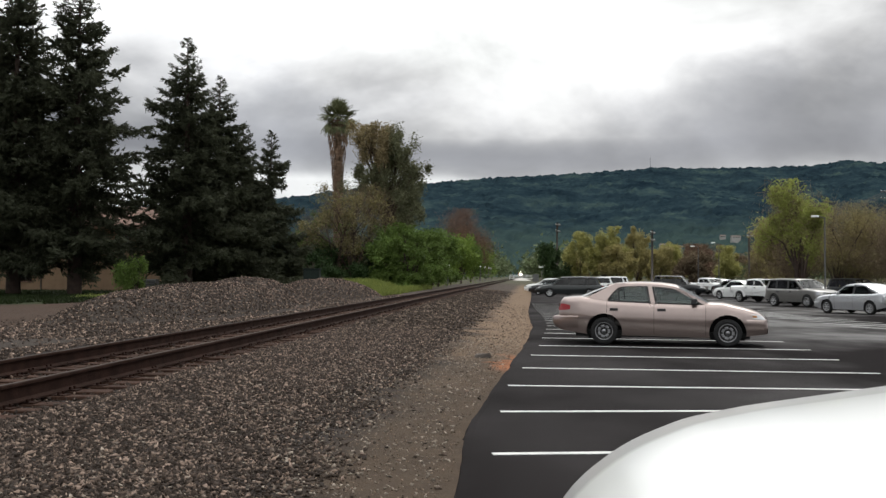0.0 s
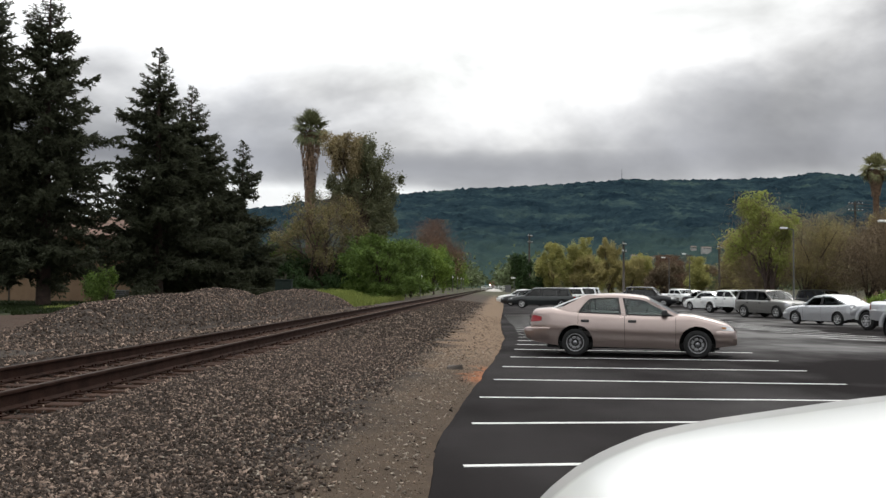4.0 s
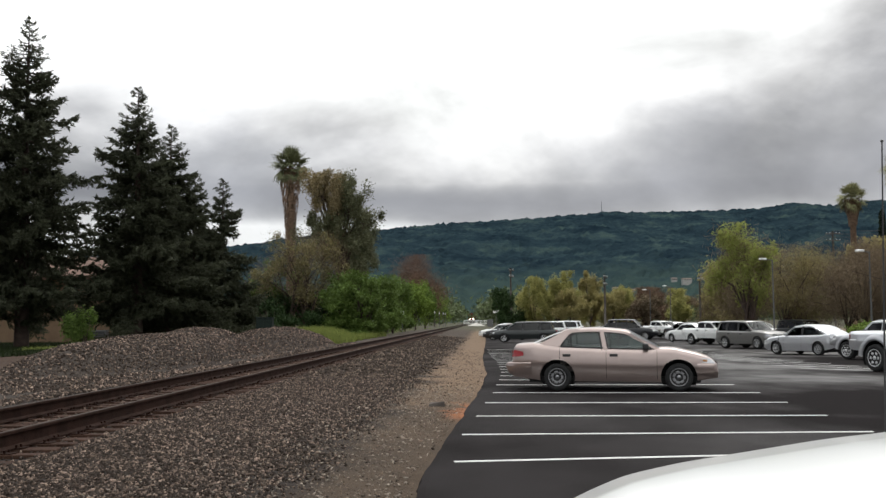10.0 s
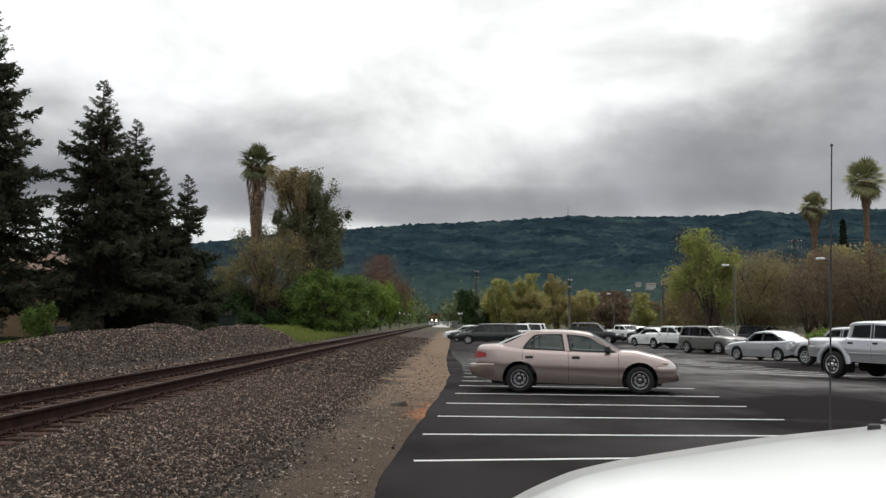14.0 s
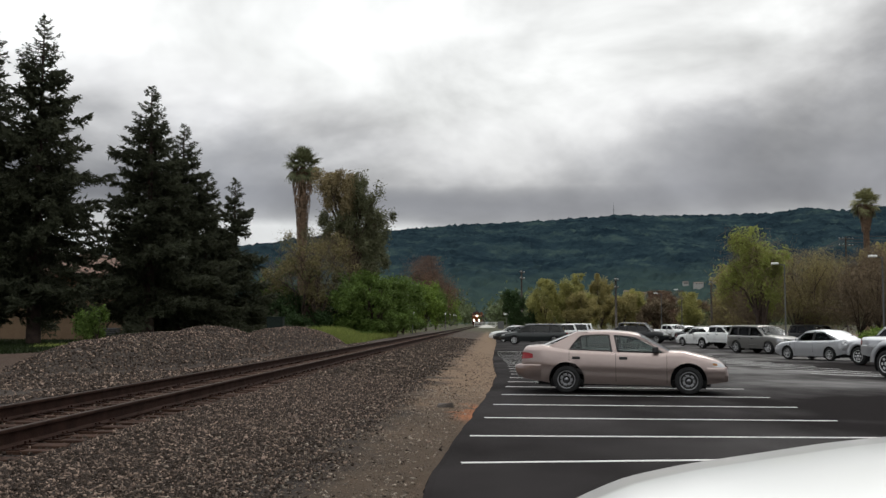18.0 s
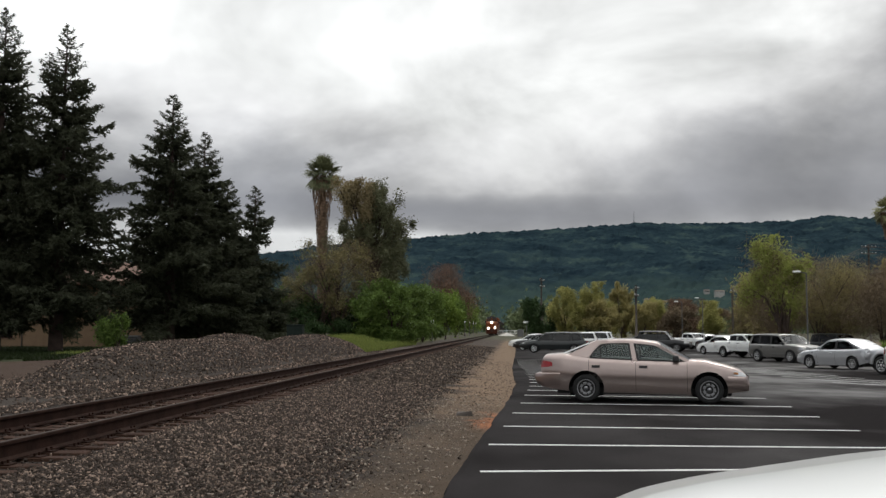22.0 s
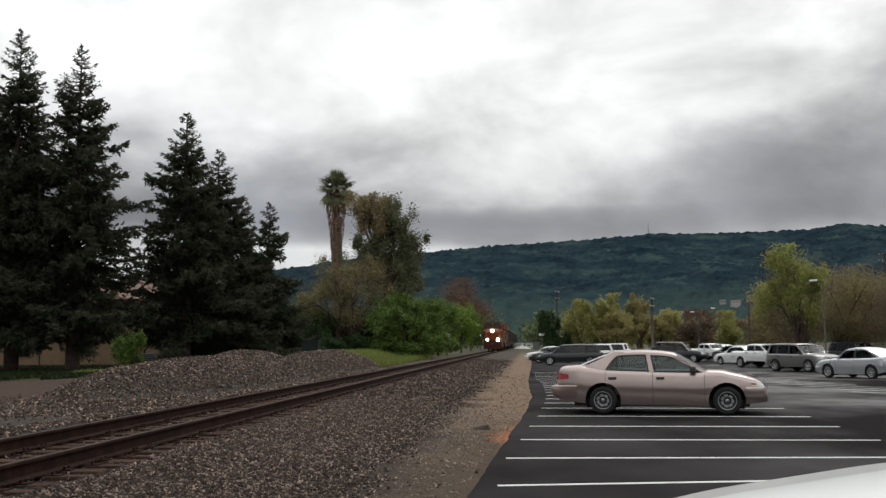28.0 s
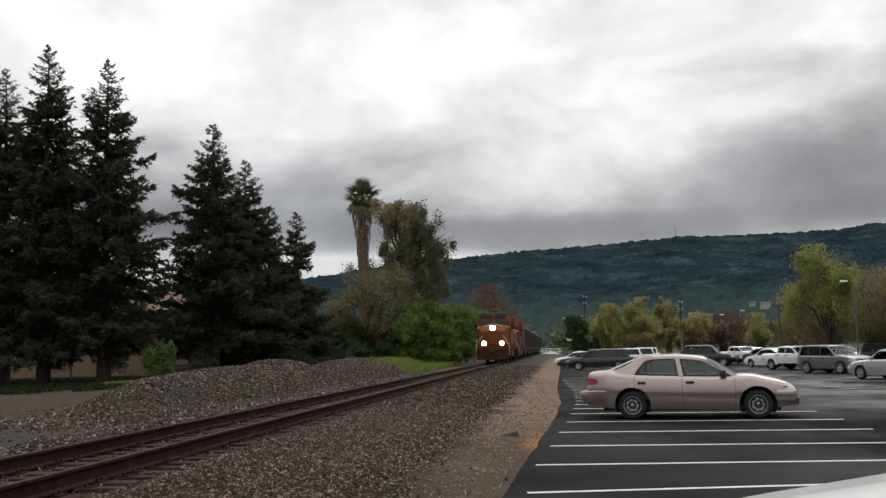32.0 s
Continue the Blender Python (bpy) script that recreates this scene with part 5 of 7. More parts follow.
def unit(rs, n):
    d = rs.normal(size=(n, 3))
    return d / np.linalg.norm(d, axis=1)[:, None]


def foliage(name, centers, size, rs, material, parent, label="", slim=0.5, droop=0.0):
    n = len(centers)
    u = unit(rs, n)
    u[:, 2] = u[:, 2] * (1 - droop) - droop * 0.9
    u /= np.linalg.norm(u, axis=1)[:, None]
    w = np.cross(u, unit(rs, n))
    w /= np.linalg.norm(w, axis=1)[:, None] + 1e-6
    s = (size * (0.6 + 0.8 * rs.rand(n)))[:, None]
    me = leaf_mesh(centers, u * s, w * s * slim)
    me.materials.append(material)
    ob = new(name, me)
    ob.parent = parent
    return tagged(ob, label)


def conifer(x, y, h, rad, seed, lean=0.0, dense=1.0, label="tall dark redwood tree with drooping tiers", base=-0.1, clear=0.12):
    """whorls of limbs, each limb with flat side sprays of needles, under a thin leader"""
    rs = np.random.RandomState(seed)
    t = thing("redwood", pose(x, y, base), label, "tree", "redwoods beyond the track")
    part("trunk", tube(fresh(), [(0, 0, -0.4), (0, 0, h * 0.3), (lean * 0.5, 0, h * 0.7), (lean, 0, h * 0.99)], [rad * 0.085, rad * 0.06, rad * 0.025, 0.015], 10), BARK, t, smooth=True)
    limbs = fresh()
    cs, us = [], []
    nb = int(h * 10)
    seg = np.linspace(0, 1, 5)
    for i in range(nb):
        k = clear + (0.995 - clear) * (i + rs.rand()) / nb
        d = 1 - k
        reach = max(0.16, rad * min(1.0, 1.16 * d ** 0.78) * rs.uniform(0.62, 1.10) * (1.16 if rs.rand() < 0.12 else 1.0))
        a = rs.rand() * 2 * math.pi
        dx, dy = math.cos(a), math.sin(a)
        rise = float(np.interp(d, [0, 0.12, 0.3, 0.6, 1], [0.75, 0.42, 0.10, -0.10, -0.22])) + rs.uniform(-0.08, 0.08)
        # limbs sag in the middle and lift again at the tip
        line = np.stack([lean * k + dx * reach * seg, dy * reach * seg, h * k + reach * (rise * seg - 0.20 * np.sin(math.pi * 0.85 * seg))], 1)
        if reach > 0.5:
            tube(limbs, [tuple(p) for p in line], [0.03 + reach * 0.012, 0.03, 0.022, 0.014, 0.006], 4, cap=False)
        ns = max(6, int((9 + 15.0 * reach) * dense))
        q = rs.rand(ns) ** 0.75
        root = np.stack([np.interp(q, seg, line[:, c]) for c in range(3)], 1)
        side = np.where(rs.rand(ns) < 0.5, -1.0, 1.0)
        ln = (0.14 + 0.36 * min(reach, 3.2) * (1.10 - q) ** 0.7) * rs.uniform(0.6, 1.25, ns)
        out = np.array([dx, dy, rise * 0.5 - 0.10]) * 0.75 + np.array([-dy, dx, 0.0]) * (side * rs.uniform(0.35, 1.0, ns))[:, None] + rs.normal(size=(ns, 3)) * np.array([0.15, 0.15, 0.42])
        out /= np.linalg.norm(out, axis=1)[:, None]
        nl = np.maximum(3, (ln / 0.085).astype(int))
        idx = np.repeat(np.arange(ns), nl)
        m = len(idx)
        w = rs.rand(m)
        p = root[idx] + out[idx] * (ln[idx] * w)[:, None] + rs.normal(size=(m, 3)) * 0.035
        p[:, 2] -= 0.10 * ln[idx] * w * w
        cs.append(p)
        u = out[idx] + rs.normal(size=(m, 3)) * np.array([0.42, 0.42, 0.34])
        us.append(u / np.linalg.norm(u, axis=1)[:, None])
    tagged(part("branchwork", limbs, BARK, t), kind="stuff")
    c, u = np.concatenate(cs), np.concatenate(us)
    top = np.clip((h - c[:, 2]) / (0.20 * h), 0.5, 1.0)
    ln = (0.165 * top * (0.55 + 0.8 * rs.rand(len(c))))[:, None]
    w = np.cross(u, unit(rs, len(c)))
    w /= np.linalg.norm(w, axis=1)[:, None] + 1e-6
    me = leaf_mesh(c, u * ln, w * ln * 0.36)
    me.materials.append(NEEDLES)
    cr = new("crown", me)
    cr.parent = t
    return t


for i, (x, y, h, r) in enumerate(((-40.2, 66, 24.5, 5.0), (-37.0, 67, 22.0, 4.8), (-33.67, 66, 23.2, 5.0), (-29.7, 66.5, 22.1, 5.0), (-23.93, 72, 18.5, 4.6), (-23.0, 76, 16.5, 4.4), (-22.1, 80, 13.5, 3.5), (-20.45, 82, 13.2, 3.4), (-26.4, 78, 8.0, 2.2))):
    conifer(x, y, h, r * 1.16, 20 + i, lean=(0.3, -0.2, 0.1, 0.15, -0.1, 0.2, 0, 0.1, 0)[i], dense=(0.7, 0.7, 1.0, 1.0, 1.15, 1.0, 1.0, 1.0, 0.7)[i], clear=0.15)


DENSE, SMALL = 1.6, 0.62


def broadleaf(name, x, y, h, rx, ry, seed, mate, label, base=0.0, lobes=14, per=260, leaf=0.24, trunk=0.16, low=0.25, bark=None, twig=None, group="", stems=1, spread_=1.0, slim=0.55, droop=0.1, top_mate=None, shear=0.0, puff=(0.09, 0.19), limbs=()):
    """a trunk that forks into limbs, each with uneven clumps of leaves round its end"""
    rs = np.random.RandomState(seed)
    leaf *= SMALL
    base += lot_z(y) if x > 2 else 0.0
    t = thing(name, pose(x, y, base), label, "bush" if "bush" in name else "tree", group)
    wood = fresh()
    heads = []
    for s_ in range(stems):
        sx, sy = (rs.uniform(-0.3, 0.3, 2) * rx * (stems > 1))
        fork = Vector((sx * 1.3 + rs.uniform(-0.1, 0.1) * rx, sy, h * low * rs.uniform(0.8, 1.25)))
        tube(wood, [(sx, sy, -0.3), (sx * 1.1, sy, fork.z * 0.5), tuple(fork)], [trunk, trunk * 0.8, trunk * 0.65], 8)
        for k in range(max(3, lobes // stems)):
            d = unit(rs, 1)[0]
            rr = rs.uniform(0.45, 1.0)
            cz = h * (low + (1 - low) * 0.52) + d[2] * h * (1 - low) * 0.46 * rr
            if limbs:
                # named limbs: across, height and size as shares of the tree
                lx, lz, lr = limbs[k % len(limbs)]
                cz = h * lz + d[2] * h * lr
                d = (lx + d[0] * lr * h / rx, d[1], d[2])
                rr = 1.0
            head = Vector((d[0] * rx * rr * spread_ - shear * rx * (cz / h - 0.6), d[1] * ry * rr * spread_, max(cz, h * low * 0.55)))
            mid = fork.lerp(head, 0.5) + Vector((0, 0, 0.08 * h))
            tube(wood, [tuple(fork), tuple(mid), tuple(head)], [trunk * 0.5, trunk * 0.28, 0.02], 6, cap=False)
            heads.append(head)
            for j in range(3):
                e = head + Vector(tuple(rs.normal(size=3) * np.array([rx, ry, h * 0.3]) * 0.22))
                tube(wood, [tuple(mid.lerp(head, 0.5)), tuple(e)], [trunk * 0.18, 0.01], 4, cap=False)
                heads.append(e)
    part("trunk", wood, bark or BARK, t)
    cs = []
    tops = []
    for hd in heads:
        m = max(8, int(DENSE * per / 4 * rs.uniform(0.5, 1.5)))
        sg = np.array([rx, ry, (1 - low) * h * 0.5]) * rs.uniform(*puff)
        pts = np.array(hd) + rs.normal(size=(m, 3)) * sg
        pts = pts[(pts[:, 2] < h * 1.0) & (pts[:, 2] > 0.05)]
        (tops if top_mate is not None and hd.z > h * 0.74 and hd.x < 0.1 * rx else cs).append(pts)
    foliage("crown", np.concatenate(cs), leaf, rs, mate, t, slim=slim, droop=droop)
    if tops:
        foliage("crown_top", np.concatenate(tops), leaf, rs, top_mate, t, "dry brownish upper leaves, lightened as if sunlit", slim=slim, droop=droop)
    if twig is not None:
        n = int(len(heads) * 90)
        c = np.array([heads[i] for i in rs.randint(0, len(heads), n)]) + rs.normal(size=(n, 3)) * np.array([rx, ry, h * 0.35]) * 0.24
        c = c[(c[:, 2] > 0.1) & (c[:, 2] < h)]
        foliage("brushwood", c, leaf * 3.4, rs, twig, t, slim=0.022, droop=-0.35)
    return t


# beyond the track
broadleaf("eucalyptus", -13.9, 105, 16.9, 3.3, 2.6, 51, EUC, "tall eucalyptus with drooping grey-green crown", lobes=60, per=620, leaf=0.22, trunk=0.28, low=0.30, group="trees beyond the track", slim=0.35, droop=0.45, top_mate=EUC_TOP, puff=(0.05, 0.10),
          limbs=((-0.62, 0.95, 0.025), (-0.68, 0.86, 0.04), (-0.15, 0.86, 0.05), (0.25, 0.88, 0.05), (0.55, 0.82, 0.05), (0.05, 0.76, 0.06), (0.62, 0.70, 0.05), (0.30, 0.68, 0.07), (-0.35, 0.72, 0.06), (0.66, 0.56, 0.04), (0.38, 0.52, 0.07), (-0.05, 0.58, 0.07), (-0.5, 0.58, 0.06), (0.6, 0.40, 0.05), (0.2, 0.40, 0.06)))
broadleaf("scrub_tree", -16.0, 94, 9.8, 3.3, 3.0, 52, SCRUB, "thin olive-brown tree, half bare", lobes=26, per=230, leaf=0.16, trunk=0.2, low=0.14, spread_=1.15, puff=(0.05, 0.13), twig=TWIG, stems=3, group="trees beyond the track")
broadleaf("scrub_tree", -18.9, 97, 7.6, 2.6, 2.4, 152, BUSH, "thin olive-green tree, half bare", lobes=20, per=260, leaf=0.17, trunk=0.14, low=0.14, spread_=1.1, puff=(0.06, 0.14), twig=TWIG, stems=2, group="trees beyond the track")
broadleaf("green_bush", -10.6, 92, 6.1, 2.6, 3.0, 53, BUSH, "dense green bush beside the track", lobes=36, per=330, leaf=0.2, low=0.05, spread_=1.15, puff=(0.05, 0.12), stems=3, group="bushes beyond the track")
broadleaf("green_bush", -10.3, 108, 6.3, 2.2, 3.0, 54, BUSH, "dark green bush beside the track", lobes=18, per=460, leaf=0.21, low=0.04, stems=3, group="bushes beyond the track")
broadleaf("green_bush", -10.6, 128, 7.4, 2.4, 4.0, 55, BUSH, "green tree-like bush beside the track", lobes=18, per=420, leaf=0.24, low=0.06, stems=2, group="bushes beyond the track")
broadleaf("green_bush", -14.8, 97, 4.2, 2.2, 2.2, 56, DEEP, "dark green bush beside the track", lobes=14, per=380, leaf=0.2, low=0.04, stems=3, group="bushes beyond the track")
broadleaf("reddish_tree", -10.2, 200, 14.4, 4.6, 4.0, 57, TWIG_RED, "bare reddish-brown tree with fine twigs", lobes=22, per=260, leaf=0.3, low=0.2, twig=TWIG_RED, slim=0.2, group="trees beyond the track")
broadleaf("green_tree", -9.9, 165, 8.2, 2.4, 3.0, 58, BRIGHT, "fresh green tree beside the track", lobes=16, per=340, leaf=0.26, low=0.1, group="trees beyond the track")
broadleaf("green_tree", -9.8, 195, 8.0, 2.6, 3.0, 59, BUSH, "fresh green tree beside the track", lobes=16, per=340, leaf=0.28, low=0.1, group="trees beyond the track")
broadleaf("green_tree", -10.4, 250, 9.5, 3.4, 3.0, 60, BRIGHT, "fresh green tree beside the track", lobes=16, per=300, leaf=0.34, low=0.1, group="trees beyond the track")
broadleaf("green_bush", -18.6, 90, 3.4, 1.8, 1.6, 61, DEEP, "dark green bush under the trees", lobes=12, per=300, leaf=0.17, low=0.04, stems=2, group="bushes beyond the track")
broadleaf("small_bush", -23.9, 62, 3.2, 0.95, 0.8, 62, BUSH, "small fresh green bush before the building", base=0.0, lobes=12, per=260, leaf=0.12, low=0.05, trunk=0.05, stems=2, group="bushes beyond the track")
broadleaf("dark_tree", 4.7, 210, 8.2, 2.1, 2.2, 63, DEEP, "dark evergreen tree at the end of the lot", lobes=16, per=420, leaf=0.3, low=0.08, group="trees round the lot")
# the dark bushes west of -13 are added to fill in the trees' deep shade
for i, (x, y, h, r) in enumerate(((-12.2, 90.5, 2.2, 1.5), (-10.3, 89.5, 1.8, 1.3), (-9.6, 94, 2.2, 1.2), (-14.6, 91, 2.6, 1.6), (-17.2, 88, 2.4, 1.7), (-20.3, 88, 2.6, 1.8), (-22.6, 84, 2.2, 1.5), (-25.2, 83, 2.3, 1.6), (-18.8, 94, 4.6, 2.0), (-9.3, 103, 2.6, 1.2), (-9.6, 116, 3.0, 1.4), (-9.8, 135, 3.4, 1.6))):
    broadleaf("undergrowth_bush", x, y, h, r, r, 130 + i, DEEP if x < -13 else BUSH, "low bush added under the trees, coloured dark for the shade there" if x < -13 else "low green bush beside the track", lobes=12, per=460, leaf=0.16, low=0.03, trunk=0.05, stems=2, group="bushes beyond the track")
# the row at the end of the lot
rowt = ((7.3, 135, 7.6, 2.2, YELLOW, "yellow-green spring tree"), (10.6, 137, 8.4, 1.9, YELLOW, "yellow-green spring tree"), (15.2, 140, 8.4, 1.7, OLIVE, "olive-green spring tree"), (19.6, 142, 7.2, 2.3, YELLOW, "yellow-green spring tree"),
        (23.8, 146, 6.2, 2.2, TWIG_RED, "bare brownish tree"), (25.8, 131, 5.6, 2.4, YELLOW, "yellow-green spring tree"), (13.0, 150, 6.2, 2.6, OLIVE, "olive-green spring tree"), (29.5, 128, 6.2, 2.3, OLIVE, "olive-brown half-bare tree"),
        (8.9, 156, 6.6, 2.6, OLIVE, "olive-green spring tree"), (12.6, 134, 6.2, 2.0, OLIVE, "olive-green spring tree"), (17.6, 136, 5.6, 1.9, OLIVE, "olive-green spring tree"), (17.4, 158, 6.6, 2.8, YELLOW, "yellow-green spring tree"), (22.0, 136, 5.4, 2.0, TWIG, "bare brown tree"),
        (22.4, 160, 6.4, 2.8, OLIVE, "olive-green spring tree"), (27.5, 150, 6.4, 2.8, TWIG, "bare brown tree"), (5.6, 140, 5.6, 1.7, DEEP, "dark evergreen tree"), (33.0, 138, 6.4, 2.6, OLIVE, "olive-green spring tree"))
for i, (x, y, h, r, mt, lb) in enumerate(rowt):
    broadleaf("lot_tree", x, y, h, r, r, 70 + i, mt, lb + " at the end of the parking lot", lobes=13, per=620, leaf=0.25, low=0.14, trunk=0.1, spread_=1.2, puff=(0.06, 0.14), slim=0.3, droop=0.3, group="trees round the lot", twig=TWIG if i in (4, 7) else None)
broadleaf("willow", 19.4, 75, 8.7, 2.35, 2.4, 81, SPRING, "tall willow-like tree with drooping yellow-green leaves", lobes=16, per=760, leaf=0.2, low=0.2, trunk=0.2, stems=2, spread_=1.1, puff=(0.07, 0.15), group="trees round the lot", slim=0.3, droop=0.6, twig=TWIG)
for i, (x, y, h, r) in enumerate(((24.4, 79, 7.5, 2.9), (27.2, 74, 7.2, 2.8), (28.9, 68, 7.2, 2.6), (31.6, 71, 7.4, 2.8), (23.0, 88, 7.4, 2.8), (26.0, 83, 7.6, 2.8), (29.6, 78, 7.8, 2.8))):
    broadleaf("bare_tree", x, y, h, r, r, 84 + i, OLIVE if i in (0, 5) else TWIG, "thin tree coming into olive leaf" if i in (0, 5) else "bare brown tree with fine twigs", lobes=22, per=420, leaf=0.17, low=0.12, trunk=0.16, stems=2, twig=TWIG, group="trees round the lot", slim=0.14)
broadleaf("green_tree", 28.6, 57, 9.2, 3.0, 3.0, 91, BRIGHT, "leafy bright green tree beside the lot", lobes=28, per=420, leaf=0.2, low=0.14, trunk=0.2, group="trees round the lot")
broadleaf("green_tree", 32.5, 60, 8.2, 3.2, 3.0, 92, BRIGHT, "leafy bright green tree beside the lot", lobes=24, per=380, leaf=0.22, low=0.14, trunk=0.2, group="trees round the lot")
broadleaf("green_tree", 33.0, 84, 8.4, 3.0, 3.0, 94, OLIVE, "olive-green tree behind the bare trees", lobes=20, per=300, leaf=0.24, low=0.2, group="trees round the lot")
broadleaf("green_tree", 24.2, 98, 7.4, 2.8, 3.0, 95, OLIVE, "olive-green tree behind the bare trees", lobes=20, per=300, leaf=0.24, low=0.2, group="trees round the lot")
for i, (x, y) in enumerate(((23.2, 52), (25.0, 52.5), (27.0, 52), (22.2, 60))):
    broadleaf("hedge_bush", x, y, 1.7, 1.15, 0.9, 96 + i, BRIGHT, "clipped green bush at the edge of the lot", lobes=14, per=260, leaf=0.11, low=0.05, trunk=0.04, stems=2, group="bushes beside the lot")


def palm(x, y, h, r, seed, mate, skirt=3.0, label="tall fan palm with a skirt of dead fronds", thick=0.32):
    rs = np.random.RandomState(seed)
    t = thing("fan_palm", pose(x, y, lot_z(y) if x > 0 else 0), label, "palm tree", "fan palms")
    hc = h - r * 0.62
    part("trunk", tube(fresh(), [(0, 0, -0.3), (0.05, 0, hc * 0.4), (0, 0, hc)], [thick * 1.25, thick, thick * 0.8], 10), PALM_BARK, t, smooth=True)
    # dead fronds hang round the upper trunk
    n = 900
    q = rs.rand(n)
    a = rs.rand(n) * 2 * math.pi
    rr = thick * (1.05 + 1.2 * np.clip(q * 1.3, 0, 1) ** 2 + 0.25 * rs.rand(n))
    c = np.stack([rr * np.cos(a), rr * np.sin(a), hc - skirt * (1 - q) - 0.2], 1)
    u = np.stack([0.12 * np.cos(a), 0.12 * np.sin(a), -np.ones(n)], 1) * 0.34
    v = np.stack([-np.sin(a), np.cos(a), np.zeros(n)], 1) * 0.08
    me = leaf_mesh(c, u, v)
    me.materials.append(PALM_BARK)
    sk = new("skirt", me)
    sk.parent = t
    tagged(sk, "brown skirt of dead fronds")
    # one fan-shaped frond, used many times
    fr = fresh()
    pts = [(0, 0, 0), (r * 0.28, 0, r * 0.02), (r * 0.46, 0, r * 0.02)]
    tube(fr, pts, [0.022, 0.016, 0.012], 4)
    for k in range(13):
        f = radians(-80 + 160 * k / 12)
        d = Vector((math.cos(f), math.sin(f), 0))
        s = Vector((-math.sin(f), math.cos(f), 0)) * r * 0.034
        b = Vector(pts[-1])
        ln = r * (0.66 - 0.22 * abs(k - 6) / 6)
        p1, p2 = b + d * ln * 0.55 + Vector((0, 0, 0.02)), b + d * ln + Vector((0, 0, -ln * 0.20))
        vs = [fr.verts.new(p) for p in (b, p1 + s, p2, p1 - s)]
        fr.faces.new(vs)
    me = mesh_of(fr, mate)
    n = 72
    for k in range(n):
        el = 88 - 150 * ((k + 0.5) / n) ** 1.15
        part("frond", me, mate, t, m=pose(0, 0, hc, 0, 0, k * 137.5) @ Matrix.Scale(0.6 if k % 3 == 0 else 1.0, 4) @ pose(0.08, 0, 0.15 * (1 - k / n), rs.uniform(-40, 40), -el + rs.uniform(-6, 6), 0))
    return t


palm(-19.99, 110, 19.5, 2.25, 1, FROND, 8.0, thick=0.46)
palm(41.6, 115, 15.9, 1.75, 2, FROND_PALE, 2.5, thick=0.36)
palm(45.4, 110, 18.7, 2.45, 3, FROND_PALE, 2.5, thick=0.34)
palm(55.2, 120, 19.3, 1.95, 4, FROND_PALE, 2.0, thick=0.34)


def cypress(x, y, h, r, seed):
    rs = np.random.RandomState(seed)
    t = thing("cypress", pose(x, y, lot_z(y)), "slim dark green column cypress", "tree", "cypresses")
    part("trunk", tube(fresh(), [(0, 0, -0.3), (0, 0, h * 0.9)], [0.18, 0.03], 8), BARK, t)
    n = 4200
    k = rs.rand(n) ** 0.85
    prof = r * np.minimum(1, 5 * k + 0.3) * (1 - k) ** 0.55 * 1.15
    a = rs.rand(n) * 2 * math.pi
    rr = prof * (0.5 + 0.55 * rs.rand(n))
    foliage("crown", np.stack([rr * np.cos(a), rr * np.sin(a), h * (0.04 + 0.96 * k)], 1), 0.26, rs, CYPRESS, t, slim=0.3, droop=-0.7)
    return t


cypress(50.8, 115, 18.6, 0.75, 1)
cypress(55.6, 115, 19.4, 0.7, 2)
cypress(45.2, 116, 13.6, 0.75, 3)


def meadow(seed, patches, mate, label, tall=1.0):
    """long grass, blade by blade"""
    rs = np.random.RandomState(seed)
    cs = []
    for x0, x1, y0, y1, n in patches:
        x, y = rs.uniform(x0, x1, n), rs.uniform(y0, y1, n)
        cs.append(np.stack([x, y, np.array([ground_z(a, b) if a > -25 else -0.1 for a, b in zip(x, y)]) + 0.1], 1))
    c = np.concatenate(cs)
    # tufts with bare earth between them, thinning out at the near edge
    c = c[np.array([noise.noise(Vector((a * 0.35, b * 0.35, seed))) + 0.30 + min(0.0, (b - 52) * 0.09) * (seed == 8) > 0 for a, b, z in c])]
    n = len(c)
    u = np.stack([rs.normal(size=n) * 0.06, rs.normal(size=n) * 0.06, (0.13 + 0.30 * rs.rand(n) ** 2) * tall], 1)
    a = rs.rand(n) * 6.28
    me = leaf_mesh(c, u, np.stack([np.cos(a), np.sin(a), 0 * a], 1) * 0.045)
    me.materials.append(mate)
    tagged(new("long_grass", me), label, "grass", kind="stuff")


def distant_trees():
    """the tree tops of the town between the lot and the hill"""
    rs = np.random.RandomState(77)
    cs = []
    for i in range(540):
        y = 260 + 520 * rs.rand()
        x = -0.02 * y + (0.55 * y + 30) * rs.rand() if i % 6 else -0.16 * y * rs.rand() - 8
        if abs(x - track_x(y)) < 6:
            x += 12
        h, r = rs.uniform(5.5, 10.5), rs.uniform(2.5, 5.0)
        if i >= 420:
            # close to the line on both sides, beyond the crossing
            y, h = 315 + 330 * rs.rand(), rs.uniform(7, 14)
            x = track_x(y) + (6 + 0.05 * y * rs.rand()) * (1 if i % 3 else -1)
        c = rs.normal(size=(110, 3)) * np.array([r * 0.45, r * 0.45, h * 0.2]) + np.array([x, y, h * 0.55])
        cs.append(c[c[:, 2] > 0.2])
    c = np.concatenate(cs)
    n = len(c)
    u = unit(rs, n)
    w = np.cross(u, unit(rs, n))
    s = (0.55 + 0.5 * rs.rand(n))[:, None]
    me = leaf_mesh(c, u * s, w * s * 0.7)
    me.materials.append(TOWN_GREEN)
    tagged(new("distant_trees", me), "olive-green tree tops of the town below the hill", "trees", kind="stuff")


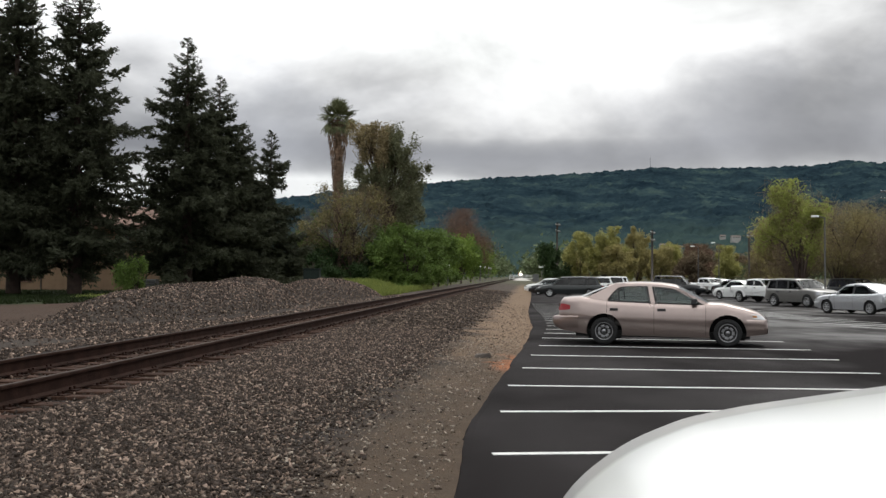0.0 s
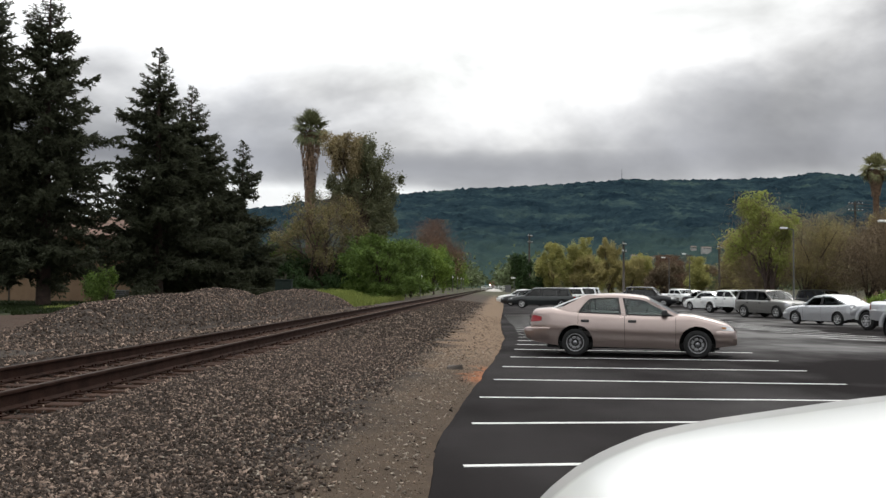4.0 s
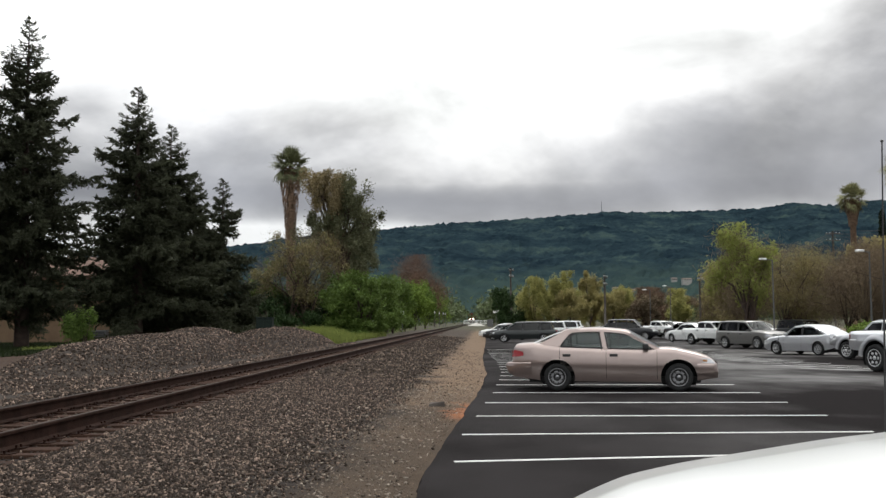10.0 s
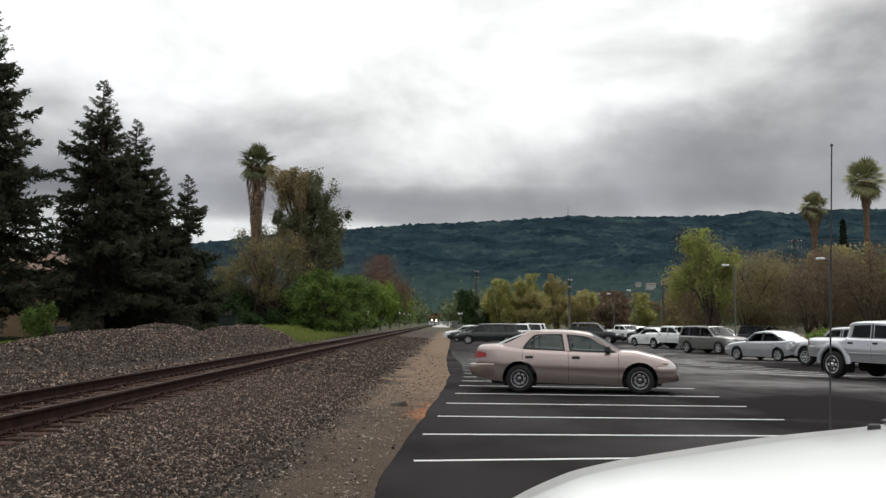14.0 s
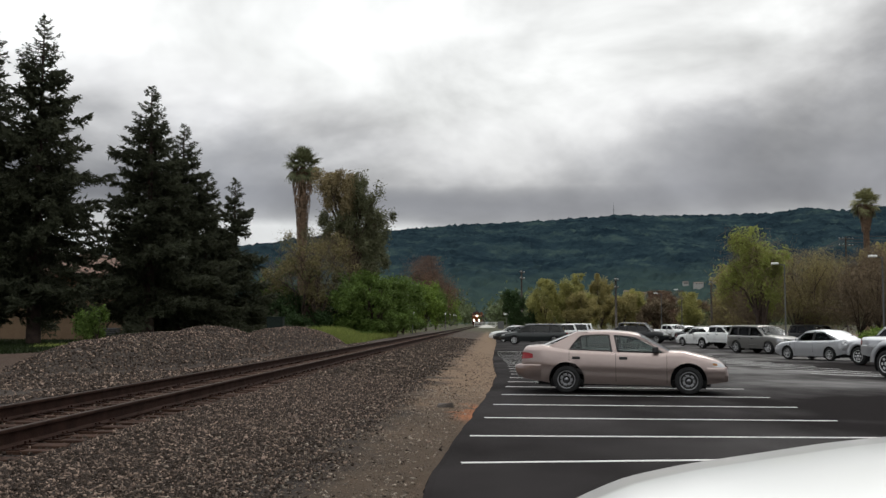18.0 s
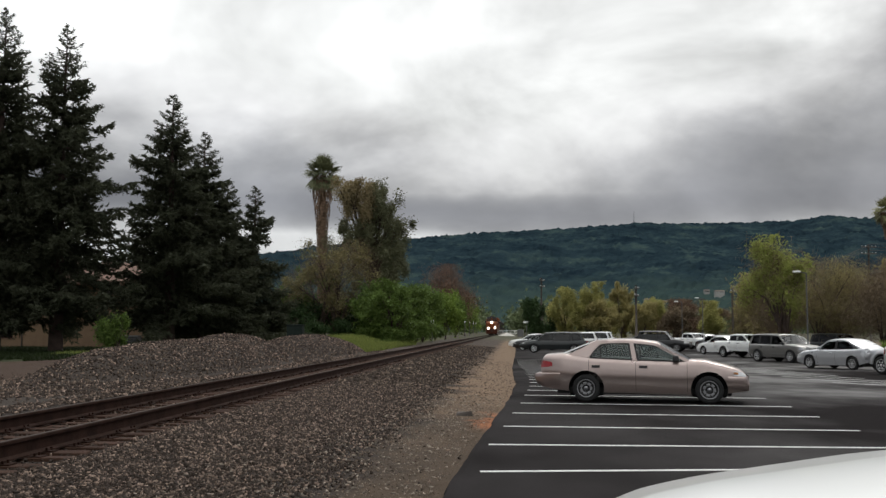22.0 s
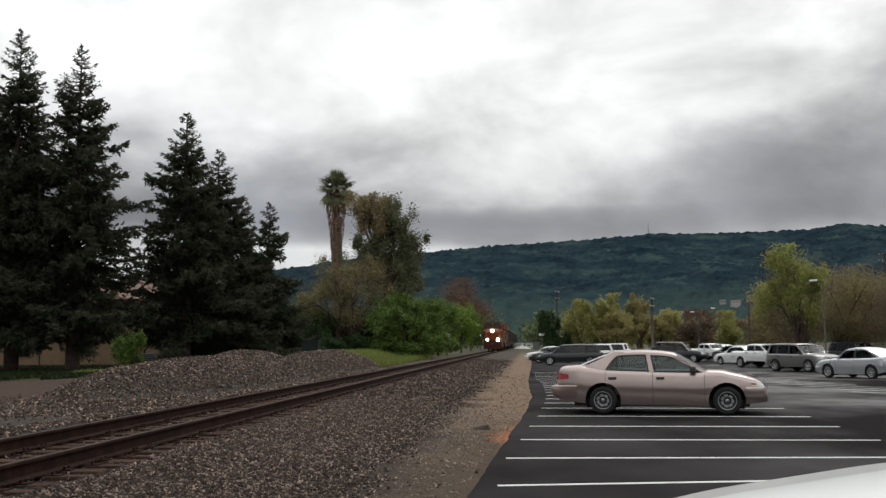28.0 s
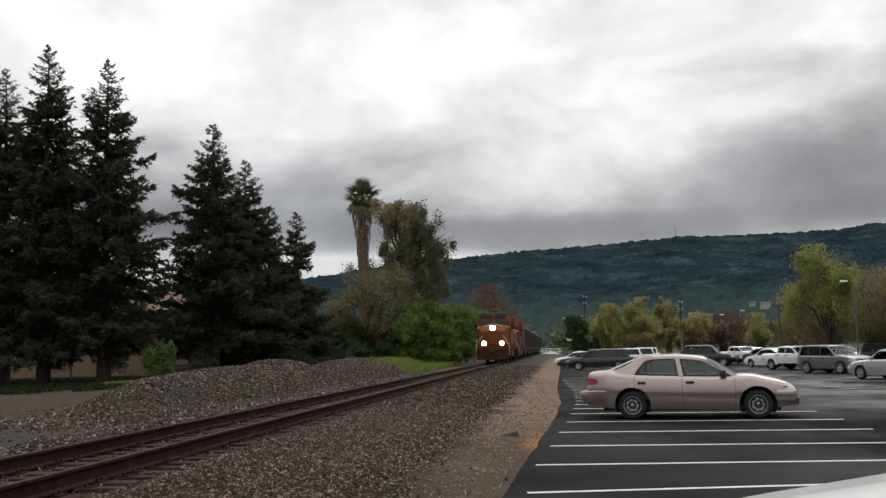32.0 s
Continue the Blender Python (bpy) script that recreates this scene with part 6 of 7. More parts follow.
TOWN_GREEN = leafy("town_leaves", (0.10, 0.125, 0.06), 0.5, trans=0.15)
distant_trees()
# dark copy of the meadow grass: the redwoods' shade is in its colour
SHADE_TINTED_GRASS = leafy("shade_tinted_grass", (0.017, 0.026, 0.008), 0.4, trans=0.2)
meadow(7, ((-14.5, -8.6, 64, 98, 26000), (-11.6, -8.8, 63, 72, 9000), (-13.6, -12.4, 47, 51, 500)), GRASS, "long yellow-green grass beside the track")
meadow(8, ((-40, -19, 45, 66, 26000), (-46, -19, 66, 84, 12000)), SHADE_TINTED_GRASS, "grass under the redwoods, coloured dark for their shade", 0.4)
meadow(9, ((-25.0, -19.5, 55, 62, 5000),), GRASS, "long yellow-green grass round a small bush", 0.6)


# ---- hill, buildings, poles ----
def hill_material():
    m = leafy("forest_canopy", (0.020, 0.034, 0.030), 0.4, trans=0.0, rough=0.95)
    nt = m.node_tree
    b = nt.nodes["Principled BSDF"]
    b.inputs["Specular IOR Level"].default_value = 0.0
    co = nt.nodes.new("ShaderNodeTexCoord")
    n1 = nt.nodes.new("ShaderNodeTexNoise")
    n1.inputs["Scale"].default_value, n1.inputs["Detail"].default_value, n1.inputs["Roughness"].default_value = 0.013, 9, 0.72
    nt.links.new(co.outputs["Object"], n1.inputs["Vector"])
    rp = nt.nodes.new("ShaderNodeValToRGB")
    # forest greens turned bluish: distance haze is in these colours
    e = rp.color_ramp.elements
    e[0].position, e[0].color = 0.36, (0.009, 0.017, 0.024, 1)
    e[1].position, e[1].color = 0.68, (0.044, 0.068, 0.062, 1)
    q = e.new(0.53)
    q.color = (0.019, 0.034, 0.042, 1)
    nt.links.new(n1.outputs["Fac"], rp.inputs[0])
    # greener growth on the foothills, paled by haze put into the colour
    sz = nt.nodes.new("ShaderNodeSeparateXYZ")
    nt.links.new(co.outputs["Object"], sz.inputs[0])
    n2 = nt.nodes.new("ShaderNodeTexNoise")
    n2.inputs["Scale"].default_value, n2.inputs["Detail"].default_value = 0.02, 6
    nt.links.new(co.outputs["Object"], n2.inputs["Vector"])
    hi = nt.nodes.new("ShaderNodeMath")
    hi.operation = "MULTIPLY_ADD"
    hi.inputs[1].default_value = -150.0
    nt.links.new(n2.outputs["Fac"], hi.inputs[0])
    nt.links.new(sz.outputs[2], hi.inputs[2])
    foot = nt.nodes.new("ShaderNodeMapRange")
    for k, v in (("From Min", -40.0), ("From Max", 30.0), ("To Min", 1.0), ("To Max", 0.0)):
        foot.inputs[k].default_value = v
    nt.links.new(hi.outputs[0], foot.inputs["Value"])
    mx = nt.nodes.new("ShaderNodeMixRGB")
    mx.inputs[2].default_value = (0.034, 0.054, 0.050, 1)
    nt.links.new(foot.outputs[0], mx.inputs[0])
    nt.links.new(rp.outputs[0], mx.inputs[1])
    nt.links.new(mx.outputs[0], b.inputs["Base Color"])
    return m


HILL = hill_material()


def ridge(x):
    """height of the skyline ridge"""
    return float(np.interp(x, [-4000, -2200, -1200, -616, -440, -252, -80, 100, 272, 314, 466, 660, 727, 794, 875, 1010, 1190, 1400, 2200, 4000], [60, 120, 165, 195, 219, 232, 247, 255, 267, 271, 270, 273, 277, 289, 280, 293, 295, 297, 260, 150]))


def hill_z(x, y):
    k = (y - 900) / 1700
    r = ridge(x + 0.15 * (2600 - y))
    if k <= 1:
        s = max(0, k)
        z = r * (0.08 * min(1, s * 3) + 0.92 * max(0, (s - 0.22) / 0.78) ** 1.15)
    else:
        z = r * (1 - 0.9 * (k - 1) ** 1.3)
    amp = 16 * min(1, max(0, (2600 - y)) / 500) * min(1, max(0, y - 900) / 300)
    z += amp * (noise.noise(Vector((x * 0.004, y * 0.003, 1.0))) * 1.6 + noise.noise(Vector((x * 0.011, y * 0.007, 2.0))) * 0.7)
    # crowns of the forest
    c = 0.5 + 0.5 * noise.noise(Vector((x * 0.06, y * 0.05, 3.0)))
    d = 0.5 + 0.5 * noise.noise(Vector((x * 0.15, y * 0.13, 5.0)))
    return z + 10.0 * c * c + 11.0 * d * d - 6.0


def build_hill():
    xs = [-4000, -3000, -2200, -1700, -1300, -1000, -820] + [-700 + 7 * i for i in range(310)] + [1500, 1620, 1800, 2200, 3000, 4000]
    ys = [900 + 40 * i for i in range(10)] + [1300 + 16 * i for i in range(75)] + [2500 + 9 * i for i in range(14)] + [2660, 2760, 2900, 3200, 3600]
    vs = [(x, y, hill_z(x, y) if 900 < y < 3500 else -0.2) for y in ys for x in xs]
    w = len(xs)
    fs = [(j * w + i, j * w + i + 1, (j + 1) * w + i + 1, (j + 1) * w + i) for j in range(len(ys) - 1) for i in range(w - 1)]
    raw("hill", vs, fs, HILL, label="long wooded hill behind the town", category="hill", kind="structure")


build_hill()
MAST = mat("mast_steel", (0.30, 0.31, 0.32), 0.5, metal=0.5, var=0.2)
WOODPOLE = mat("pole_wood", (0.10, 0.085, 0.075), 0.9, var=0.3, scale=2.0)
POLE_GREY = mat("pole_grey", (0.10, 0.10, 0.10), 0.6, var=0.2)
LAMPHEAD = mat("lamp_head_white", (0.78, 0.78, 0.76), 0.45, var=0.1)


def hill_mast():
    x, y = 314, 2590
    z = hill_z(x, y)
    t = thing("radio_mast", pose(x, y, z - 2), "thin radio mast on the ridge", "mast")
    part("mast", tube(fresh(), [(0, 0, 0), (0, 0, 26)], [1.2, 0.5], 6), MAST, t)
    part("antenna", tube(fresh(), [(0, 0, 26), (0, 0, 31)], [0.3, 0.2], 5), MAST, t)


hill_mast()
TOWN_W = mat("town_wall", (0.31, 0.305, 0.29), 0.8, var=0.2, scale=0.4)
TOWN_R = mat("town_roof", (0.16, 0.12, 0.10), 0.9, var=0.3, scale=0.5)


def house(x, y, z, w, d, h, turn):
    t = thing("house", pose(x, y, z, 0, 0, turn), "small pale house on the foot of the hill", "house", "houses on the hill")
    part("wall", box(fresh(), -w / 2, w / 2, -d / 2, d / 2, -7.0, h), TOWN_W, t)
    bm = fresh()
    vs = [bm.verts.new(p) for p in ((-w / 2 - 0.6, -d / 2 - 0.6, h), (w / 2 + 0.6, -d / 2 - 0.6, h), (w / 2 + 0.6, d / 2 + 0.6, h), (-w / 2 - 0.6, d / 2 + 0.6, h), (-w / 2, 0, h + 1.5), (w / 2, 0, h + 1.5))]
    for f in ((0, 1, 5, 4), (2, 3, 4, 5), (0, 4, 3), (1, 2, 5), (3, 2, 1, 0)):
        bm.faces.new([vs[i] for i in f])
    part("roof", bm, TOWN_R, t)
    for k in (-0.28, 0.0, 0.28):
        part("window", box(fresh(), w * k - 0.9, w * k + 0.9, -d / 2 - 0.06, -d / 2 + 0.1, h * 0.35, h * 0.75), BLACK, t)


rnd = random.Random(9)
for i in range(24):
    x = 90 + 26 * i + rnd.uniform(-10, 10)
    y = 1440 + rnd.uniform(-50, 50)
    house(x, y, hill_z(x, y) + 2.5, rnd.uniform(7, 13), 8, rnd.uniform(2.2, 3.2), rnd.uniform(-25, 25))


def street_lamp(x, y, h, arm, label="grey lamp post with a white lamp head", d=1):
    t = thing("street_lamp", pose(x, y, lot_z(y)), label, "lamp post", "lamp posts in the lot")
    part("base", tube(fresh(), [(0, 0, 0), (0, 0, 0.7)], [0.26, 0.24], 12), TOWN_W, t)
    part("post", tube(fresh(), [(0, 0, 0.6), (0, 0, h)], [0.06, 0.04], 8), POLE_GREY, t)
    part("arm", tube(fresh(), [(0, 0, h - 0.05), (-arm, 0, h + 0.05)], [0.035, 0.03], 6), POLE_GREY, t)
    bm = box(fresh(), -arm - 0.42, -arm + 0.05, -0.14, 0.14, h - 0.01, h + 0.12, 0.04)
    part("lamp_head", bm, LAMPHEAD, t, "white lamp head")
    return t


street_lamp(19.9, 70, 5.75, 0.45)
street_lamp(22.6, 60, 5.6, 0.35)
street_lamp(21.3, 128, 5.4, 0.5)
street_lamp(23.6, 127, 5.8, 0.5)


def utility_pole(x, y, h, arms=2, turn=0.0, label="brown wooden utility pole with crossarms"):
    t = thing("utility_pole", pose(x, y, lot_z(y), 0, 0, turn), label, "utility pole", "utility poles")
    part("pole", tube(fresh(), [(0, 0, -0.2), (0, 0, h)], [0.17, 0.11], 8), WOODPOLE, t, smooth=True)
    for k in range(arms):
        z = h - 0.35 - 0.9 * k
        c = part("crossarm", box(fresh(), -1.05, 1.05, -0.16, -0.05, z - 0.06, z + 0.06), WOODPOLE, t)
        for q in (-0.95, -0.45, 0.45, 0.95):
            part("insulator", tube(fresh(), [(q, -0.1, z + 0.06), (q, -0.1, z + 0.16), (q, -0.1, z + 0.2)], [0.02, 0.045, 0.02], 6), LAMPHEAD, c)
    return t


utility_pole(4.88, 150, 9.4, 2, 70)
utility_pole(15.75, 128, 7.4, 2, 70)
utility_pole(27.4, 128, 7.0, 1, 60)
utility_pole(47.9, 140, 13.4, 2, 10)


def wires():
    t = thing("power_lines", None, "thin black power lines between the poles", "cable")
    for k in range(3):
        pts = []
        for i in range(25):
            u = i / 24
            pts.append((47.9 - 20.5 * u, 140 - 12 * u + (k - 1) * 0.9, 13.0 - 0.35 * k + (7.0 - 13.0) * u - 3.0 * u * (1 - u)))
        part("wire", tube(fresh(), pts, 0.035, 4), BLACK, t)
        pts = [(47.9 + 30 * i / 12, 140 - 10 * i / 12 + (k - 1) * 0.9, 13.0 - 0.35 * k - 1.4 * (i / 12) * (1 - i / 12)) for i in range(13)]
        part("wire", tube(fresh(), pts, 0.035, 4), BLACK, t)


wires()
STUCCO = mat("tan_stucco", (0.17, 0.11, 0.065), 0.9, var=0.15, scale=1.2, bump=0.3)
TILE = mat("brown_roof_tile", (0.15, 0.085, 0.06), 0.9, var=0.35, scale=2.0)
FENCE = mat("brown_fence", (0.028, 0.018, 0.015), 0.85, var=0.3, scale=2.0)


def building():
    t = thing("apartment_building", pose(-39, 90, -0.2), "tan stucco two-storey building with a brown tiled roof behind the trees", "building")
    part("wall", box(fresh(), -14, 9.0, 0, 14, -0.4, 5.9), STUCCO, t)
    bm = fresh()
    vs = [bm.verts.new(p) for p in ((-15, -1, 5.85), (10, -1, 5.85), (10, 15, 5.85), (-15, 15, 5.85), (-9, 7, 8.1), (4, 7, 8.1))]
    for f in ((0, 1, 5, 4), (2, 3, 4, 5), (0, 4, 3), (1, 2, 5), (3, 2, 1, 0)):
        bm.faces.new([vs[i] for i in f])
    part("roof", bm, TILE, t)
    part("eave", box(fresh(), -15, 10, -1.02, -0.9, 5.65, 5.95), TILE, t)
    for k in range(7):
        for z in (0.9, 3.7) if k in (2, 5) else (3.7,):
            x = -12.5 + 3.0 * k
            w = part("window", box(fresh(), x, x + 1.3, -0.04, 0.1, z, z + 1.3), GLASS_DARK, t)
            part("frame", box(fresh(), x - 0.07, x + 1.37, -0.07, -0.02, z - 0.09, z, 0.0), TILE, w)
            part("frame", box(fresh(), x - 0.07, x + 1.37, -0.07, -0.02, z + 1.3, z + 1.38), TILE, w)
    part("downpipe", tube(fresh(), [(-4.3, -0.08, 0), (-4.3, -0.08, 5.7)], 0.05, 6), BLACK, t)
    f = thing("board_fence", pose(-27.5, 86, -0.15), "dark brown board fence under the trees", "fence")
    for k in range(40):
        part("board", box(fresh(), 0.2 * k, 0.2 * k + 0.19, 0, 0.03, 0, 1.75 + 0.03 * (k % 3)), FENCE, f)
    for z in (0.4, 1.4):
        part("rail", box(fresh(), 0, 8, 0.03, 0.08, z, z + 0.09), FENCE, f)
    a = thing("air_conditioner", pose(-33.6, 88.4, -0.15), "grey air-conditioning unit against the wall", "air conditioner")
    part("case", box(fresh(), 0, 1.5, 0, 0.8, 0, 1.1, 0.03), POLE_GREY, a)
    for k in range(6):
        part("louvre", box(fresh(), 0.1, 1.4, -0.02, 0.0, 0.15 + 0.15 * k, 0.22 + 0.15 * k), BLACK, a)


building()
BOXGREEN = mat("cabinet_green", (0.016, 0.023, 0.02), 0.75, spec=0.1, var=0.2)


def cabinet():
    t = thing("utility_cabinet", pose(-13.3, 64.5, 0.05), "green metal utility cabinet beside the track", "utility cabinet")
    part("body", box(fresh(), -0.5, 0.5, -0.35, 0.35, 0, 1.7, 0.03), BOXGREEN, t)
    part("lid", box(fresh(), -0.55, 0.55, -0.4, 0.4, 1.7, 1.77, 0.02), BOXGREEN, t)
    for x in (-0.24, 0.24):
        d = part("door", box(fresh(), x - 0.22, x + 0.22, -0.37, -0.35, 0.1, 1.6, 0.006), BOXGREEN, t)
        part("handle", box(fresh(), x - 0.015, x + 0.015, -0.4, -0.37, 0.75, 0.95), BLACK, d)


cabinet()


def line_sign(x, y, h, label, board=True):
    t = thing("track_sign", pose(x, y, ground_z(x, y) - 0.05), label, "sign post", "posts along the line")
    part("post", tube(fresh(), [(0, 0, 0), (0, 0, h)], 0.05, 6), POLE_GREY, t)
    part("board", box(fresh(), -0.2, 0.2, -0.07, -0.05, h - 0.5, h, 0.01) if board else box(fresh(), -0.09, 0.09, -0.09, 0.09, h - 0.35, h, 0.02), LAMPHEAD, t)


line_sign(-8.6, 118, 2.6, "small white sign on a grey post beside the line")
for y in (192, 212, 232, 245):
    line_sign(track_x(y) - 3.2, y, 3.2, "grey post with a white head beside the line", False)


def crossing():
    t = thing("crossing_fence", pose(0.2, 300, 0), "white railing at the level crossing", "railing")
    for k in range(8):
        part("post", box(fresh(), k * 1.2 - 4.2, k * 1.2 - 4.1, 0, 0.1, 0, 1.5), LAMPHEAD, t)
    for z in (0.5, 0.95, 1.4):
        part("bar", box(fresh(), -4.3, 4.3, -0.03, 0.0, z, z + 0.14), LAMPHEAD, t)
    s = thing("crossing_signal", pose(3.4, 240, 0), "white signal case and mast at the crossing", "signal")
    part("case", box(fresh(), -1.2, 0.2, 0, 1.2, 0, 1.7, 0.03), POLE_GREY, s)
    part("mast", tube(fresh(), [(0.9, 0, 0), (0.9, 0, 3.9)], 0.08, 6), POLE_GREY, s)
    part("sign_board", box(fresh(), 0.2, 1.6, -0.1, -0.05, 3.2, 3.7, 0.01), LAMPHEAD, s)


crossing()
PALE_SAND = mat("pale_sand", (0.52, 0.50, 0.46), 0.9, var=0.2, scale=1.5, bump=0.4)


def sand_pile():
    bm = fresh()
    n, rings = 18, []
    for k in range(6):
        q = k / 5
        rings.append([bm.verts.new((2.4 * (1 - q) * math.cos(2 * math.pi * i / n), 2.0 * (1 - q) * math.sin(2 * math.pi * i / n), 0.85 * q ** 0.8 + 0.06 * noise.noise(Vector((i, k, 2.0))))) for i in range(n)])
    for a, b in zip(rings, rings[1:]):
        for i in range(n):
            bm.faces.new((a[i], a[(i + 1) % n], b[(i + 1) % n], b[i]))
    solo("sand_pile", bm, PALE_SAND, "low pile of pale sand beside the level crossing", "sand pile", smooth=True, m=pose(-0.4, 272, ground_z(-0.4, 272)))


sand_pile()
ROCK = mat("slab_stone", (0.075, 0.062, 0.053), 0.9, var=0.3, scale=6, bump=0.6)


def slab():
    bm = box(fresh(), -0.15, 0.15, -0.12, 0.12, -0.02, 0.075, 0.015, 0.03)
    for v in bm.verts:
        v.co += 0.035 * noise.noise_vector(v.co * 6)
    solo("flat_stone", bm, ROCK, "flat grey stone lying on the sandy verge", "stone", m=pose(-0.69, 18.2, ground_z(-0.69, 18.2) - 0.01, 0, 0, 12))


slab()


# ---- the freight train ----
ORANGE = mat("armour_yellow", (0.19, 0.056, 0.018), 0.75, var=0.25, scale=1.5, spec=0.15)
PLOW = mat("plow_paint", (0.075, 0.026, 0.017), 0.85, var=0.3, scale=2.0, spec=0.1)
RAILING = mat("dull_railing", (0.16, 0.13, 0.10), 0.7, var=0.2)
LOCO_GREY = mat("loco_grey", (0.06, 0.06, 0.062), 0.8, var=0.25, scale=1.5, spec=0.2)
REDLINE = paint("red_stripe", (0.32, 0.03, 0.02), 0.0, 0.5)
CAR_GREY = mat("hopper_grey", (0.05, 0.045, 0.045), 0.8, var=0.35, scale=0.7)
CREAM = mat("cream_stripe", (0.55, 0.47, 0.33), 0.6, var=0.15)
CAB_GLASS = glass("cab_glass", (0.25, 0.25, 0.25))
CAR_BROWN = mat("boxcar_brown", (0.07, 0.042, 0.032), 0.8, var=0.35, scale=0.7)
HEADLIGHT = glow("headlight", (1.0, 0.94, 0.80), 60.0)
DARKGLASS = GLASS_DARK


def bogie(parent, x, n=3):
    fr = part("bogie", box(fresh(), -1.9, 1.9, -1.05, 1.05, 0.42, 0.95, 0.06), BLACK, parent, m=pose(0, x, RAIL_TOP, 0, 0, 90))
    for k in range(n):
        for s in (-1, 1):
            part("train_wheel", revolve(fresh(), [(0.10, -0.08), (0.50, -0.07), (0.53, 0.05), (0.56, 0.07), (0.1, 0.08)], 18), RAIL, fr, m=pose(-1.5 + 3.0 * k / max(n - 1, 1), s * 0.753, 0.52))
    return fr


def locomotive(lit):
    """its front lies at the origin, the body runs back along +y"""
    t = thing("locomotive", None, "orange-yellow diesel locomotive with three bright headlights" if lit else "orange-yellow diesel locomotive coupled behind", "locomotive", "the freight train")
    z0 = RAIL_TOP + 0.16
    part("frame", box(fresh(), -1.5, 1.5, 0.35, 21.6, z0 + 1.0, z0 + 1.42, 0.05), PLOW, t)
    part("pilot", box(fresh(), -1.45, 1.45, 0.1, 0.7, z0 + 0.12, z0 + 1.25, 0.08), PLOW, t, "dark brown plow and pilot")
    part("coupler", box(fresh(), -0.16, 0.16, -0.35, 0.2, z0 + 0.72, z0 + 1.05, 0.05), BLACK, t)
    for s in (-1, 1):
        for k in range(4):
            part("step", box(fresh(), s * 1.35 - 0.18, s * 1.35 + 0.18, 0.25, 0.6, z0 + 0.3 + 0.28 * k, z0 + 0.34 + 0.28 * k), LAMPHEAD, t)
    nose = fresh()
    a = [nose.verts.new(p) for p in ((-1.18, 0.95, z0 + 1.42), (1.18, 0.95, z0 + 1.42), (1.02, 0.85, z0 + 2.75), (-1.02, 0.85, z0 + 2.75))]
    b = [nose.verts.new(p) for p in ((-1.5, 2.6, z0 + 1.42), (1.5, 2.6, z0 + 1.42), (1.4, 2.6, z0 + 3.35), (-1.4, 2.6, z0 + 3.35))]
    nose.faces.new(a)
    nose.faces.new(b[::-1])
    for k in range(4):
        nose.faces.new((a[k], b[k], b[(k + 1) % 4], a[(k + 1) % 4]))
    bmesh.ops.recalc_face_normals(nose, faces=nose.faces)
    bmesh.ops.bevel(nose, geom=list(nose.edges), offset=0.1, segments=3, affect="EDGES")
    part("nose", nose, ORANGE, t, "short sloping orange nose", smooth=False)
    # cab
    cab = fresh()
    sec = [(-1.56, 1.42), (-1.58, 3.0), (-1.5, 3.75), (-1.15, 4.25), (-0.5, 4.42), (0.5, 4.42), (1.15, 4.25), (1.5, 3.75), (1.58, 3.0), (1.56, 1.42)]
    f0 = [cab.verts.new((x, 2.45 + 0.22 * max(0, z - 3.0), z0 + z)) for x, z in sec]
    f1 = [cab.verts.new((x, 5.2, z0 + z)) for x, z in sec]
    for k in range(len(sec) - 1):
        cab.faces.new((f0[k], f0[k + 1], f1[k + 1], f1[k]))
    cab.faces.new(f0[::-1])
    cab.faces.new(f1)
    bmesh.ops.recalc_face_normals(cab, faces=cab.faces)
    part("cab", cab, ORANGE, t)
    for s in (-1, 1):
        w = fresh()
        vs = [w.verts.new((s * x, 2.40 + 0.22 * (z - 3.0), z0 + z)) for x, z in ((0.12, 3.46), (1.44, 3.38), (1.34, 3.86), (0.12, 3.92))]
        w.faces.new(vs)
        part("windscreen", w, CAB_GLASS, t, "grey cab window")
        x0_, x1_ = sorted((s * 1.57, s * 1.60))
        part("side_window", box(fresh(), x0_, x1_, 3.2, 4.6, z0 + 2.95, z0 + 3.7), DARKGLASS, t)
        x0_, x1_ = sorted((s * 1.6, s * 1.82))
        part("mirror", box(fresh(), x0_, x1_, 3.0, 3.06, z0 + 2.9, z0 + 3.4), BLACK, t)
        # handrails on the front platform
        part("handrail", tube(fresh(), [(s * 1.55, 0.45, z0 + 0.55), (s * 1.55, 0.45, z0 + 1.35), (s * 1.1, 0.55, z0 + 2.1), (s * 0.95, 0.55, z0 + 2.35)], 0.035, 6), CREAM, t, "cream handrail")
        w = fresh()
        w.faces.new([w.verts.new((s * x, 2.28 + 0.22 * (z - 3.0) - 1.05 * (1 - x / 1.5) * 0.25, z0 + z)) for x, z in ((0.10, 3.36), (1.52, 3.04), (1.52, 3.13), (0.10, 3.46))])
        part("stripe", w, CREAM, t, "cream stripe below the windows")
        part("ditch_lamp", revolve(fresh(), [(0.2, 0.2), (0.22, 0.02), (0.2, 0.0)], 16), BLACK, t, m=pose(s * 0.83, 0.72, z0 + 1.62))
        if lit:
            part("ditch_light", revolve(fresh(), [(0.02, -0.02), (0.19, -0.01), (0.2, 0.03)], 16), HEADLIGHT, t, "bright white headlight", m=pose(s * 0.83, 0.72, z0 + 1.62))
    part("headlight_case", box(fresh(), -0.3, 0.3, 0.80, 1.1, z0 + 2.7, z0 + 3.28, 0.05), ORANGE, t)
    if lit:
        for s in (-1, 1):
            part("headlight", revolve(fresh(), [(0.02, -0.02), (0.2, -0.01), (0.21, 0.03)], 16), HEADLIGHT, t, "bright white headlight", m=pose(s * 0.05, 0.79, z0 + 3.02))
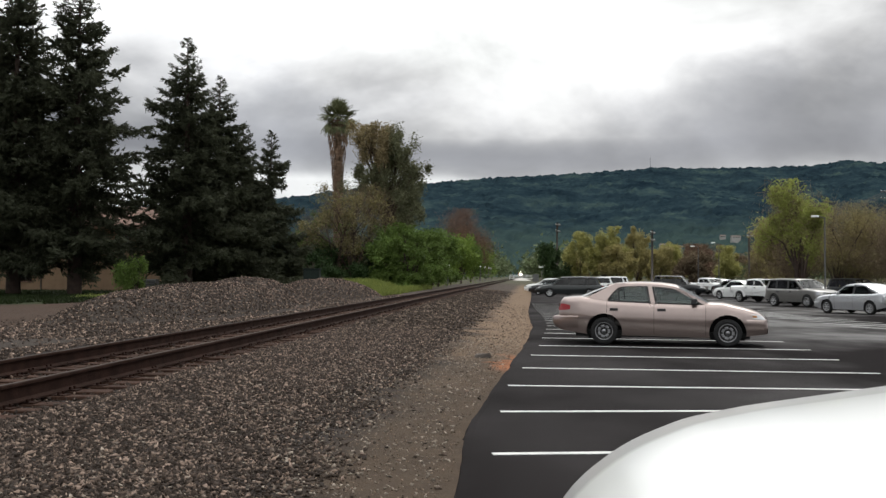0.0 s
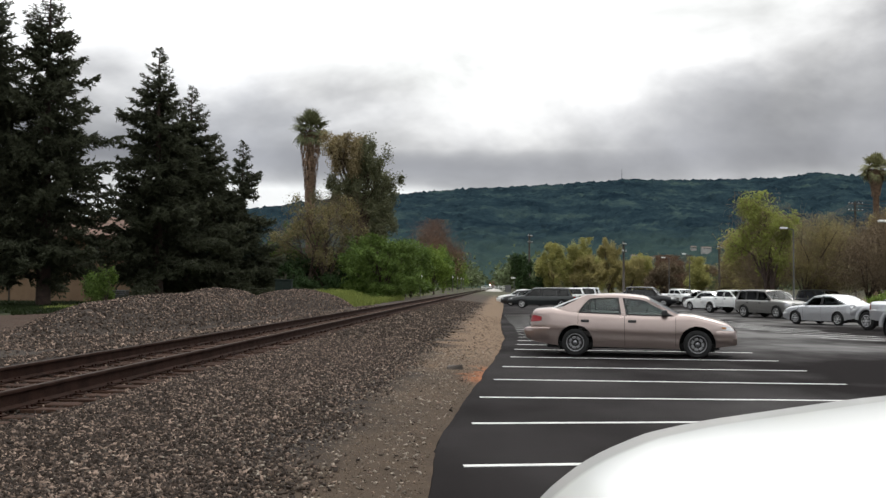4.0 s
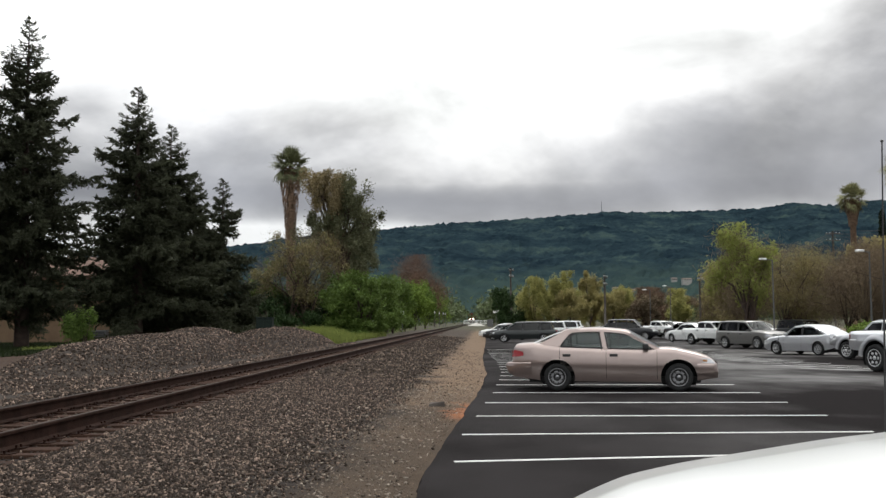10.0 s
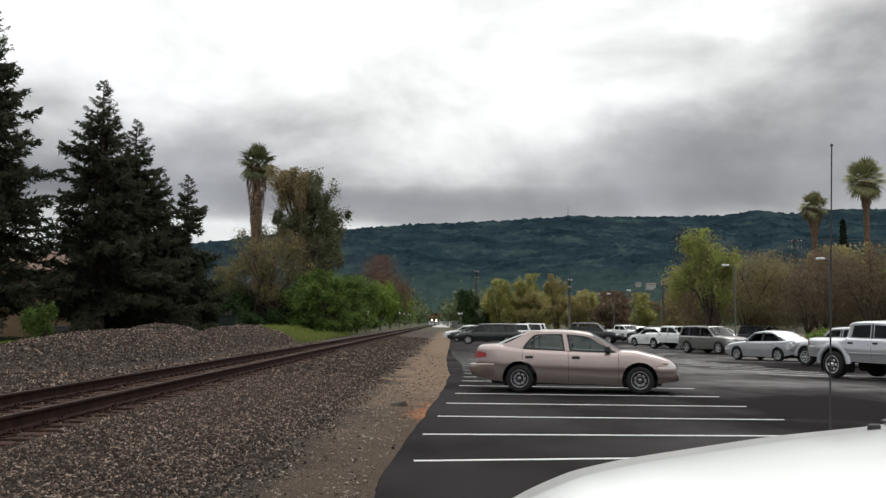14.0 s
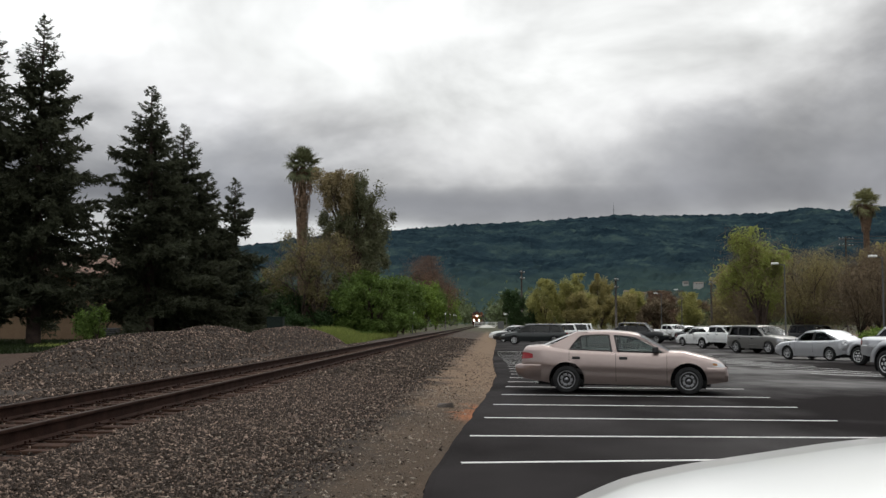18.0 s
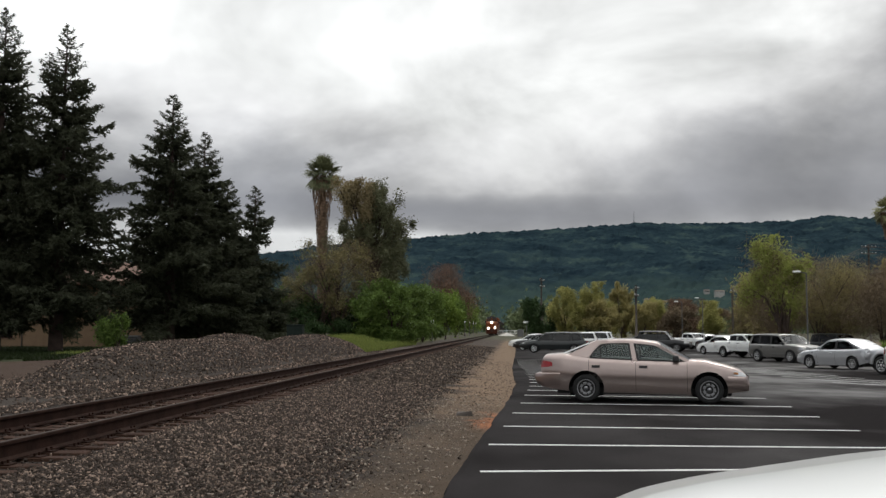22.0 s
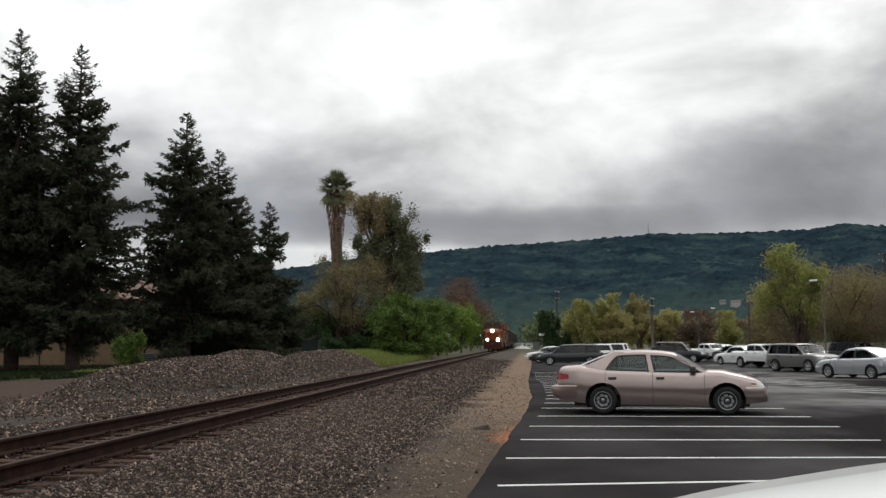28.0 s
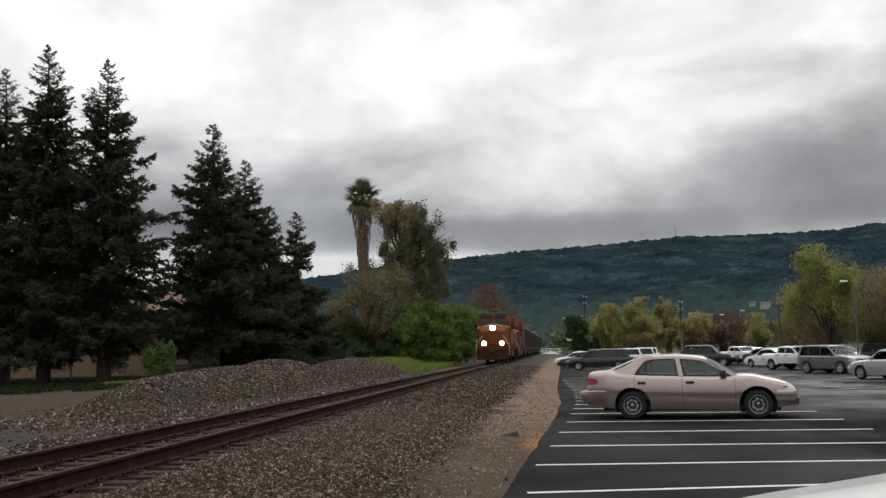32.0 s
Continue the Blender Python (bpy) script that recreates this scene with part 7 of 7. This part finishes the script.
    part("number_board", box(fresh(), -1.25, -0.15, 2.60, 3.3, z0 + 4.02, z0 + 4.45, 0.05), BLACK, t)
    part("number_board", box(fresh(), 0.15, 1.25, 2.60, 3.3, z0 + 4.02, z0 + 4.45, 0.05), BLACK, t)
    part("roof_cover", box(fresh(), -1.1, 1.1, 2.9, 5.2, z0 + 4.4, z0 + 4.55, 0.05), LOCO_GREY, t)
    part("horn", box(fresh(), -0.4, 0.4, 3.2, 3.5, z0 + 4.55, z0 + 4.75, 0.03), BLACK, t)
    # long hood with doors, radiator and fans
    part("long_hood", box(fresh(), -1.0, 1.0, 5.2, 20.6, z0 + 1.42, z0 + 4.15, 0.12), ORANGE, t)
    part("radiator", box(fresh(), -1.5, 1.5, 16.2, 20.2, z0 + 3.4, z0 + 4.5, 0.12), ORANGE, t)
    part("hood_roof", box(fresh(), -0.95, 0.95, 5.2, 16.2, z0 + 4.1, z0 + 4.28, 0.05), LOCO_GREY, t)
    for s in (-1, 1):
        for k in range(12):
            xa, xb = sorted((s * 1.0, s * 1.02))
            part("hood_door", box(fresh(), xa, xb, 5.5 + 0.88 * k, 6.3 + 0.88 * k, z0 + 1.6, z0 + 3.3, 0.004), ORANGE, t)
        xa, xb = sorted((s * 1.45, s * 1.52))
        part("red_stripe", box(fresh(), xa, xb, 0.6, 21.4, z0 + 1.2, z0 + 1.3), REDLINE, t)
        part("walkway_rail", tube(fresh(), [(s * 1.48, 5.4, z0 + 2.4), (s * 1.48, 21.2, z0 + 2.4)], 0.022, 5), RAILING, t)
        for k in range(9):
            part("rail_post", tube(fresh(), [(s * 1.48, 5.6 + 1.9 * k, z0 + 1.4), (s * 1.48, 5.6 + 1.9 * k, z0 + 2.4)], 0.02, 5), RAILING, t)
    part("fuel_tank", box(fresh(), -1.4, 1.4, 8.2, 13.6, z0 + 0.3, z0 + 1.0, 0.15), BLACK, t)
    bogie(t, 4.2)
    bogie(t, 17.6)
    return t


def hopper(mate, label, kind):
    t = thing(kind, None, label, "freight car", "the freight train")
    z0 = RAIL_TOP
    bm = fresh()
    sec = [(-0.9, 0.95), (-1.5, 1.5), (-1.55, 3.9), (-1.1, 4.45), (1.1, 4.45), (1.55, 3.9), (1.5, 1.5), (0.9, 0.95)]
    r0 = [bm.verts.new((x, 0.7, z0 + z)) for x, z in sec]
    r1 = [bm.verts.new((x, 16.2, z0 + z)) for x, z in sec]
    for k in range(len(sec)):
        bm.faces.new((r0[k], r0[(k + 1) % 8], r1[(k + 1) % 8], r1[k]))
    bm.faces.new(r0)
    bm.faces.new(r1)
    bmesh.ops.recalc_face_normals(bm, faces=bm.faces)
    part("body", bm, mate, t)
    for s in (-1, 1):
        for k in range(13):
            xa, xb = sorted((s * 1.53, s * 1.64))
            part("rib", box(fresh(), xa, xb, 1.0 + 1.22 * k, 1.12 + 1.22 * k, z0 + 1.5, z0 + 3.95), mate, t)
        part("ladder", box(fresh(), min(s * 1.2, s * 1.5), max(s * 1.2, s * 1.5), 0.5, 0.56, z0 + 1.0, z0 + 4.0), RAILING, t)
    part("sill", box(fresh(), -0.5, 0.5, 0.0, 16.9, z0 + 0.85, z0 + 1.1), BLACK, t)
    part("roof_walk", box(fresh(), -0.4, 0.4, 0.5, 16.4, z0 + 4.5, z0 + 4.58), CAR_GREY, t)
    bogie(t, 2.3, 2)
    bogie(t, 14.6, 2)
    return t


TRAIN = [(locomotive(True), 0.0), (locomotive(False), 22.2)]
_grey = hopper(CAR_GREY, "weathered grey covered hopper car", "hopper_car")
_brown = hopper(CAR_BROWN, "weathered brown freight car", "freight_car")
TRAIN += [(_grey, 44.4), (_brown, 61.6)]
for i in range(6):
    TRAIN.append((copy_thing((_grey, _grey, _brown)[i % 3], Matrix()), 78.8 + 17.2 * i))


# ---- what moves ----
TRAIN_TURN = -math.degrees(math.atan(0.0063))


def train_front(t):
    """the front's place along the line: an even run towards the camera"""
    return 95.0 + 17.5 * (32.0 - t)


def motions():
    for ob, back in TRAIN:
        rows = []
        for i in range(17):
            y = train_front(2.0 * i) + back
            rows.append((2.0 * i, pose(track_x(y), y, 0, 0, 0, TRAIN_TURN)))
        walk(ob, rows)


motions()
